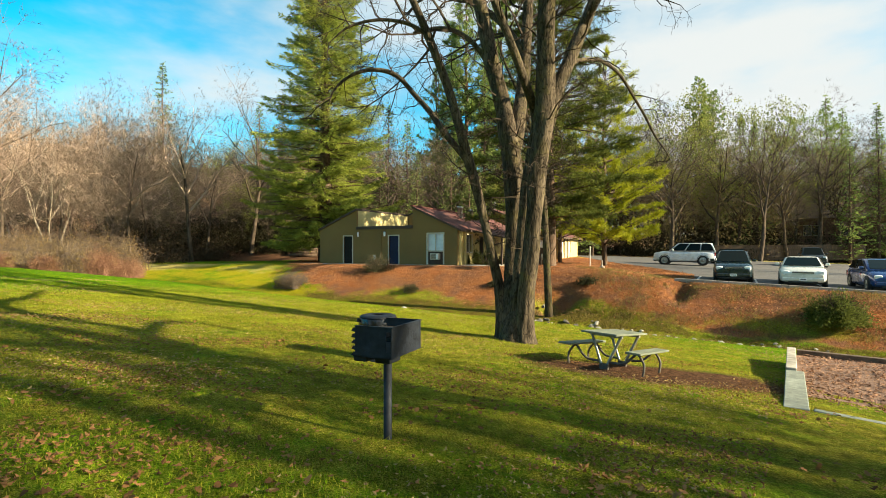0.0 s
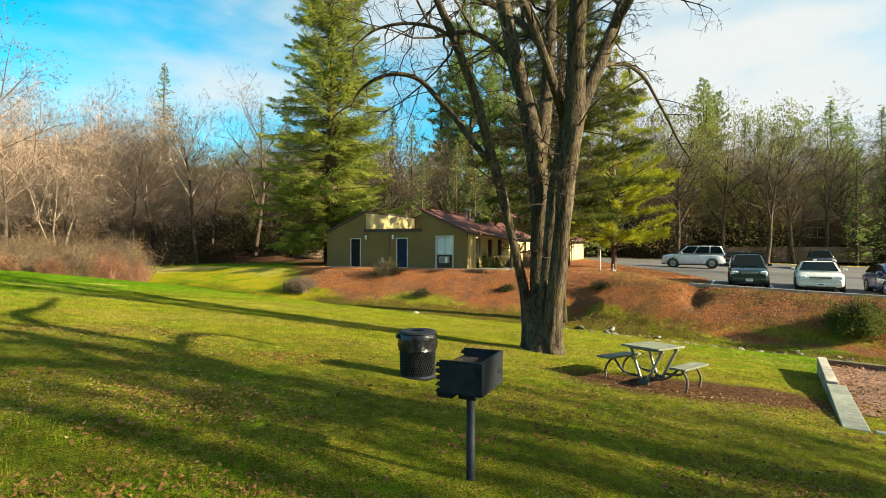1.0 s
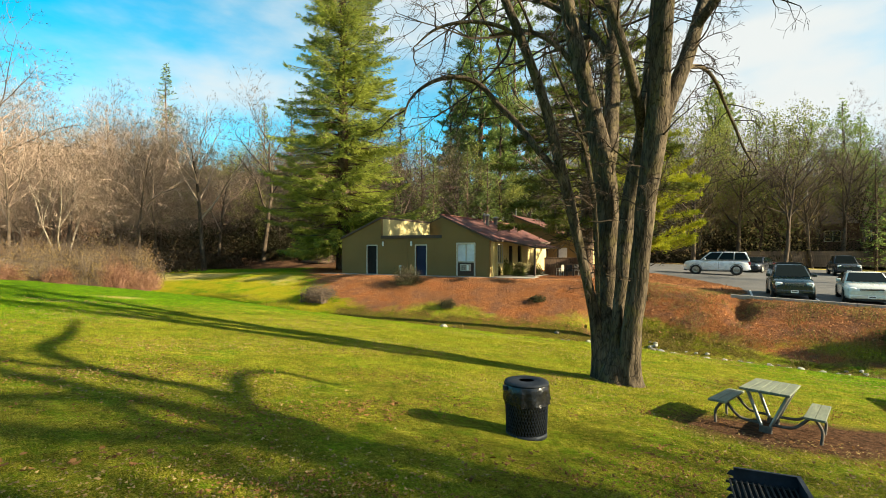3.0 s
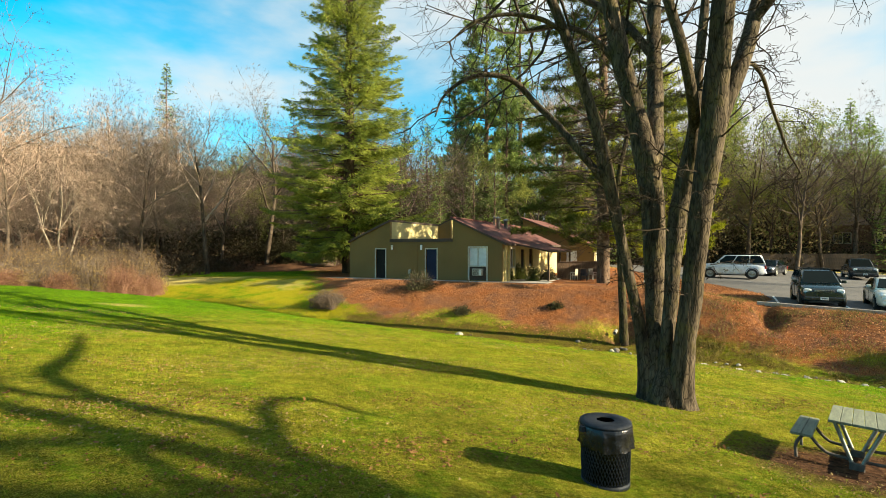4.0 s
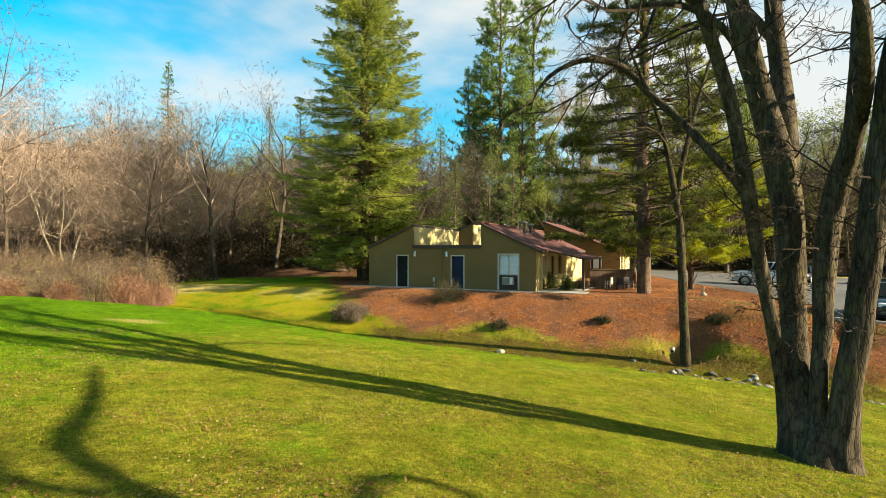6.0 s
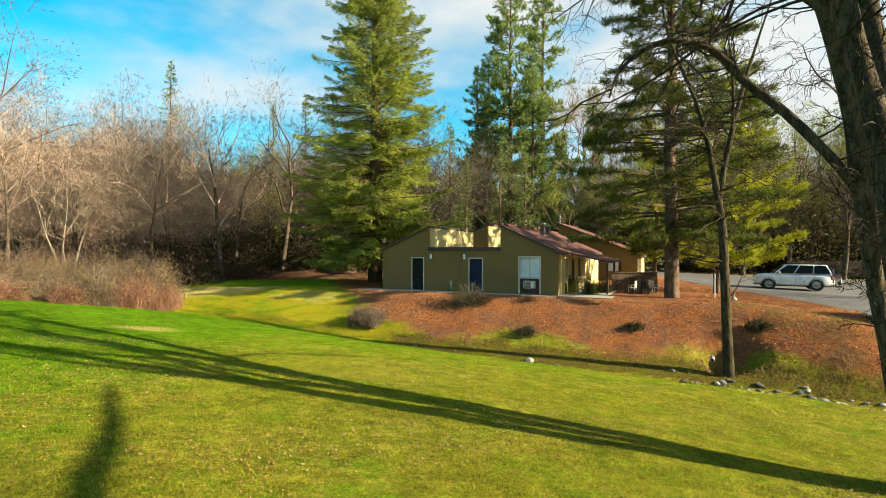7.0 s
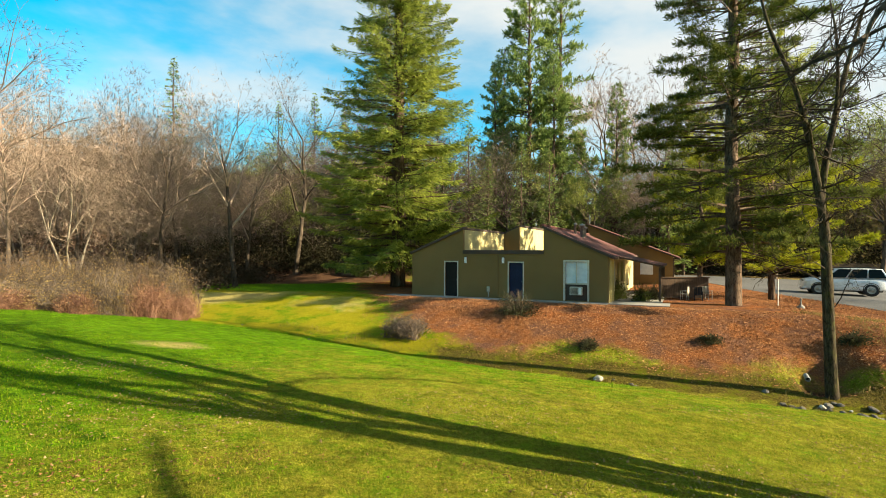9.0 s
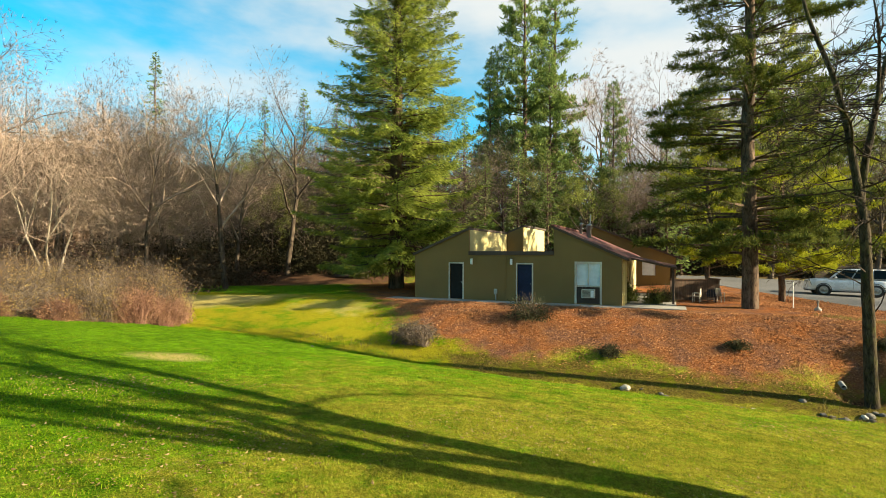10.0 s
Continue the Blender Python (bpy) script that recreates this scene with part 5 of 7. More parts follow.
# ---- bare woods ----
BARE = ("trunk", "limb_work", "crown")
bare_kinds = [plant("bare_tree", bare_tree(21, 19, 0.26, (10, 7, 8, 8)), (M_TRUNK, M_PALE_TWIG, M_PALE_TWIG), at_ground(-38, 50, 0, 0.86), "leafless tree with a haze of pinkish-tan twigs", "tree", "bare woodland trees", BARE),
              plant("bare_tree", bare_tree(22, 18, 0.22, (11, 7, 8, 8), 1.15), (M_TRUNK, M_PALE_TWIG, M_PALE_TWIG), at_ground(-31, 53, 0, 0.82), "leafless tree with a haze of pinkish-tan twigs", "tree", "bare woodland trees", BARE),
              plant("bare_tree", bare_tree(23, 15, 0.22, (5, 6, 7, 11), 1.2, 3), (M_WHITE_BARK, M_WHITE_BARK, M_PALE_TWIG), at_ground(-34.4, 44.6, 0, 0.75), "leafless tree with several pale stems", "tree", "bare woodland trees", BARE),
              plant("bare_tree", bare_tree(24, 19, 0.28, (10, 7, 8, 8), 1.1), (M_TRUNK, M_TRUNK, M_GREY_TWIG), at_ground(-22, 58), "leafless grey-brown woodland tree", "tree", "bare woodland trees", BARE),
              plant("bare_tree", bare_tree(25, 21, 0.34, (13, 7, 8, 8), 1.3), (M_TRUNK, M_TRUNK, M_GREY_TWIG), at_ground(36, 57.5, 0, 0.8), "broad leafless tree with dense grey-brown twigs", "tree", "bare woodland trees", BARE)]
live_oak = plant("live_oak", bare_tree(26, 15, 0.3, (11, 6, 5, 5), 1.2, 1, 0.02, 4), (M_TRUNK, M_TRUNK, M_TWIG, M_OLIVE), at_ground(27, 60), "olive-green evergreen oak beyond the car park", "tree", "evergreen oaks", ("trunk", "limb_work", "scaffold", "crown"))
plant("umbrella_pine", bare_tree(27, 21, 0.4, (12, 6, 6, 6), 0.95, 1, 0.02, 6), (M_TRUNK, M_TRUNK, M_TWIG, M_CROWN_PINE), at_ground(50, 73, 0, 1.15), "round-topped green pine above bare woods", "tree", "", ("trunk", "limb_work", "scaffold", "crown"))
for x, y, s in ((46.5, 57.8, 0.58), (50.5, 58.6, 0.66), (55, 56, 0.6), (60.5, 54.5, 0.7), (43, 70, 0.8), (60, 76, 0.95), (66, 77, 1.0)):
    replant(far_fir, x, y, 77 * x, s)
for k, x, y, s in ((3, -41, 46.5, 1.08), (0, -45, 48, 1.12), (3, -37.5, 56, 0.95), (4, -50, 52, 1.1), (4, 40.5, 59.5, 0.68), (4, 49, 62, 0.75), (1, 15.9, 66, 1.3), (0, 13.2, 71, 1.35), (3, 19.5, 68, 1.15), (3, 24, 66, 1.0), (4, 29, 67, 0.95), (4, 33.5, 62, 0.85), (4, 45, 61, 0.9), (4, 53, 60, 0.8)):
    replant(bare_kinds[k], x, y, 40 * x, s)
spots = random.Random(8)
placed = [(-30 - 14 * k / 6, 60 + 31 * k / 6) for k in range(8)] + [(-38, 50), (-31, 53), (-34.4, 44.6), (-22, 58), (36, 56), (27, 60)]
for x, y, s in ((41, 66, 1.25), (33, 72, 1.4), (23, 66, 0.9), (-16, 62, 0.75), (-28, 70, 0.8), (18, 64, 0.75), (30, 64.5, 0.8), (37, 63.5, 0.75), (44, 63.5, 0.8), (50, 62, 0.85), (57, 59, 0.9), (8, 60, 0.7), (0, 66, 0.9), (-10.5, 70, 0.85), (-24.5, 62, 0.5), (-21, 60.5, 0.42), (-19, 64, 0.55), (-33.5, 64, 0.5), (-36, 60, 0.45)):
    replant(live_oak, x, y, 50 * x, s)
    placed.append((x, y))


def scatter(count, x0, x1, y0, y1, kinds, s0, s1, gap):
    made = 0
    for _ in range(count * 12):
        x, y = spots.uniform(x0, x1), spots.uniform(y0, y1)
        if all((x - a) ** 2 + (y - b) ** 2 > gap * gap for a, b in placed):
            placed.append((x, y))
            replant(bare_kinds[spots.choice(kinds)], x, y, spots.uniform(0, 360), spots.uniform(s0, s1))
            made += 1
            if made == count:
                return


scatter(22, -62, -24, 44, 64, (0, 1, 1, 2, 0), 0.66, 0.95, 3.4)
scatter(17, -78, -14, 66, 98, (0, 1, 3, 3), 0.62, 0.88, 4.2)
scatter(9, -24, -5, 58, 82, (3, 3, 0), 0.75, 1.0, 3.6)
scatter(8, -4, 24, 62, 90, (3, 4, 3), 0.6, 0.85, 4.0)
scatter(12, 22, 62, 60, 82, (4, 3, 4), 0.7, 0.92, 4.6)

# ---- things on the lawn ----


def build_grill():
    g = gz(-0.52, 4.1)
    t = thing("park_grill", pose(-0.45, 4.12, g, 0, 0, math.degrees(math.atan2(0.917, 0.4))), "black steel park grill on a single post in the lawn", "grill")
    part("post", lathe([(0.034, -0.2), (0.034, 0.66), (0.0, 0.66)], 16), M_BLACKSTEEL, t)
    part("bracket", boxes((-0.09, 0.09, -0.07, 0.07, 0.62, 0.699), bevel=0.008), M_BLACKSTEEL, t)
    # firebox: floor and three walls, open on the far long side, whose edges are notched for the grate
    z0, z1 = 0.70, 0.935
    box = part("firebox", boxes((-0.25, 0.25, -0.17, 0.17, z0, z0 + 0.01), (-0.25, 0.25, -0.176, -0.17, z0, z1), (0.244, 0.25, -0.17, 0.15, z0, z1), (-0.25, -0.244, -0.125, 0.15, z0, z1), (-0.25, -0.244, -0.17, -0.125, z0, z0 + 0.05), (-0.25, -0.244, -0.17, -0.125, z1 - 0.03, z1)), M_BLACKSTEEL, t)
    for x in (-0.25, 0.244):
        for k in range(5):
            z = z0 + 0.002 + 0.047 * k
            part("grate_notch", prism([(0.15, z), (0.185, z + 0.006), (0.165, z + 0.034), (0.15, z + 0.034)], x, x + 0.006), M_BLACKSTEEL, box).matrix_local = Matrix(((0, 1, 0, 0), (1, 0, 0, 0), (0, 0, 1, 0), (0, 0, 0, 1)))
    part("rim", boxes((-0.256, 0.256, -0.182, -0.16, z1, z1 + 0.007), (0.236, 0.256, -0.16, 0.15, z1, z1 + 0.007), (-0.256, -0.236, -0.16, 0.15, z1, z1 + 0.007)), M_BLACKSTEEL, box)
    part("ash", boxes((-0.24, 0.24, -0.165, 0.16, z0 + 0.011, z0 + 0.03)), M_SOOT, box)
    part("grate", mesh_np("grate", *rods([((-0.24, y, 0.87), (0.24, y, 0.87), 0.006, 0.006) for y in np.linspace(-0.15, 0.17, 12)] + [((x, -0.16, 0.862), (x, 0.19, 0.862), 0.007, 0.007) for x in (-0.23, 0.0, 0.23)], 5)), M_SOOT, t, "sooty steel grate")
    part("ash_plate", boxes((-0.22, 0.10, 0.06, 0.19, 0.655, 0.699), bevel=0.01), M_SOOT, t)


build_grill()


def build_bin():
    x, y = -1.055, 8.22
    t = thing("litter_bin", pose(x, y, gz(x, y), 0, 0, 20), "dark mesh litter bin lined with a black plastic bag", "litter bin")
    R, H = 0.285, 0.69
    segs = []
    n = 46
    for i in range(n):
        a0 = 2 * math.pi * i / n
        for sgn in (1, -1):
            for k in range(12):
                z0, z1 = 0.05 + (H - 0.12) * k / 12, 0.05 + (H - 0.12) * (k + 1) / 12
                b0, b1 = a0 + sgn * 2 * math.pi / n * k * 0.5, a0 + sgn * 2 * math.pi / n * (k + 1) * 0.5
                r0, r1 = R * (0.93 + 0.07 * z0 / H), R * (0.93 + 0.07 * z1 / H)
                segs.append(((r0 * math.cos(b0), r0 * math.sin(b0), z0), (r1 * math.cos(b1), r1 * math.sin(b1), z1), 0.0055, 0.0055))
    part("mesh_wall", mesh_np("mesh_wall", *rods(segs, 4)), M_BLACKSTEEL, t, "expanded steel mesh wall")
    part("hoop", lathe([(R * 0.92, 0.0), (R * 0.96, 0.0), (R * 0.96, 0.06), (R * 0.92, 0.06), (R * 0.92, 0.0)], 40), M_BLACKSTEEL, t)
    part("hoop", lathe([(R * 0.98, H - 0.05), (R * 1.02, H - 0.05), (R * 1.02, H), (R * 0.98, H), (R * 0.98, H - 0.05)], 40), M_BLACKSTEEL, t)
    part("inner_bag", lathe([(0, 0.04), (R * 0.86, 0.05), (R * 0.93, H - 0.03)], 40), M_BAG, t)
    bm = bmesh.new()
    rings = []
    for j, (rr, z) in enumerate(((1.0, H + 0.01), (1.06, H - 0.01), (1.08, H - 0.09), (1.065, H - 0.18), (1.05, H - 0.24))):
        ring = []
        for i in range(72):
            a = 2 * math.pi * i / 72
            w = 0.028 * noise.noise(Vector((math.cos(a) * 5, math.sin(a) * 5, j * 0.9))) * j / 2
            zz = z + (0.05 * noise.noise(Vector((math.cos(a) * 3, math.sin(a) * 3, 7))) if j > 2 else 0)
            ring.append(bm.verts.new(((R * rr + w) * math.cos(a), (R * rr + w) * math.sin(a), zz)))
        rings.append(ring)
    for a, b in zip(rings, rings[1:]):
        for i in range(72):
            bm.faces.new((a[i], b[i], b[(i + 1) % 72], a[(i + 1) % 72])).smooth = True
    part("bag_skirt", bm, M_BAG, t, "crumpled black bag folded over the rim")
    lid = part("lid", lathe([(0.10, H + 0.035), (0.115, H + 0.05), (0.24, H + 0.045), (R * 1.02, H + 0.03), (R * 1.04, H + 0.006), (R * 1.01, H + 0.006), (R * 0.99, H + 0.018), (0.22, H + 0.03), (0.10, H + 0.035)], 48), M_BLACKSTEEL, t, "dark flat lid with a round opening")
    part("chain_lug", boxes((-R * 1.2, -R * 1.08, -0.03, 0.03, H - 0.06, H)), M_BLACKSTEEL, t)


build_bin()


def build_table():
    x, y = 3.36, 9.98
    ang = 50.0
    c, n = math.cos(radians(ang)), math.sin(radians(ang))
    fall = math.degrees(math.atan2(gz(x - c, y - n) - gz(x + c, y + n), 2))
    cant = math.degrees(math.atan2(gz(x - n, y + c) - gz(x + n, y - c), 2))
    t = thing("picnic_table", pose(x, y, gz(x, y) + 0.01, 0, 0, ang) @ pose(0, 0, 0, cant, fall, 0) @ Matrix.Scale(0.92, 4), "weathered green picnic table with two benches on grey legs", "picnic table")
    L = 0.92
    for k in range(5):
        v = -0.37 + 0.15 * k
        part("tabletop_plank", boxes((-L, L, v, v + 0.145, 0.715, 0.755), bevel=0.006), M_GREENPLANK, t)
    part("tabletop_batten", boxes((-0.55, -0.47, -0.34, 0.34, 0.66, 0.713), (0.47, 0.55, -0.34, 0.34, 0.66, 0.713)), M_STEEL, t)
    for s in (-1, 1):
        for k in range(2):
            v = s * 0.71 + (k - 1) * 0.15 + 0.005
            part("bench_plank", boxes((-L, L, v, v + 0.145, 0.415, 0.455), bevel=0.006), M_GREENPLANK, t)
    for u in (-0.51, 0.51):
        # V-shaped table legs, and bent bench legs joined by a ground rail
        segs = []
        for s in (-1, 1):
            segs += [((u, s * 0.31, 0.69), (u, s * 0.07, 0.10), 0.030, 0.030)]
        part("leg", mesh_np("leg", *rods(segs, 8), True), M_STEEL, t, "V-shaped galvanised leg")
        part("foot", boxes((u - 0.035, u + 0.035, -0.10, 0.10, -0.03, 0.10), bevel=0.015), M_LEG, t)
        for s in (-1, 1):
            v, f, _, _ = tube([(u, s * 0.10, 0.14), (u, s * 0.40, 0.17), (u, s * 0.60, 0.36), (u, s * 0.62, 0.41)], [0.026] * 4, 8)
            w, g, _, _ = tube([(u, s * 0.62, 0.41), (u, s * 0.70, 0.37), (u, s * 0.80, 0.20), (u, s * 0.79, -0.03)], [0.024] * 4, 8)
            part("bench_leg", mesh_np("bench_leg", *join_np((v, f), (w, g)), True), M_LEG, t)


build_table()


def build_sandbox():
    """The raised bed of wood chips with its timber edge."""
    e1, e2 = Vector((0.567, 0.824, 0)), Vector((0.824, -0.567, 0))
    near, far = Vector((5.0, 7.44, -0.06)), Vector((9.66, 14.21, -0.53))
    t = thing("play_area_bed", Matrix.Identity(4), "timber-edged play bed filled with reddish wood chips", "play area")

    def beam(name, a, b, w, hgt, mat, label=""):
        d = (b - a)
        m = Matrix.Translation(a) @ d.to_track_quat("X", "Z").to_matrix().to_4x4()
        part(name, boxes((0, d.length, -w, 0, -hgt, 0, m), bevel=0.012), mat, t, label)

    mid = near + (far - near) * 0.47
    # the near edge's darker grey-green holds its shade; the far part is pale
    beam("edge_beam", near, mid, 0.32, 0.5, M_SHADED_SLAB, "broad weathered edge slab, its shade put into the grey-green")
    beam("edge_beam", mid + (far - near) * 0.004 + Vector((0, 0, 0.05)), far + Vector((0, 0, 0.03)), 0.20, 0.75, M_TIMBER, "pale weathered timber beam")
    beam("edge_beam", near + e2 * 0.37, near + e2 * 6.0 + Vector((0, 0, -0.35)), -0.14, 0.4, M_SHADED_SLAB)
    beam("edge_beam", far + e2 * 0.22, far + e2 * 9.0 + Vector((0, 0, -0.15)), 0.16, 0.7, M_DARKTIMBER, "dark timber beam")
    bm = bmesh.new()
    rows = []
    for i in range(18):
        row = []
        for j in range(18):
            p = near + (far - near) * (i / 17) + e2 * (0.02 + 8.5 * j / 17)
            drop = -0.14 + 0.03 * math.sin(i * 1.7 + j) - (0.35 * j / 17 * (1 - i / 17) + 0.14 * j / 17 * i / 17)
            row.append(bm.verts.new((p.x, p.y, p.z + drop)))
        rows.append(row)
    for a, b in zip(rows, rows[1:]):
        for j in range(17):
            bm.faces.new((a[j], a[j + 1], b[j + 1], b[j])).smooth = True
    part("chip_bed", bm, M_CHIPBED, t)
    rng = np.random.default_rng(9)
    n = 9000
    i, j = rng.random(n), rng.random(n) * 0.8
    P = np.array(near)[None] + np.array(far - near)[None] * i[:, None] + np.array(e2)[None] * (0.3 + 8.0 * j)[:, None]
    P[:, 2] += -0.125 - (0.35 * j * (1 - i) + 0.14 * j * i) + 0.02 * rng.random(n)
    d = unit(rng.normal(0, 1, (n, 3)) * np.array([1, 1, 0.25]))
    s = unit(np.cross(d, np.array([0, 0, 1.0]) + rng.normal(0, 0.3, (n, 3))))
    chips = part("chip_litter", mesh_np("chip_litter", *kites(P, d, s, rng.uniform(0.05, 0.12, n), rng.uniform(0.025, 0.05, n), 0.3)), M_CHIPS, t)
    chips["kind"] = "stuff"


build_sandbox()

# ---- car park ----


def build_kerb():
    bm = boxes(*[(2.42 * k, 2.42 * k + 2.40, -0.16, 0.0, -0.25, 0.13) for k in range(14)], bevel=0.015)
    k = part("kerb", bm, M_CONCRETE)
    k.matrix_world = pose(11.9, 26.0, lot_height(11.9, 26.0), 0, 0, math.degrees(math.atan2(-0.4987, 0.8668)))
    k.matrix_world = k.matrix_world @ pose(0, 0, 0, 0, math.degrees(math.atan(0.0286 * 0.867 + 0.02865 * 0.499)), 0)
    tagged(k, "pale concrete kerb of the car park", "kerb", kind="structure")
    for i in range(7):
        s = 0.9 + 2.72 * i
        x0, y0 = 11.9 + 0.8668 * s, 26.0 - 0.4987 * s
        bm = bmesh.new()
        q = []
        for a, b in ((0.0, 0.3), (0.10, 0.3), (0.10, 5.0), (0.0, 5.0)):
            x, y = x0 + 0.8668 * a + 0.4987 * b, y0 - 0.4987 * a + 0.8668 * b
            q.append(bm.verts.new((x, y, lot_height(x, y) + 0.005)))
        bm.faces.new(q)
        tagged(part("bay_line", bm, M_STRIPE), "worn white bay line on the asphalt", "road marking", "bay lines", "structure")


build_kerb()


def loft(sections, cap=True):
    """A smooth body through cross-sections (x, half width, z bottom, z top, roundness)."""
    bm = bmesh.new()
    rings = []
    for x, w, z0, z1, k in sections:
        ring = []
        for i in range(20):
            a = 2 * math.pi * (i + 0.5) / 20
            c, s = math.cos(a), math.sin(a)
            yy = w * math.copysign(abs(c) ** k, c)
            zz = (z0 + z1) / 2 + (z1 - z0) / 2 * math.copysign(abs(s) ** k, s)
            ring.append(bm.verts.new((x, yy, zz)))
        rings.append(ring)
    for a, b in zip(rings, rings[1:]):
        for i in range(20):
            bm.faces.new((a[i], a[(i + 1) % 20], b[(i + 1) % 20], b[i])).smooth = True
    if cap:
        bm.faces.new(rings[0][::-1])
        bm.faces.new(rings[-1])
    bmesh.ops.recalc_face_normals(bm, faces=bm.faces[:])
    return bm


def plate(corners, thick=0.012):
    """A thin solid quad pushed out along its normal."""
    c = [Vector(p) for p in corners]
    n = (c[1] - c[0]).cross(c[3] - c[0]).normalized() * thick
    bm = bmesh.new()
    a, b = [bm.verts.new(p) for p in c], [bm.verts.new(p + n) for p in c]
    bm.faces.new(a[::-1])
    bm.faces.new(b)
    for i in range(4):
        j = (i + 1) % 4
        bm.faces.new((a[i], a[j], b[j], b[i]))
    return bm


def build_car(name, m, paint, label, L, Wd, H, belt, hood, cabin, roof, wheel=0.34, ground_gap=0.2, pickup=False, rack=False):
    """A car whose nose points along +x. cabin: x at the belt, rear and front; roof: x at the top, rear and front."""
    t = thing(name, m, label, "car", "parked cars")
    w = Wd / 2
    f, r = L / 2, -L / 2
    body = part("body", loft([(r, w * 0.82, ground_gap + 0.18, belt - 0.12, 0.45), (r + 0.12, w * 0.94, ground_gap + 0.04, belt - 0.02, 0.36), (r + 0.7, w, ground_gap, belt + (0.0 if not pickup else 0.03), 0.33), (0, w, ground_gap, belt, 0.32),
                                (cabin[1], w, ground_gap, belt - 0.01, 0.33), (f - 0.75, w * 0.985, ground_gap, hood + 0.03, 0.36), (f - 0.22, w * 0.93, ground_gap + 0.03, hood - 0.06, 0.42), (f, w * 0.80, ground_gap + 0.12, hood - 0.24, 0.5)]), paint, t)
    cb, cf, rb, rf = cabin[0], cabin[1], roof[0], roof[1]
    wb, wt = w * 0.93, w * 0.74
    house_ = part("cabin", loft([(cb, wb * 0.97, belt - 0.15, belt + 0.02, 0.3), (cb + (rb - cb) * 0.5, (wb + wt) / 2, belt - 0.15, (belt + H) / 2, 0.34), (rb, wt * 1.04, belt - 0.15, H - 0.03, 0.36), ((rb + rf) / 2, wt * 1.06, belt - 0.15, H, 0.36),
                                 (rf, wt * 1.04, belt - 0.15, H - 0.03, 0.36), (rf + (cf - rf) * 0.5, (wb + wt) / 2, belt - 0.15, (belt + H) / 2, 0.34), (cf, wb * 0.97, belt - 0.15, belt + 0.02, 0.3)]), paint, t)
    # glazing lies just proud of the shell
    zt, zb = H - 0.07, belt + 0.05
    def mixp(a, b, s):
        return a + (b - a) * s
    part("windscreen", plate([(mixp(cf, rf, 0.08) + 0.02, wb * 0.86, zb), (mixp(cf, rf, 0.95) + 0.03, wt * 0.86, zt), (mixp(cf, rf, 0.95) + 0.03, -wt * 0.86, zt), (mixp(cf, rf, 0.08) + 0.02, -wb * 0.86, zb)], 0.03), M_CARGLASS, t)
    part("rear_window", plate([(mixp(cb, rb, 0.1) - 0.02, -wb * 0.82, zb), (mixp(cb, rb, 0.93) - 0.03, -wt * 0.82, zt), (mixp(cb, rb, 0.93) - 0.03, wt * 0.82, zt), (mixp(cb, rb, 0.1) - 0.02, wb * 0.82, zb)], 0.03), M_CARGLASS, t)
    for s in (-1, 1):
        spans = ((0.03, 0.46), (0.50, 0.97)) if not rack else ((0.02, 0.30), (0.33, 0.63), (0.66, 0.98))
        for a, b in spans:
            def edge(u, top):
                lo, hi = mixp(cb, cf, u), mixp(rb, rf, u)
                return (hi if top else lo)
            x0b, x1b, x0t, x1t = edge(a, 0) + (0.05 if a < 0.1 else 0), edge(b, 0) - (0.08 if b > 0.9 else 0), edge(a, 1) + (0.08 if a < 0.1 else 0), edge(b, 1) - (0.10 if b > 0.9 else 0)
            c = [(x0b, s * wb * 1.015, zb), (x1b, s * wb * 1.015, zb), (x1t, s * wt * 1.055, zt), (x0t, s * wt * 1.055, zt)]
            part("side_window", plate(c if s < 0 else c[::-1], 0.02), M_CARGLASS, t)
        for x in (mixp(cb, cf, 0.3), mixp(cb, cf, 0.62)):
            part("door_seam", boxes((x - 0.006, x + 0.006, s * (w + 0.001) - 0.004, s * (w + 0.001) + 0.004, ground_gap + 0.2, belt - 0.12)), M_RUBBER, body)
        part("door_handle", boxes((mixp(cb, cf, 0.36), mixp(cb, cf, 0.36) + 0.16, s * w - 0.015, s * w + 0.02, belt - 0.16, belt - 0.12)), paint, body)
        part("mirror", boxes((cf - 0.42, cf - 0.28, s * (w * 0.98), s * (w * 0.98) + s * 0.19, belt + 0.04, belt + 0.18) if s > 0 else (cf - 0.42, cf - 0.28, -w * 0.98 - 0.19, -w * 0.98, belt + 0.04, belt + 0.18), bevel=0.03), paint, t)
        part("headlight", loft([(f - 0.36, 0.10, hood - 0.27, hood - 0.09, 0.5), (f - 0.14, 0.16, hood - 0.30, hood - 0.11, 0.5), (f - 0.05, 0.12, hood - 0.29, hood - 0.14, 0.6)]), M_LAMP, t).location = (0, s * w * 0.70, 0)
        part("tail_light", boxes((r - 0.01, r + 0.16, s * w * 0.82 - 0.10, s * w * 0.82 + 0.10, belt - 0.38, belt - 0.12), bevel=0.02), M_TAIL, t)
        for x in (r + L * 0.20, f - L * 0.185):
            wh = part("wheel", lathe([(0, -0.10), (wheel * 0.62, -0.11), (wheel * 0.66, -0.10), (wheel * 0.95, -0.11), (wheel, -0.07), (wheel, 0.07), (wheel * 0.95, 0.11), (wheel * 0.66, 0.10), (wheel * 0.62, 0.09), (0, 0.08)], 24), M_RUBBER, t)
            wh.location, wh.rotation_euler = (x, s * (w - 0.10), wheel), (radians(90 * -s), 0, 0)
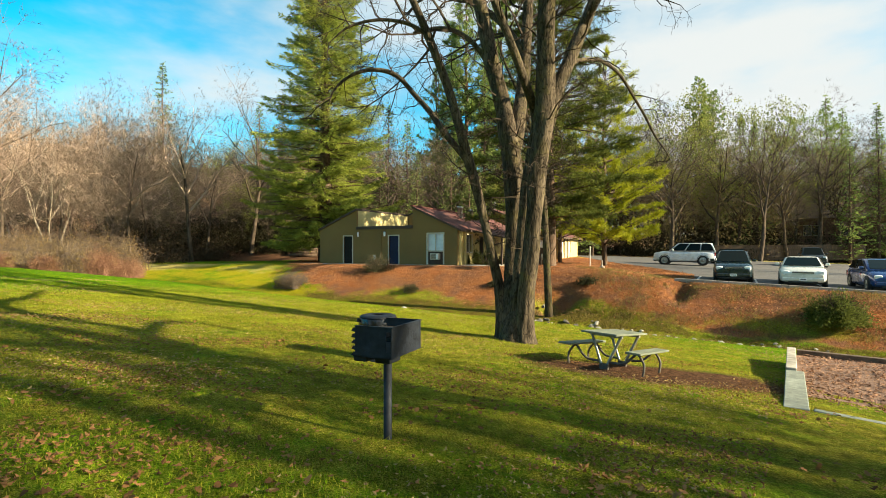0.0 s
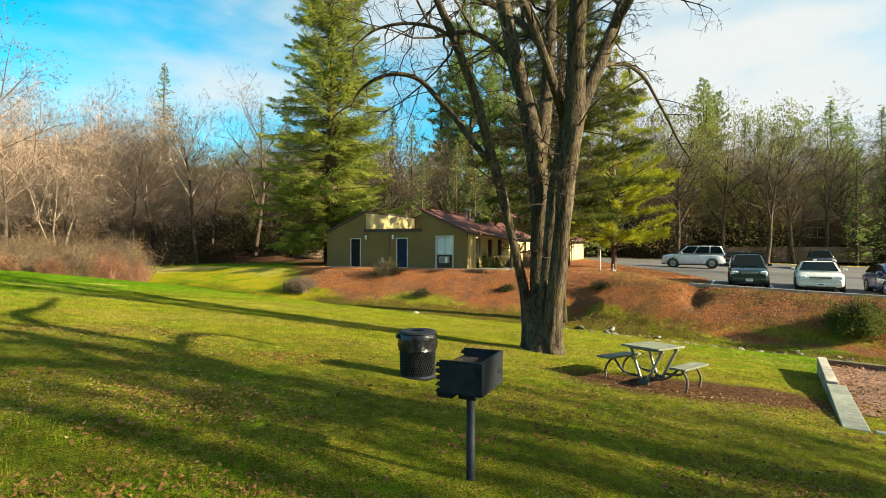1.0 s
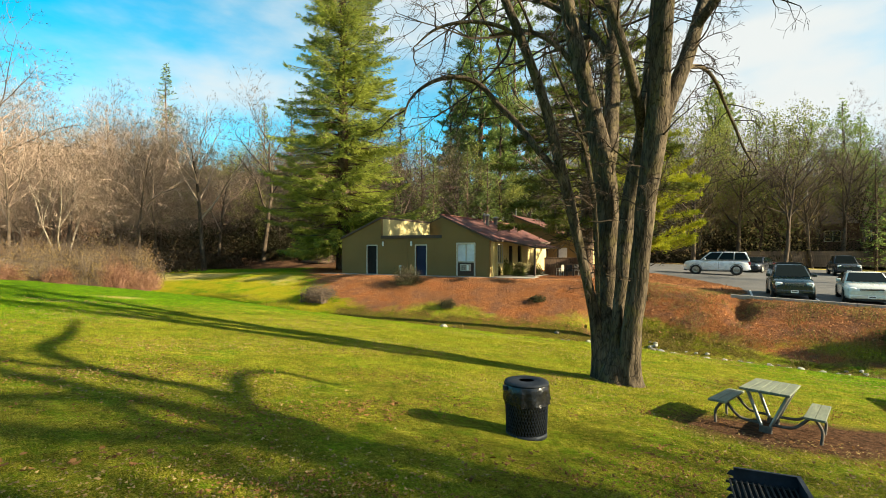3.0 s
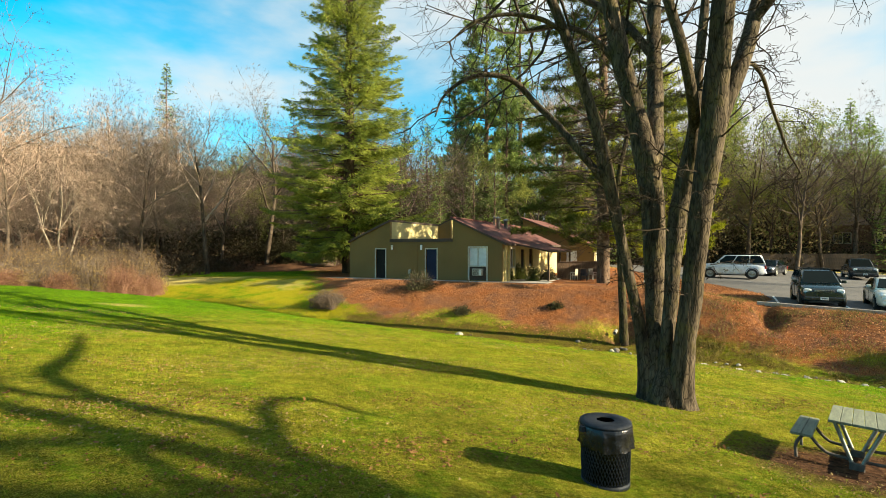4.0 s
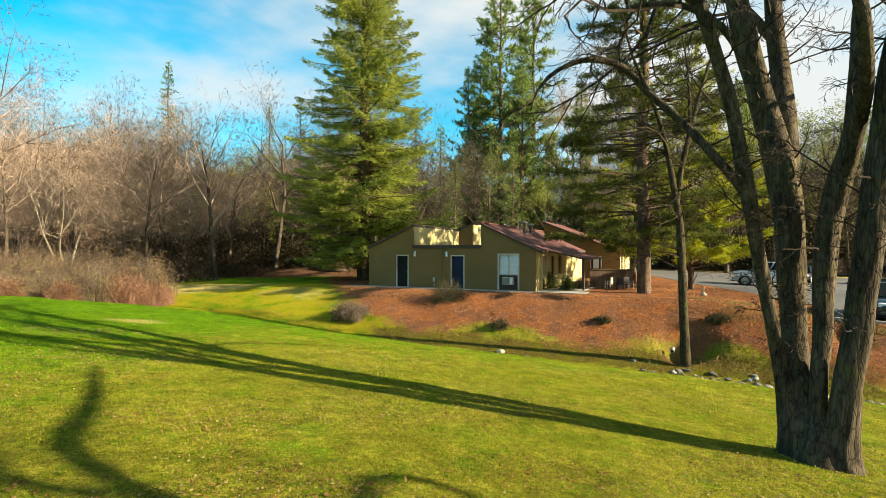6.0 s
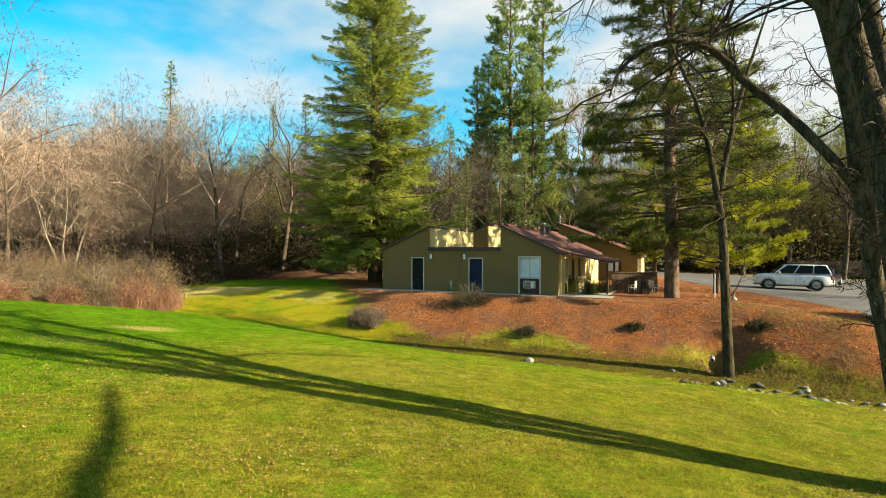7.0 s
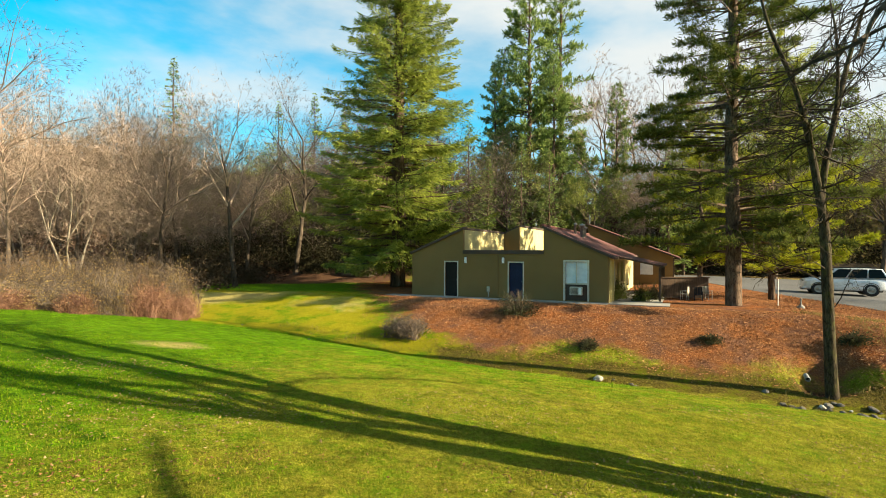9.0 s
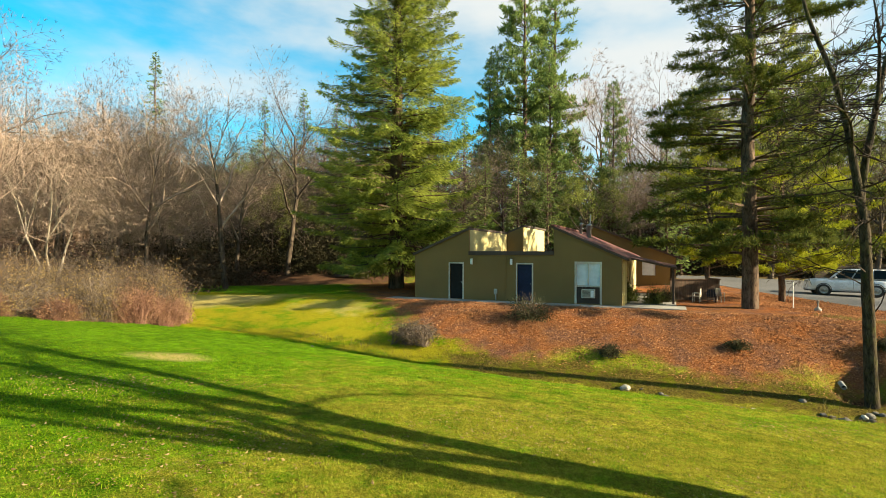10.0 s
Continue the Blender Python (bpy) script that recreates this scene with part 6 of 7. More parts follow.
            rim = part("rim", lathe([(0, 0.115), (wheel * 0.18, 0.12), (wheel * 0.2, 0.10), (wheel * 0.5, 0.095), (wheel * 0.6, 0.12), (wheel * 0.64, 0.115)], 18), M_STEEL, wh)
            part("wheel_arch", lathe([(wheel * 1.02, -0.02), (wheel * 1.12, -0.02), (wheel * 1.12, 0.100), (wheel * 1.02, 0.100)], 24), M_RUBBER, t).matrix_local = Matrix.Translation((x, s * (w - 0.09), wheel + 0.02)) @ Euler((radians(90 * -s), 0, 0)).to_matrix().to_4x4()
    grille = part("grille", boxes((f - 0.10, f - 0.015, -w * 0.44, w * 0.44, hood - 0.30, hood - 0.15), bevel=0.02), M_RUBBER, t)
    part("grille_bar", boxes(*[(f - 0.02, f, -w * 0.42, w * 0.42, z, z + 0.018) for z in (hood - 0.285, hood - 0.235, hood - 0.185)]), M_STEEL, grille)
    bump = part("bumper", boxes((f - 0.26, f + 0.05, -w * 0.86, w * 0.86, ground_gap + 0.10, ground_gap + 0.27), bevel=0.04), paint, t)
    part("number_plate", boxes((f + 0.05, f + 0.06, -0.15, 0.15, ground_gap + 0.13, ground_gap + 0.26)), M_WHITE, bump)
    part("plate_bar", boxes((f + 0.06, f + 0.063, -0.11, 0.11, ground_gap + 0.175, ground_gap + 0.215)), M_BLACKSTEEL, bump)
    part("lower_intake", boxes((f - 0.2, f + 0.02, -w * 0.6, w * 0.6, ground_gap + 0.02, ground_gap + 0.09)), M_RUBBER, bump)
    part("rear_bumper", boxes((r - 0.06, r + 0.25, -w * 0.86, w * 0.86, ground_gap + 0.10, ground_gap + 0.28), bevel=0.04), paint, t)
    part("underside", boxes((r + 0.3, f - 0.4, -w * 0.8, w * 0.8, ground_gap - 0.04, ground_gap + 0.1)), M_RUBBER, t)
    part("wiper", boxes((cf - 0.02, cf + 0.02, -w * 0.6, w * 0.5, belt + 0.055, belt + 0.07)), M_RUBBER, t)
    if rack:
        part("roof_rack", boxes((rb + 0.15, rf - 0.1, -wt * 0.86, -wt * 0.80, H + 0.03, H + 0.06), (rb + 0.15, rf - 0.1, wt * 0.80, wt * 0.86, H + 0.03, H + 0.06), *[(x, x + 0.05, -wt * 0.86, wt * 0.86, H - 0.01, H + 0.05) for x in (rb + 0.3, rf - 0.4)]), M_RUBBER, t)
    if pickup:
        part("bed_liner", boxes((r + 0.18, cb - 0.12, -w * 0.80, w * 0.80, belt + 0.02, belt + 0.05)), M_RUBBER, t)
    return t


def parked(x, y, heading):
    return pose(x, y, lot_height(x, y) + 0.005, 0, 0, heading)


face = math.degrees(math.atan2(-0.8668, -0.4987))
for args, (fx, fy), L in ((("crossover_car", M_DARKGREEN, "dark green crossover parked nose to the kerb", 4.4, 1.74, 1.64, 1.00, 0.93, (-2.10, 1.22), (-1.8, 0.35), 0.35, 0.20), (14.4, 25.1), 4.4),
                          (("sedan_car", M_CREAM, "cream-white sedan parked nose to the kerb", 5.2, 1.92, 1.42, 0.92, 0.88, (-1.75, 1.05), (-1.0, 0.25), 0.33, 0.18), (16.9, 23.75), 5.2),
                          (("hatchback_car", M_BLUE, "bright blue small car parked nose to the kerb", 4.4, 1.76, 1.46, 0.94, 0.86, (-1.8, 1.25), (-1.2, 0.2), 0.32, 0.18), (19.9, 22.15), 4.4)):
    nm, paint, lab, LL, ww, hh, belt, hood, cabin, roof, wheel, gap = args
    hd = face + {"crossover_car": 1, "sedan_car": -4, "hatchback_car": 4}[nm]
    dx, dy = math.cos(radians(hd)), math.sin(radians(hd))
    build_car(nm, parked(fx - dx * L / 2, fy - dy * L / 2, hd), paint, lab, LL, ww, hh, belt, hood, cabin, roof, wheel, gap, rack=nm == "crossover_car")
build_car("suv_car", parked(20.7, 43.4, 152), M_SILVER, "silver full-size off-road wagon standing across the lane", 4.75, 1.95, 1.88, 1.18, 1.16, (-2.36, 1.18), (-2.12, 0.48), 0.41, 0.30, rack=True)
build_car("pickup_truck", parked(34.6, 47.5, 240), M_CHARCOAL, "charcoal pickup truck parked at the far side", 5.4, 1.95, 1.80, 1.10, 1.08, (-0.9, 1.1), (-0.6, 0.5), 0.39, 0.3, True)
build_car("sedan_car", parked(27.6, 49.0, 222), M_INK, "near-black sedan parked behind the wagon", 4.6, 1.80, 1.42, 0.90, 0.86, (-1.75, 1.05), (-1.0, 0.25), 0.32, 0.18)


def shrub(seed, w, h, n, leaf, stems=0):
    """A low bush: many thin stems and a broken shell of small leaves."""
    rng = np.random.default_rng(seed)
    d = unit(rng.normal(0, 1, (n, 3)))
    d[:, 2] = np.abs(d[:, 2])
    lump = 1 + 0.35 * np.sin(d[:, 0] * 5 + seed) * np.sin(d[:, 1] * 6 + 2 * seed) + 0.15 * rng.standard_normal(n)
    P = d * np.array([w, w * 0.8, h]) * (rng.random((n, 1)) ** 0.35) * lump[:, None]
    P[:, 2] = np.maximum(P[:, 2], 0.0) * 1.0 - 0.05
    a = unit(d + rng.normal(0, 0.7, (n, 3)))
    s = unit(np.cross(a, rng.normal(0, 1, (n, 3))))
    ln = leaf * rng.uniform(0.6, 1.4, n)
    leaves = mesh_np("foliage", *kites(P, a, s, ln, ln * 0.45))
    m = stems or max(30, n // 25)
    q = unit(rng.normal(0, 1, (m, 3)))
    q[:, 2] = np.abs(q[:, 2]) + 0.25
    segs = []
    for v in q:
        e = v * np.array([w, w * 0.8, h]) * rng.uniform(0.7, 1.15)
        if stems:
            # a tangle: canes start anywhere at the foot and arch over
            a, b = rng.uniform(-0.8, 0.8, 3) * np.array([w, w * 0.8, 0]), rng.uniform(-0.5, 0.5, 3) * np.array([w, w * 0.8, 0.3 * h])
            mid = (a + e) * 0.5 + b + np.array([0, 0, 0.35 * h * rng.random()])
            segs += [((a[0], a[1], -0.15), tuple(mid), 0.011, 0.008), (tuple(mid), tuple(e), 0.008, 0.004)]
            continue
        mid = e * 0.5 + rng.normal(0, 0.06 * w, 3) + np.array([0, 0, 0.12 * h])
        segs += [((0.1 * v[0], 0.1 * v[1], -0.15), tuple(mid), 0.012, 0.008), (tuple(mid), tuple(e), 0.008, 0.004)]
    return mesh_np("stem", *rods(segs, 3)), leaves


def put_shrub(seed, x, y, w, h, n, leaf, mat, stem_mat, label, stems=0):
    plant("shrub", shrub(seed, w, h, n, leaf, stems), (stem_mat, mat), at_ground(x, y, 31 * seed), label, "shrub", parts_names=("stem", "foliage"))


put_shrub(1, 15.2, 19.6, 1.08, 0.98, 11000, 0.10, M_SHRUB, M_TWIG, "rounded dark green bush on the bank below the car park")
put_shrub(2, -1.8, 28.7, 0.52, 0.38, 1800, 0.07, M_LOWSHRUB, M_TWIG, "low dark shrub in leaf litter on the bank")
put_shrub(3, 2.9, 28.0, 0.48, 0.30, 1300, 0.07, M_LOWSHRUB, M_TWIG, "low dry shrub in leaf litter on the bank")
put_shrub(4, -4.2, 32.3, 1.25, 0.95, 2600, 0.08, M_LOWSHRUB, M_GREY_TWIG, "sprawling twiggy shrub in front of the house")
put_shrub(5, -9.5, 31.8, 1.15, 0.75, 700, 0.07, M_BRAMBLE, M_GREY_TWIG, "reddish-grey heap of twiggy brush by the creek", 420)
put_shrub(6, 7.6, 26.6, 0.52, 0.42, 1700, 0.07, M_LOWSHRUB, M_TWIG, "dark green shrub above the culvert")
put_shrub(7, 2.4, 37.0, 0.6, 1.0, 2200, 0.09, M_SHRUB, M_TWIG, "dark green shrub beside the porch")
put_shrub(8, 4.9, 38.0, 0.45, 0.8, 500, 0.06, M_BRAMBLE, M_GREY_TWIG, "bare reddish shrub beside the porch")
put_shrub(10, 3.1, 35.4, 0.5, 0.9, 1900, 0.08, M_SHRUB, M_TWIG, "dark green shrub beside the porch")
put_shrub(11, 4.3, 36.6, 0.55, 0.8, 1700, 0.08, M_LOWSHRUB, M_TWIG, "dark green shrub beside the porch")
put_shrub(9, 1.7, 36.0, 0.35, 0.7, 900, 0.08, M_SHRUB, M_TWIG, "small green shrub beside the porch")
rb = random.Random(17)
for k, (x, y, w, h, olive) in enumerate(((-21.8, 34.9, 1.2, 1.2, 0), (-22.7, 33.6, 1.3, 1.55, 0), (-24.2, 32.9, 1.6, 1.75, 1), (-24.9, 31.7, 1.1, 0.8, 0), (-26.3, 32.3, 1.7, 1.35, 1), (-27.6, 31.2, 1.2, 0.75, 0), (-29.0, 32.0, 1.8, 1.2, 1),
                                            (-31.2, 31.6, 1.5, 0.9, 0), (-33.0, 32.4, 1.9, 1.4, 1), (-23.4, 36.2, 2.0, 2.6, 1), (-25.6, 35.2, 2.2, 2.9, 1), (-28.1, 34.8, 2.0, 2.3, 1))):
    leaf_mat, cane, label = (M_OLIVEBRAMBLE, M_GREY_TWIG, "olive-leaved bramble mound at the edge of the lawn") if olive else (M_REDBRAMBLE, M_REDCANE, "reddish bramble canes sprawling onto the lawn")
    put_shrub(60 + k, x, y, w, h, int(2600 * w), 0.075, leaf_mat, cane, label, 340)
for k in range(11):
    x, y = -24.6 - 1.9 * k + rb.uniform(-0.6, 0.6), 37.0 + 0.1 * k + rb.uniform(-0.7, 1.2)
    put_shrub(40 + k, x, y, rb.uniform(1.9, 2.6), rb.uniform(2.1, 3.0), 6800, 0.085, M_BRAMBLE, M_GREY_TWIG, "tangled brown bramble thicket at the edge of the lawn", 320)


def build_undergrowth(name, seed, clumps, x0, x1, line, deep, h0, h1, mat, label, glade=False):
    """A belt of tangled understorey: leafy clumps of uneven height."""
    rng = np.random.default_rng(seed)
    B, A, S, W = [], [], [], []
    for _ in range(clumps):
        x = rng.uniform(x0, x1)
        y = line(x) + deep * rng.random() ** 1.3
        if glade and abs(x + 0.48 * y) < 4.5 and y > 66:
            continue
        r, h = rng.uniform(0.9, 2.2), rng.uniform(h0, h1)
        n = int(85 * r)
        d = unit(rng.normal(0, 1, (n, 3)))
        d[:, 2] = np.abs(d[:, 2])
        p = d * np.array([r, r, h]) * (rng.random((n, 1)) ** 0.4) * rng.uniform(0.7, 1.2, (n, 1)) + np.array([x, y, gz(x, y) - 0.1])
        B.append(p)
        A.append(unit(d + rng.normal(0, 0.8, (n, 3))))
        W.append(rng.uniform(0.14, 0.36, n))
    B, A, W = np.concatenate(B), np.concatenate(A), np.concatenate(W)
    S = unit(np.cross(A, rng.normal(0, 1, A.shape)))
    tagged(part(name, mesh_np(name, *kites(B, A, S, W, W * 0.5)), mat), label, "undergrowth", kind="stuff")


# M_UNDER belts carry the wood's shade in their leaf colour
build_undergrowth("undergrowth", 61, 400, -36, 2, lambda x: 57.5 + 0.12 * abs(x + 14), 12, 1.3, 5.0, M_UNDER, "evergreen undergrowth at the foot of the wood, coloured as in deep shade")
build_undergrowth("undergrowth", 62, 300, 14, 66, lambda x: 64.0 - 0.12 * (x - 14), 10, 1.6, 5.5, M_UNDER, "evergreen undergrowth beyond the car park, coloured as in deep shade")
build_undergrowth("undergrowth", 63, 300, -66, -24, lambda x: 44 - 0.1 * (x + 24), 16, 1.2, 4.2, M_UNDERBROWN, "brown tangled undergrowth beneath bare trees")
build_undergrowth("undergrowth", 64, 330, -66, -8, lambda x: 68, 30, 1.4, 4.6, M_UNDER, "scrub on the wooded hillside, coloured as in deep shade", True)
build_undergrowth("undergrowth", 65, 140, -3, 17, lambda x: 60, 9, 1.4, 5.0, M_UNDER, "evergreen undergrowth behind the houses, coloured as in deep shade")


def build_far_woods(seed, count, x0, x1, y0, y1, h0, h1, label, glade=False, n=170, grain=1.0, mat=None):
    """Woods in the distance: many tall uneven clumps of twig and leaf."""
    rng = np.random.default_rng(seed)
    B, A, W = [], [], []
    for _ in range(count):
        x, y = rng.uniform(x0, x1), rng.uniform(y0, y1)
        if glade and abs(x + 0.48 * y) < 5.0:
            continue
        r, h = rng.uniform(2.2, 4.5), rng.uniform(h0, h1)
        d = unit(rng.normal(0, 1, (n, 3)))
        p = d * np.array([r, r, h * 0.5]) * (rng.random((n, 1)) ** 0.45) * rng.uniform(0.75, 1.15, (n, 1)) + np.array([x, y, gz(x, y) + h * 0.5])
        B.append(p)
        A.append(unit(d * np.array([1, 1, 0.4]) + rng.normal(0, 0.6, (n, 3)) + np.array([0, 0, 0.7])))
        W.append(rng.uniform(0.5, 1.1, n) * grain)
    B, A, W = np.concatenate(B), np.concatenate(A), np.concatenate(W)
    S = unit(np.cross(A, rng.normal(0, 1, A.shape)))
    tagged(part("far_woods", mesh_np("far_woods", *kites(B, A, S, W, W * 0.28)), mat or M_FARWOOD), label, "woods", kind="stuff")


def build_twig_haze(seed, count, x0, x1, y0, y1, h0, h1, each, mat, label):
    """The finest twigs of the bare crowns: slivers that rise and spread through rounded clumps."""
    rng = np.random.default_rng(seed)
    V = []
    for _ in range(count):
        x, y = rng.uniform(x0, x1), rng.uniform(y0, y1)
        h = rng.uniform(h0, h1)
        r = rng.uniform(1.8, 3.6)
        d = unit(rng.normal(0, 1, (each, 3)))
        lump = 1 + 0.3 * np.sin(4 * d[:, 0] + x) * np.sin(5 * d[:, 1] + y)
        p = d * np.array([r, r, h * 0.34]) * (rng.random((each, 1)) ** 0.42) * lump[:, None] + np.array([x, y, gz(x, y) + h * 0.64])
        a = unit(d * np.array([0.8, 0.8, 0.3]) + np.array([0, 0, 0.45]) + rng.normal(0, 0.45, (each, 3)))
        s = unit(np.cross(a, rng.normal(0, 1, (each, 3)))) * 0.0085
        V.append(np.stack([p - s, p + s, p + a * rng.uniform(0.3, 0.9, (each, 1))], 1).reshape(-1, 3))
    V = np.concatenate(V)
    tagged(part("twig_haze", mesh_np("twig_haze", V, np.arange(len(V)).reshape(-1, 3)), mat), label, "twigs", kind="stuff")


build_twig_haze(81, 135, -66, -27, 44, 62, 8, 17.5, 1500, M_PALE_TWIG, "haze of fine pinkish-brown twigs in the bare wood")
build_twig_haze(82, 85, -32, 2, 57, 80, 9, 17.5, 1100, M_GREY_TWIG, "haze of fine grey-brown twigs in the bare wood")
build_twig_haze(83, 75, 12, 62, 60, 74, 11, 18, 1500, M_PALE_TWIG, "haze of fine grey-brown twigs beyond the car park")
build_far_woods(71, 150, 10, 85, 84, 108, 9, 16, "brown haze of distant winter woods beyond the car park")
build_far_woods(73, 90, 16, 88, 78, 88, 8, 13.5, "brown haze of winter woods behind the apartment building")
build_far_woods(74, 70, 46, 96, 92, 112, 15, 24, "brown haze of distant winter woods on rising ground")
build_far_woods(72, 130, -95, 8, 100, 130, 7, 13, "brown haze of distant winter woods on the hill")
build_far_woods(75, 110, -70, -8, 78, 98, 7, 13, "dusky winter woods on the hillside", True)
build_far_woods(76, 60, -10, 26, 80, 96, 12, 19, "dusky winter woods behind the houses")
build_far_woods(78, 34, 22, 60, 60, 70, 11, 17, "brown-olive crowns of winter trees beyond the car park", False, 620, 0.42, M_OLIVE_BROWN)
build_far_woods(79, 26, -30, -10, 60, 74, 8, 13, "dusky brown crowns of winter trees at the foot of the hill", True, 520, 0.42)
# added out of view: holds low sky light off walls and trunks
build_far_woods(77, 150, -75, 12, -48, -24, 12, 20, "unseen woods added behind the viewpoint to block low sky light")


def build_culvert():
    t = thing("culvert_pipe", pose(5.15, 25.75, -0.64, 97, 0, -28) @ Matrix.Scale(0.48, 4), "pale plastic drain pipe emerging from the bank", "pipe")
    prof = []
    for k in range(16):
        prof += [(0.155, -0.5 + 0.06 * k), (0.17, -0.48 + 0.06 * k), (0.17, -0.46 + 0.06 * k), (0.155, -0.44 + 0.06 * k)]
    part("pipe_wall", lathe(prof + [(0.135, 0.46), (0.135, -0.4)], 24), M_PLASTIC, t)
    # a flat black disc stands for the shade deep in the bore
    part("bore_shade_disc", lathe([(0, 0.1), (0.134, 0.1)], 24), M_PIPE_SHADE, t, "black disc for the shade inside the pipe")


build_culvert()


def build_rocks():
    rng = random.Random(23)
    forms = []
    for k in range(5):
        bm = bmesh.new()
        bmesh.ops.create_icosphere(bm, subdivisions=2, radius=1.0)
        for v in bm.verts:
            v.co *= 1 + 0.38 * noise.noise(v.co * 1.1 + Vector((k * 7, 0, 0)))
            v.co.z *= 0.62
        me = bpy.data.meshes.new("creek_rock")
        bm.to_mesh(me)
        bm.free()
        forms.append(me)
    skins = {}

    def rock(x, y, s, mat):
        form = rng.choice(forms)
        if (form.name, mat.name) not in skins:
            me = form.copy()
            me.materials.append(mat)
            skins[form.name, mat.name] = me
        ob = new("creek_rock", skins[form.name, mat.name])
        ob.matrix_world = pose(x, y, gz(x, y) + s * 0.12, rng.uniform(-20, 20), rng.uniform(-20, 20), rng.uniform(0, 360)) @ Matrix.Diagonal((s, s * rng.uniform(0.7, 1.2), s, 1))
        tagged(ob, "pale weathered stone in the creek bed" if mat is M_PALEROCK else "grey-brown weathered stone in the creek bed", "rock", "creek stones")

    for k in range(150):
        x = rng.uniform(-19, 14) if k % 3 else rng.uniform(3.2, 7.2)
        cluster = k % 3 == 0
        y = float(creek_line(x)) + rng.gauss(-0.1, 0.45 if cluster else 0.28)
        s = rng.uniform(0.05, 0.15) if cluster else rng.uniform(0.04, 0.10)
        rock(x, y, s, M_PALEROCK if k % 4 == 1 else M_ROCK)
    rock(-9.4, 28.95, 0.24, M_ROCK)
    rock(-2.05, 26.6, 0.22, M_PALEROCK)
    for k in range(14):
        x = 6.6 + 0.42 * k + rng.uniform(-0.15, 0.15)
        rock(x, float(creek_line(x)) - 0.55 + rng.uniform(-0.15, 0.15), rng.uniform(0.07, 0.14), M_PALEROCK)


build_rocks()


def build_enclosure():
    t = thing("fence_enclosure", pose(5.3, 38.0, 1.1, 0, 0, -6), "low brown board enclosure beside the porch", "fence")
    for k in range(18):
        part("board", boxes((0.155 * k, 0.155 * k + 0.15, 0, 0.03, 0, 1.2)), M_FENCE, t)
    for k in range(8):
        part("board", boxes((2.79, 2.82, 0.155 * k + 0.03, 0.155 * k + 0.18, 0, 1.2)), M_FENCE, t)
    part("cap_rail", boxes((-0.03, 2.86, -0.04, 0.07, 1.2, 1.26), (2.76, 2.86, 0.07, 1.3, 1.2, 1.26)), M_FENCE, t)


build_enclosure()


def build_log_pile():
    x, y = -15.8, 56.6
    t = thing("log_pile", pose(x, y, gz(x, y), 0, 0, -14), "stack of cut logs beside the wood", "log pile")
    for row in range(3):
        for k in range(5 - row):
            log = part("log", lathe([(0, -1.5), (0.17, -1.5), (0.185, 0.0), (0.16, 1.5), (0, 1.5)], 12), M_PINE_BARK, t)
            log.matrix_local = pose(0, 0.36 * k + 0.18 * row, 0.17 + 0.31 * row, 0, 90, 0)


build_log_pile()


def build_far_fence():
    rng = random.Random(2)
    t = thing("board_fence", pose(33, 61.5, lot_height(33, 58), 0, 0, -12), "brown board fence beyond the car park", "fence")
    me = None
    for k in range(64):
        if me is None:
            ob = part("board", boxes((0, 0.24, 0, 0.03, 0, 1.8)), M_DARKTIMBER, t)
            me = ob.data
        else:
            ob = part("board", me, M_FENCE, t)
        ob.location = (0.25 * k, 0, 0)
    part("rail", boxes((0, 16, 0.03, 0.08, 0.4, 0.5), (0, 16, 0.03, 0.08, 1.4, 1.5)), M_FENCE, t)


build_far_fence()


def build_patio_chair(x, y, rz, mat, label):
    t = thing("garden_chair", pose(x, y, gz(x, y) + 0.01, 0, 0, rz) @ Matrix.Scale(0.8, 4), label, "chair", "garden chairs")
    part("seat", boxes(*[(-0.24, 0.24, -0.24 + 0.085 * k, -0.17 + 0.085 * k, 0.40, 0.425) for k in range(6)]), mat, t)
    part("backrest", boxes(*[(-0.24 + 0.10 * k, -0.16 + 0.10 * k, 0.24, 0.265, 0.43, 0.95) for k in range(5)]), mat, t)
    for a in (-1, 1):
        part("arm", boxes((a * 0.27 - 0.03, a * 0.27 + 0.03, -0.22, 0.26, 0.62, 0.65)), mat, t)
        for b in (-0.2, 0.22):
            part("leg", boxes((a * 0.25 - 0.02, a * 0.25 + 0.02, b - 0.02, b + 0.02, 0, 0.62)), mat, t)


build_patio_chair(6.1, 36.6, 230, M_FRAME, "cream slatted garden chair in leaf litter")
build_patio_chair(6.7, 36.2, 150, M_BLACKSTEEL, "dark metal garden chair in leaf litter")
build_patio_chair(7.4, 36.6, 120, M_TIMBER, "pale wooden garden chair near the pine")


def build_post_and_urn():
    x, y = 10.0, 34.4
    t = thing("marker_post", pose(x, y, gz(x, y)), "slender white marker post beside the car park", "post")
    part("post", boxes((-0.022, 0.022, -0.022, 0.022, -0.2, 1.35), bevel=0.008), M_WHITE, t)
    part("cap", boxes((-0.03, 0.03, -0.03, 0.03, 1.35, 1.40), bevel=0.008), M_WHITE, t)
    x, y = 10.5, 33.4
    u = thing("stone_ornament", pose(x, y, gz(x, y)) @ Matrix.Scale(0.5, 4), "pale stone bird bath pedestal by the lot", "ornament")
    part("base", lathe([(0, 0), (0.30, 0), (0.34, 0.12), (0.30, 0.25), (0.16, 0.34), (0.10, 0.42)], 16), M_CONCRETE, u)
    part("stem", lathe([(0.09, 0.42), (0.07, 0.7), (0.10, 0.95), (0.16, 1.0), (0, 1.04)], 14), M_CONCRETE, u)


build_post_and_urn()

# ---- ground clutter ----


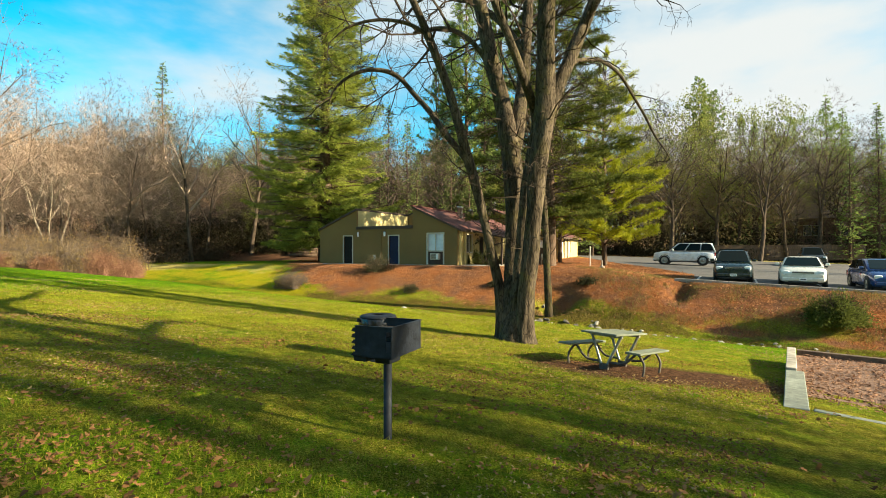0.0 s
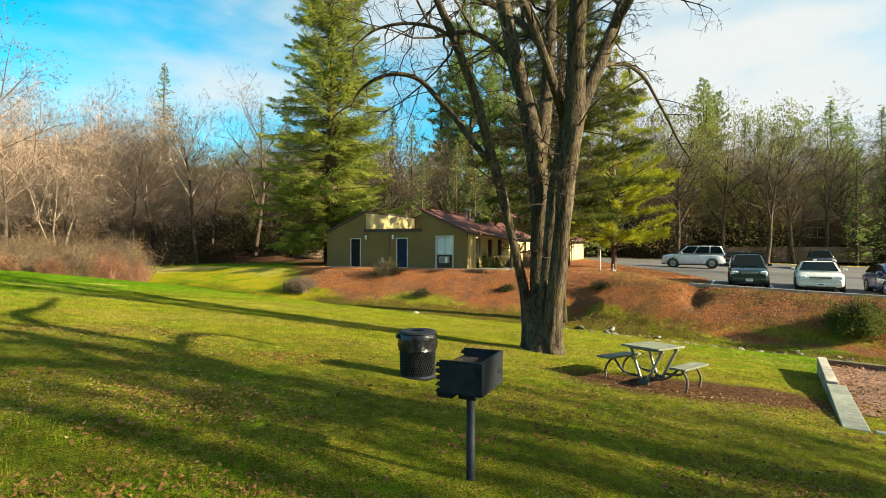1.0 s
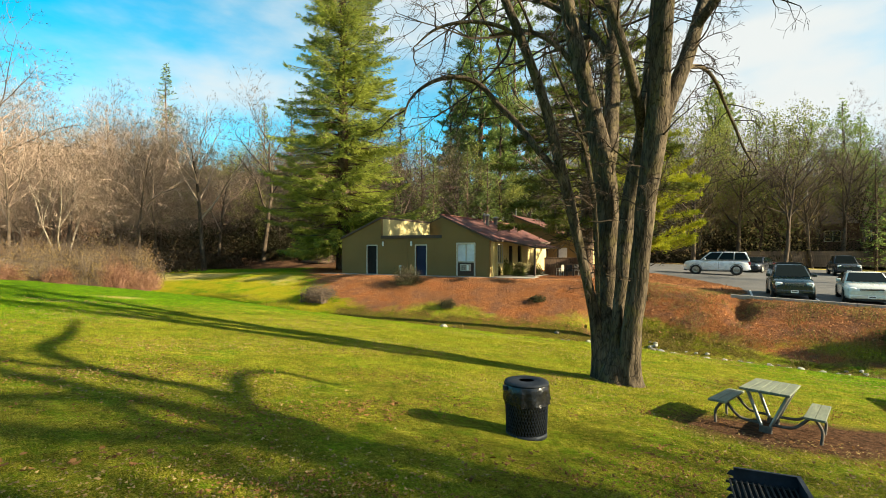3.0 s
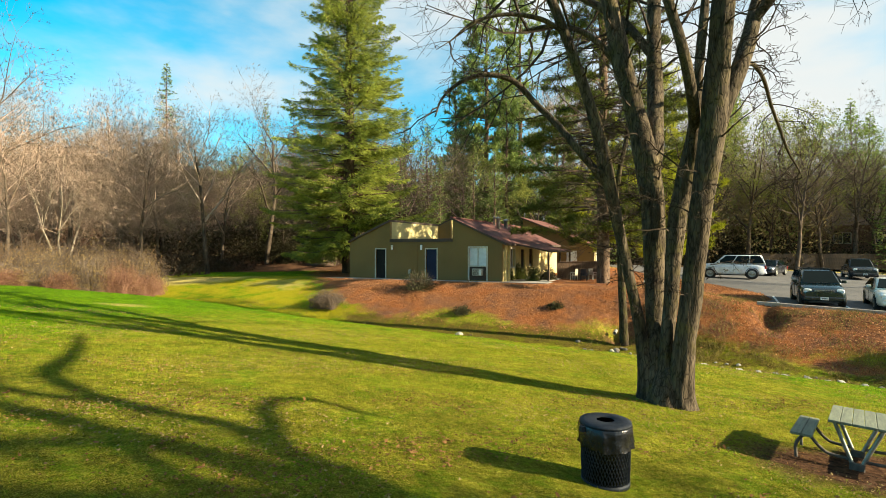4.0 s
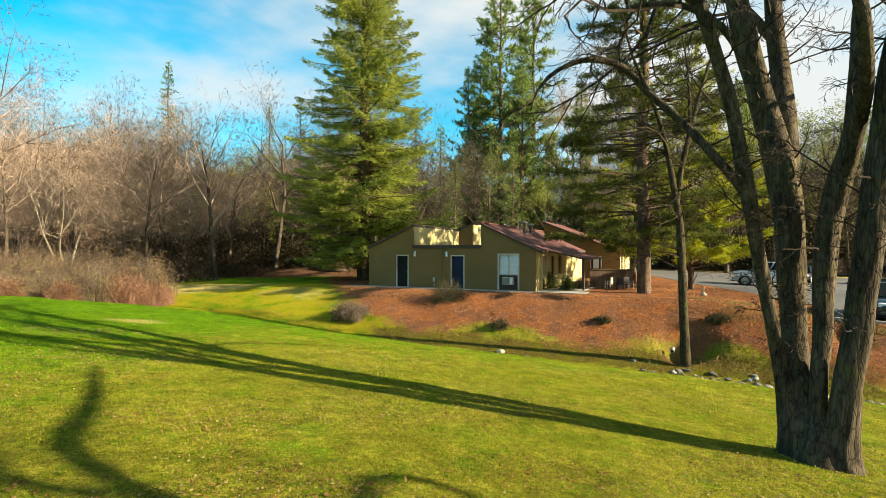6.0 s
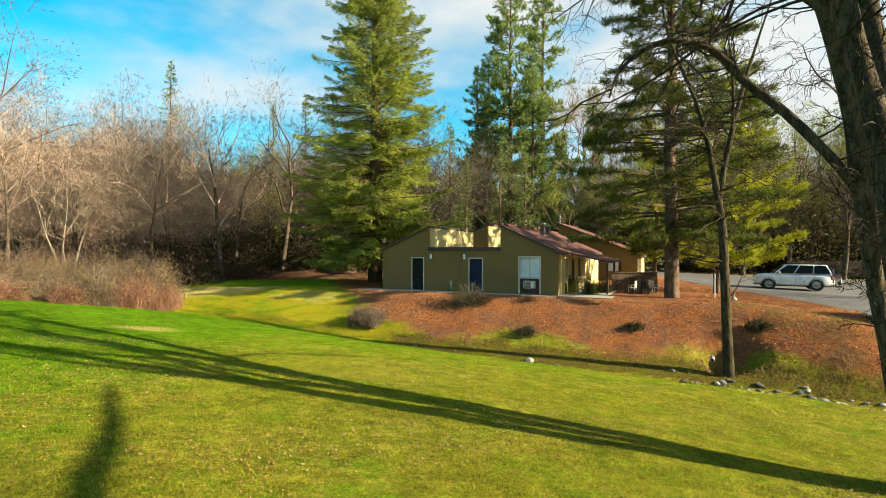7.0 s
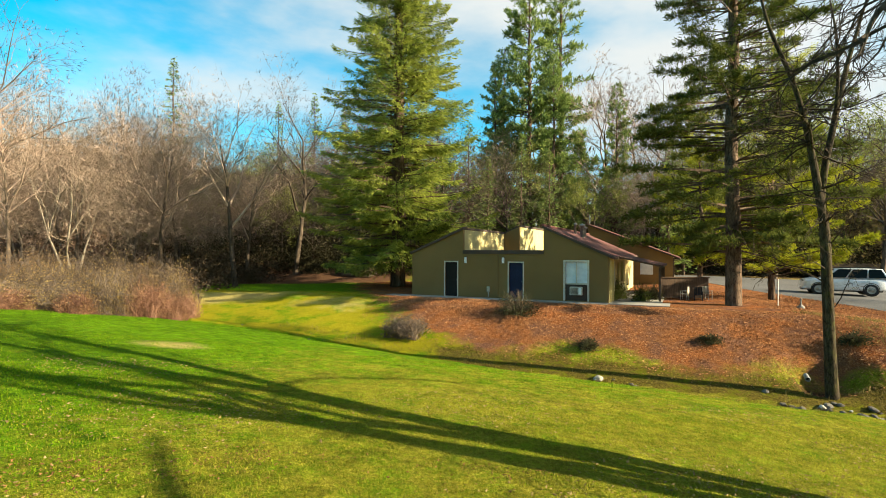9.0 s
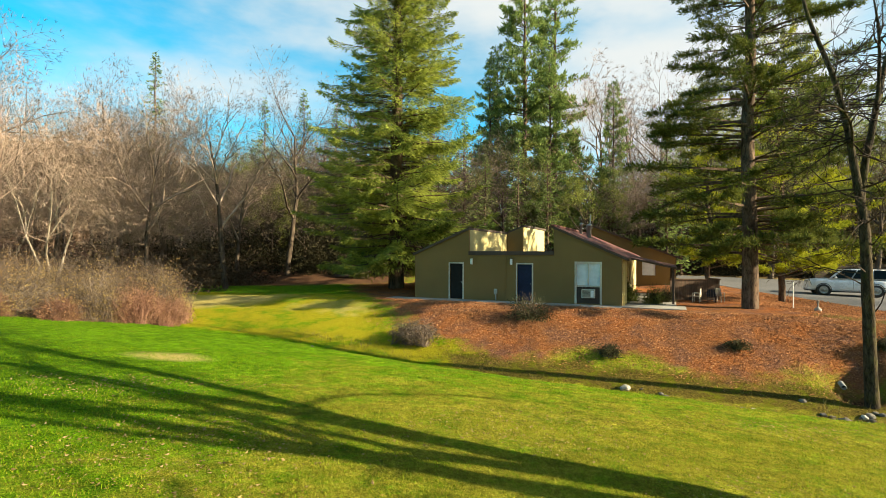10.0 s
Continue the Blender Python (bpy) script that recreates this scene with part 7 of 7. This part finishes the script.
def build_grass():
    rng = np.random.default_rng(31)
    n = 360000
    y = 1.6 + 24 * rng.random(n) ** 1.7
    x = -2.0 + (rng.random(n) - 0.5) * (8 + 1.55 * y)
    y = np.where(np.arange(n) % 4 == 0, rng.uniform(10.5, 20, n), y)
    x = np.where(np.arange(n) % 4 == 0, rng.uniform(-20, 3, n), x)
    ok = (creek_gap(x, y) < -0.8) & ~((x - 5.0) * 0.824 - (y - 7.44) * 0.567 > -0.05)
    ok &= bare_patch(x, y) + rng.normal(0, 0.18, n) < 0.45
    ok &= (np.sin(x * 1.3 + 2 * np.sin(y * 0.9)) * np.sin(y * 1.1 + x * 0.3) + rng.normal(0, 0.6, n)) > -0.75
    x, y = x[ok], y[ok]
    n = len(x)
    P = np.stack([x, y, ground_height(x, y) - 0.005], 1)
    far = np.clip(y / 14, 0.5, 1.7)
    h = rng.uniform(0.018, 0.050, n) * (0.8 + 0.25 * far)
    lean_v = rng.normal(0, 0.45, (n, 2))
    tip = P + np.stack([lean_v[:, 0] * h, lean_v[:, 1] * h, h], 1)
    a = rng.random(n) * np.pi
    w = np.stack([np.cos(a), np.sin(a), np.zeros(n)], 1) * (0.006 * far)[:, None]
    straw = rng.random(n) < np.clip((thatch_share(x, y) - 0.30) * 2.6 + 0.10, 0, 1)
    for sel, mat, label in ((~straw, M_BLADE, "short bright green winter grass blades"), (straw, M_STRAW, "short straw-yellow winter grass blades")):
        v = np.stack([P - w, P + w, tip], 1)[sel].reshape(-1, 3)
        tagged(part("grass", mesh_np("grass", v, np.arange(len(v)).reshape(-1, 3)), mat), label, "grass", kind="stuff")


def build_leaves():
    rng = np.random.default_rng(37)
    n1, n2 = 70000, 130000
    y = 1.6 + 20 * rng.random(n1) ** 1.5
    x = -1.0 + (rng.random(n1) - 0.5) * (8 + 1.5 * y)
    clump = np.sin(x * 0.8 + 1.5 * np.sin(y * 0.7)) + np.sin(y * 1.2 - x * 0.5) + rng.normal(0, 0.55, n1) > 0.45
    ok = (creek_gap(x, y) < -0.4) & clump & ~((x - 5.0) * 0.824 - (y - 7.44) * 0.567 > -0.05)
    x, y = x[ok], y[ok]
    s1 = (0.014 + 0.034 * rng.random(len(x)) ** 2) * (0.8 + 0.05 * y)
    bx, by = rng.uniform(-12, 20, n2), rng.uniform(18, 42, n2)
    d = creek_gap(bx, by)
    ok = (d > 0.6 + 2.2 * rng.random(n2) ** 0.7) & (bx + 0.35 * (by - 31) > -11 + 5 * rng.random(n2)) & ~inside_lot(bx, by) & ((bx < 8) | (rng.random(n2) < 0.6)) & ~(((bx + 9.58) * 0.438 + (by - 39.52) * 0.899 > -0.9) & (bx < 8 + 0 * by))
    bx, by = bx[ok], by[ok]
    s2 = rng.uniform(0.045, 0.105, len(bx))
    fy = 1.6 + 9 * rng.random(9000) ** 1.2
    fx = -1.0 + (rng.random(9000) - 0.5) * (7 + 1.5 * fy)
    drift = np.sin(fx * 1.9 + 1.7 * np.sin(fy * 1.6)) + np.sin(fy * 2.7 - fx * 0.9) + rng.normal(0, 0.5, 9000) > 1.2
    fx, fy = fx[drift], fy[drift]
    s3 = rng.uniform(0.035, 0.085, len(fx))
    F = np.stack([fx, fy, ground_height(fx, fy) + 0.03], 1)
    fa = unit(rng.normal(0, 1, F.shape) * np.array([1, 1, 0.22]))
    fs = unit(np.cross(fa, np.array([0, 0, 1.0]) + rng.normal(0, 0.3, F.shape)))
    tagged(part("oak_leaves", mesh_np("oak_leaves", *lobed(F, fa, fs, s3, rng.uniform(-1.2, 1.2, len(F))), True), M_RUST), "curled rust-brown oak leaves on the turf", "leaves", kind="stuff")
    ly = 1.6 + 14 * rng.random(60000) ** 1.3
    lx = -2.0 + (rng.random(60000) - 0.5) * (7 + 1.5 * ly)
    keep = (np.sin(lx * 1.4 + 1.7 * np.sin(ly * 1.1)) + np.sin(ly * 2.1 - lx * 0.8) + rng.normal(0, 0.6, 60000) > 0.7) & (creek_gap(lx, ly) < -0.8) & ~((lx - 5.0) * 0.824 - (ly - 7.44) * 0.567 > -0.05)
    lx, ly = lx[keep], ly[keep]
    s4 = rng.uniform(0.022, 0.055, len(lx))
    for X, Y, S, mat, label in ((lx, ly, s4, M_RUST, "drifts of rust-brown leaves on the turf"), (x, y, s1, M_TANLEAF, "tan specks of leaf and straw on the turf"), (bx, by, s2, M_DRY, "curled tan and rust fallen leaves")):
        n = len(X)
        P = np.stack([X, Y, ground_height(X, Y) + 0.015 + 0.02 * rng.random(n)], 1)
        a = unit(rng.normal(0, 1, (n, 3)) * np.array([1, 1, 0.35]))
        s = unit(np.cross(a, np.array([0, 0, 1.0]) + rng.normal(0, 0.4, (n, 3))))
        tagged(part("fallen_leaves", mesh_np("fallen_leaves", *kites(P, a, s, S, S * 0.6, 0.35)), mat), label, "leaves", kind="stuff")


def build_dry_grass():
    """Rough tufts on the bank and along the creek."""
    rng = np.random.default_rng(33)
    n = 110000
    x, y = np.where(rng.random(n) < 0.5, rng.uniform(-16, 24, n), rng.uniform(6, 24, n)), rng.uniform(12, 36, n)
    d = creek_gap(x, y)
    ok = (d > -0.6) & (d < 7.5) & ~inside_lot(x, y) & ((x > 8) | (d < 1.8)) & (np.sin(1.7 * x + np.sin(2.3 * y)) * np.sin(1.9 * y - 0.6 * x) + rng.normal(0, 0.35, n) > 0.0)
    x, y = x[ok], y[ok]
    n = len(x)
    P = np.stack([x, y, ground_height(x, y) - 0.01], 1)
    h = rng.uniform(0.06, 0.20, n)
    tip = P + np.stack([rng.normal(0, 0.5, n) * h, rng.normal(0, 0.5, n) * h, h], 1)
    a = rng.random(n) * np.pi
    w = np.stack([np.cos(a), np.sin(a), np.zeros(n)], 1) * 0.012
    tagged(part("rough_grass", mesh_np("rough_grass", np.stack([P - w, P + w, tip], 1).reshape(-1, 3), np.arange(3 * n).reshape(-1, 3)), M_ROUGH), "tufts of rough olive and straw grass", "grass", kind="stuff")


build_grass()
build_dry_grass()
build_leaves()

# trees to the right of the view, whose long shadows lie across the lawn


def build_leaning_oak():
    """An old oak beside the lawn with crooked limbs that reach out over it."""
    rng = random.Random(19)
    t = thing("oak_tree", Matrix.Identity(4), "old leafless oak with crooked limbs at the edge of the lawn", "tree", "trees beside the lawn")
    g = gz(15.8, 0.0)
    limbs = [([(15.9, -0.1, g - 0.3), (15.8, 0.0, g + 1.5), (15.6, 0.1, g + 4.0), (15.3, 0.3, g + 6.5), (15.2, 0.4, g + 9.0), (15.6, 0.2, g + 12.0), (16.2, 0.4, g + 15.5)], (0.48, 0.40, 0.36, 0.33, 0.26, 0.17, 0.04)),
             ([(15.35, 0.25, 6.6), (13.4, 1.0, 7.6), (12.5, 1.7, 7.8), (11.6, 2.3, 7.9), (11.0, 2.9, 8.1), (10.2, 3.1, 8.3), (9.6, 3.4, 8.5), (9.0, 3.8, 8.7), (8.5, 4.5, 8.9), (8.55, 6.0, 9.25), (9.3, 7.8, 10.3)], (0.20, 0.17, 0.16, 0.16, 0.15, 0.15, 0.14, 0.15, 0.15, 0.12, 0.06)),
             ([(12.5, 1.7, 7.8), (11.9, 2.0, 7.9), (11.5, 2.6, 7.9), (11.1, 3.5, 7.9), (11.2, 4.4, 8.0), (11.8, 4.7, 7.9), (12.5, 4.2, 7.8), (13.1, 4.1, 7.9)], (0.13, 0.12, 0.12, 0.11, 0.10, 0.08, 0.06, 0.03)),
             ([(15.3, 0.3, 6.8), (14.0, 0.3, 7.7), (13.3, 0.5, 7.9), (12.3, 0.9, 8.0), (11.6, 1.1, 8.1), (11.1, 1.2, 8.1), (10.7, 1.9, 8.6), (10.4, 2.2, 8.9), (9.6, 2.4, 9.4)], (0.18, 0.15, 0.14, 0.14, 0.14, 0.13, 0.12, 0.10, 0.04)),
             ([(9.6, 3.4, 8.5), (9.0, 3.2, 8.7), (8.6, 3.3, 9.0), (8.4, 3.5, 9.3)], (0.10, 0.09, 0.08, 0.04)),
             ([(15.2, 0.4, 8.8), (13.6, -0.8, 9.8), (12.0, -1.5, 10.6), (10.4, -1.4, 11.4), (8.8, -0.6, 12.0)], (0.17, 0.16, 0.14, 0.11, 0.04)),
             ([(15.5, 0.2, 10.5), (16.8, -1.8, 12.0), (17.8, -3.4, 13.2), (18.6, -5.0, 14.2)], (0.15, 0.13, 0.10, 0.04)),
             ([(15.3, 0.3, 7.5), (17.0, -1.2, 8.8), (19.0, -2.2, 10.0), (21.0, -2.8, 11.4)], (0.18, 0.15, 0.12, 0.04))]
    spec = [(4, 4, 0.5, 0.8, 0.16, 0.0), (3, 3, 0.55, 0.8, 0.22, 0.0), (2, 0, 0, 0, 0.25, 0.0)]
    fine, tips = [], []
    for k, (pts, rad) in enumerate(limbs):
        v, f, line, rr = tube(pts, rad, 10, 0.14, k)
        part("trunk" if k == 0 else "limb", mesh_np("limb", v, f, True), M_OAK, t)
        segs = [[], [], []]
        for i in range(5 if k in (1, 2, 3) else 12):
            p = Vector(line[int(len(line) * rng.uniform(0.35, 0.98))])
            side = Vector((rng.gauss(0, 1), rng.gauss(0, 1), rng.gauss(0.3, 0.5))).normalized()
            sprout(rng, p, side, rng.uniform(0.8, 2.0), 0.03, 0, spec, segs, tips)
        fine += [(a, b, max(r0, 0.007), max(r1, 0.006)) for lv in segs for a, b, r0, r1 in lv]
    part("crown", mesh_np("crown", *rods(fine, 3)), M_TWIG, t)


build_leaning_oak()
edge_tree = plant("bare_tree", bare_tree(29, 19, 0.42, (9, 4, 3, 3), 1.25), (M_TRUNK, M_TRUNK, M_GREY_TWIG), at_ground(24, -5.6, 40), "old leafless tree with heavy limbs at the edge of the lawn", "tree", "trees beside the lawn", BARE)
for ob, x, y, s in ((bare_kinds[4], 21.0, -5.2, 0.75), (bare_kinds[1], 31.0, -5.0, 0.9), (edge_tree, 30.0, -6.0, 1.0), (bare_kinds[4], 21.5, -3.4, 0.68), (edge_tree, 18.2, -3.0, 1.0), (bare_kinds[4], 26.5, -7.5, 0.8), (bare_kinds[1], 44.0, 31.5, 0.95)):
    replant(ob, x, y, 50 * x, s, "old leafless tree at the edge of the lawn")
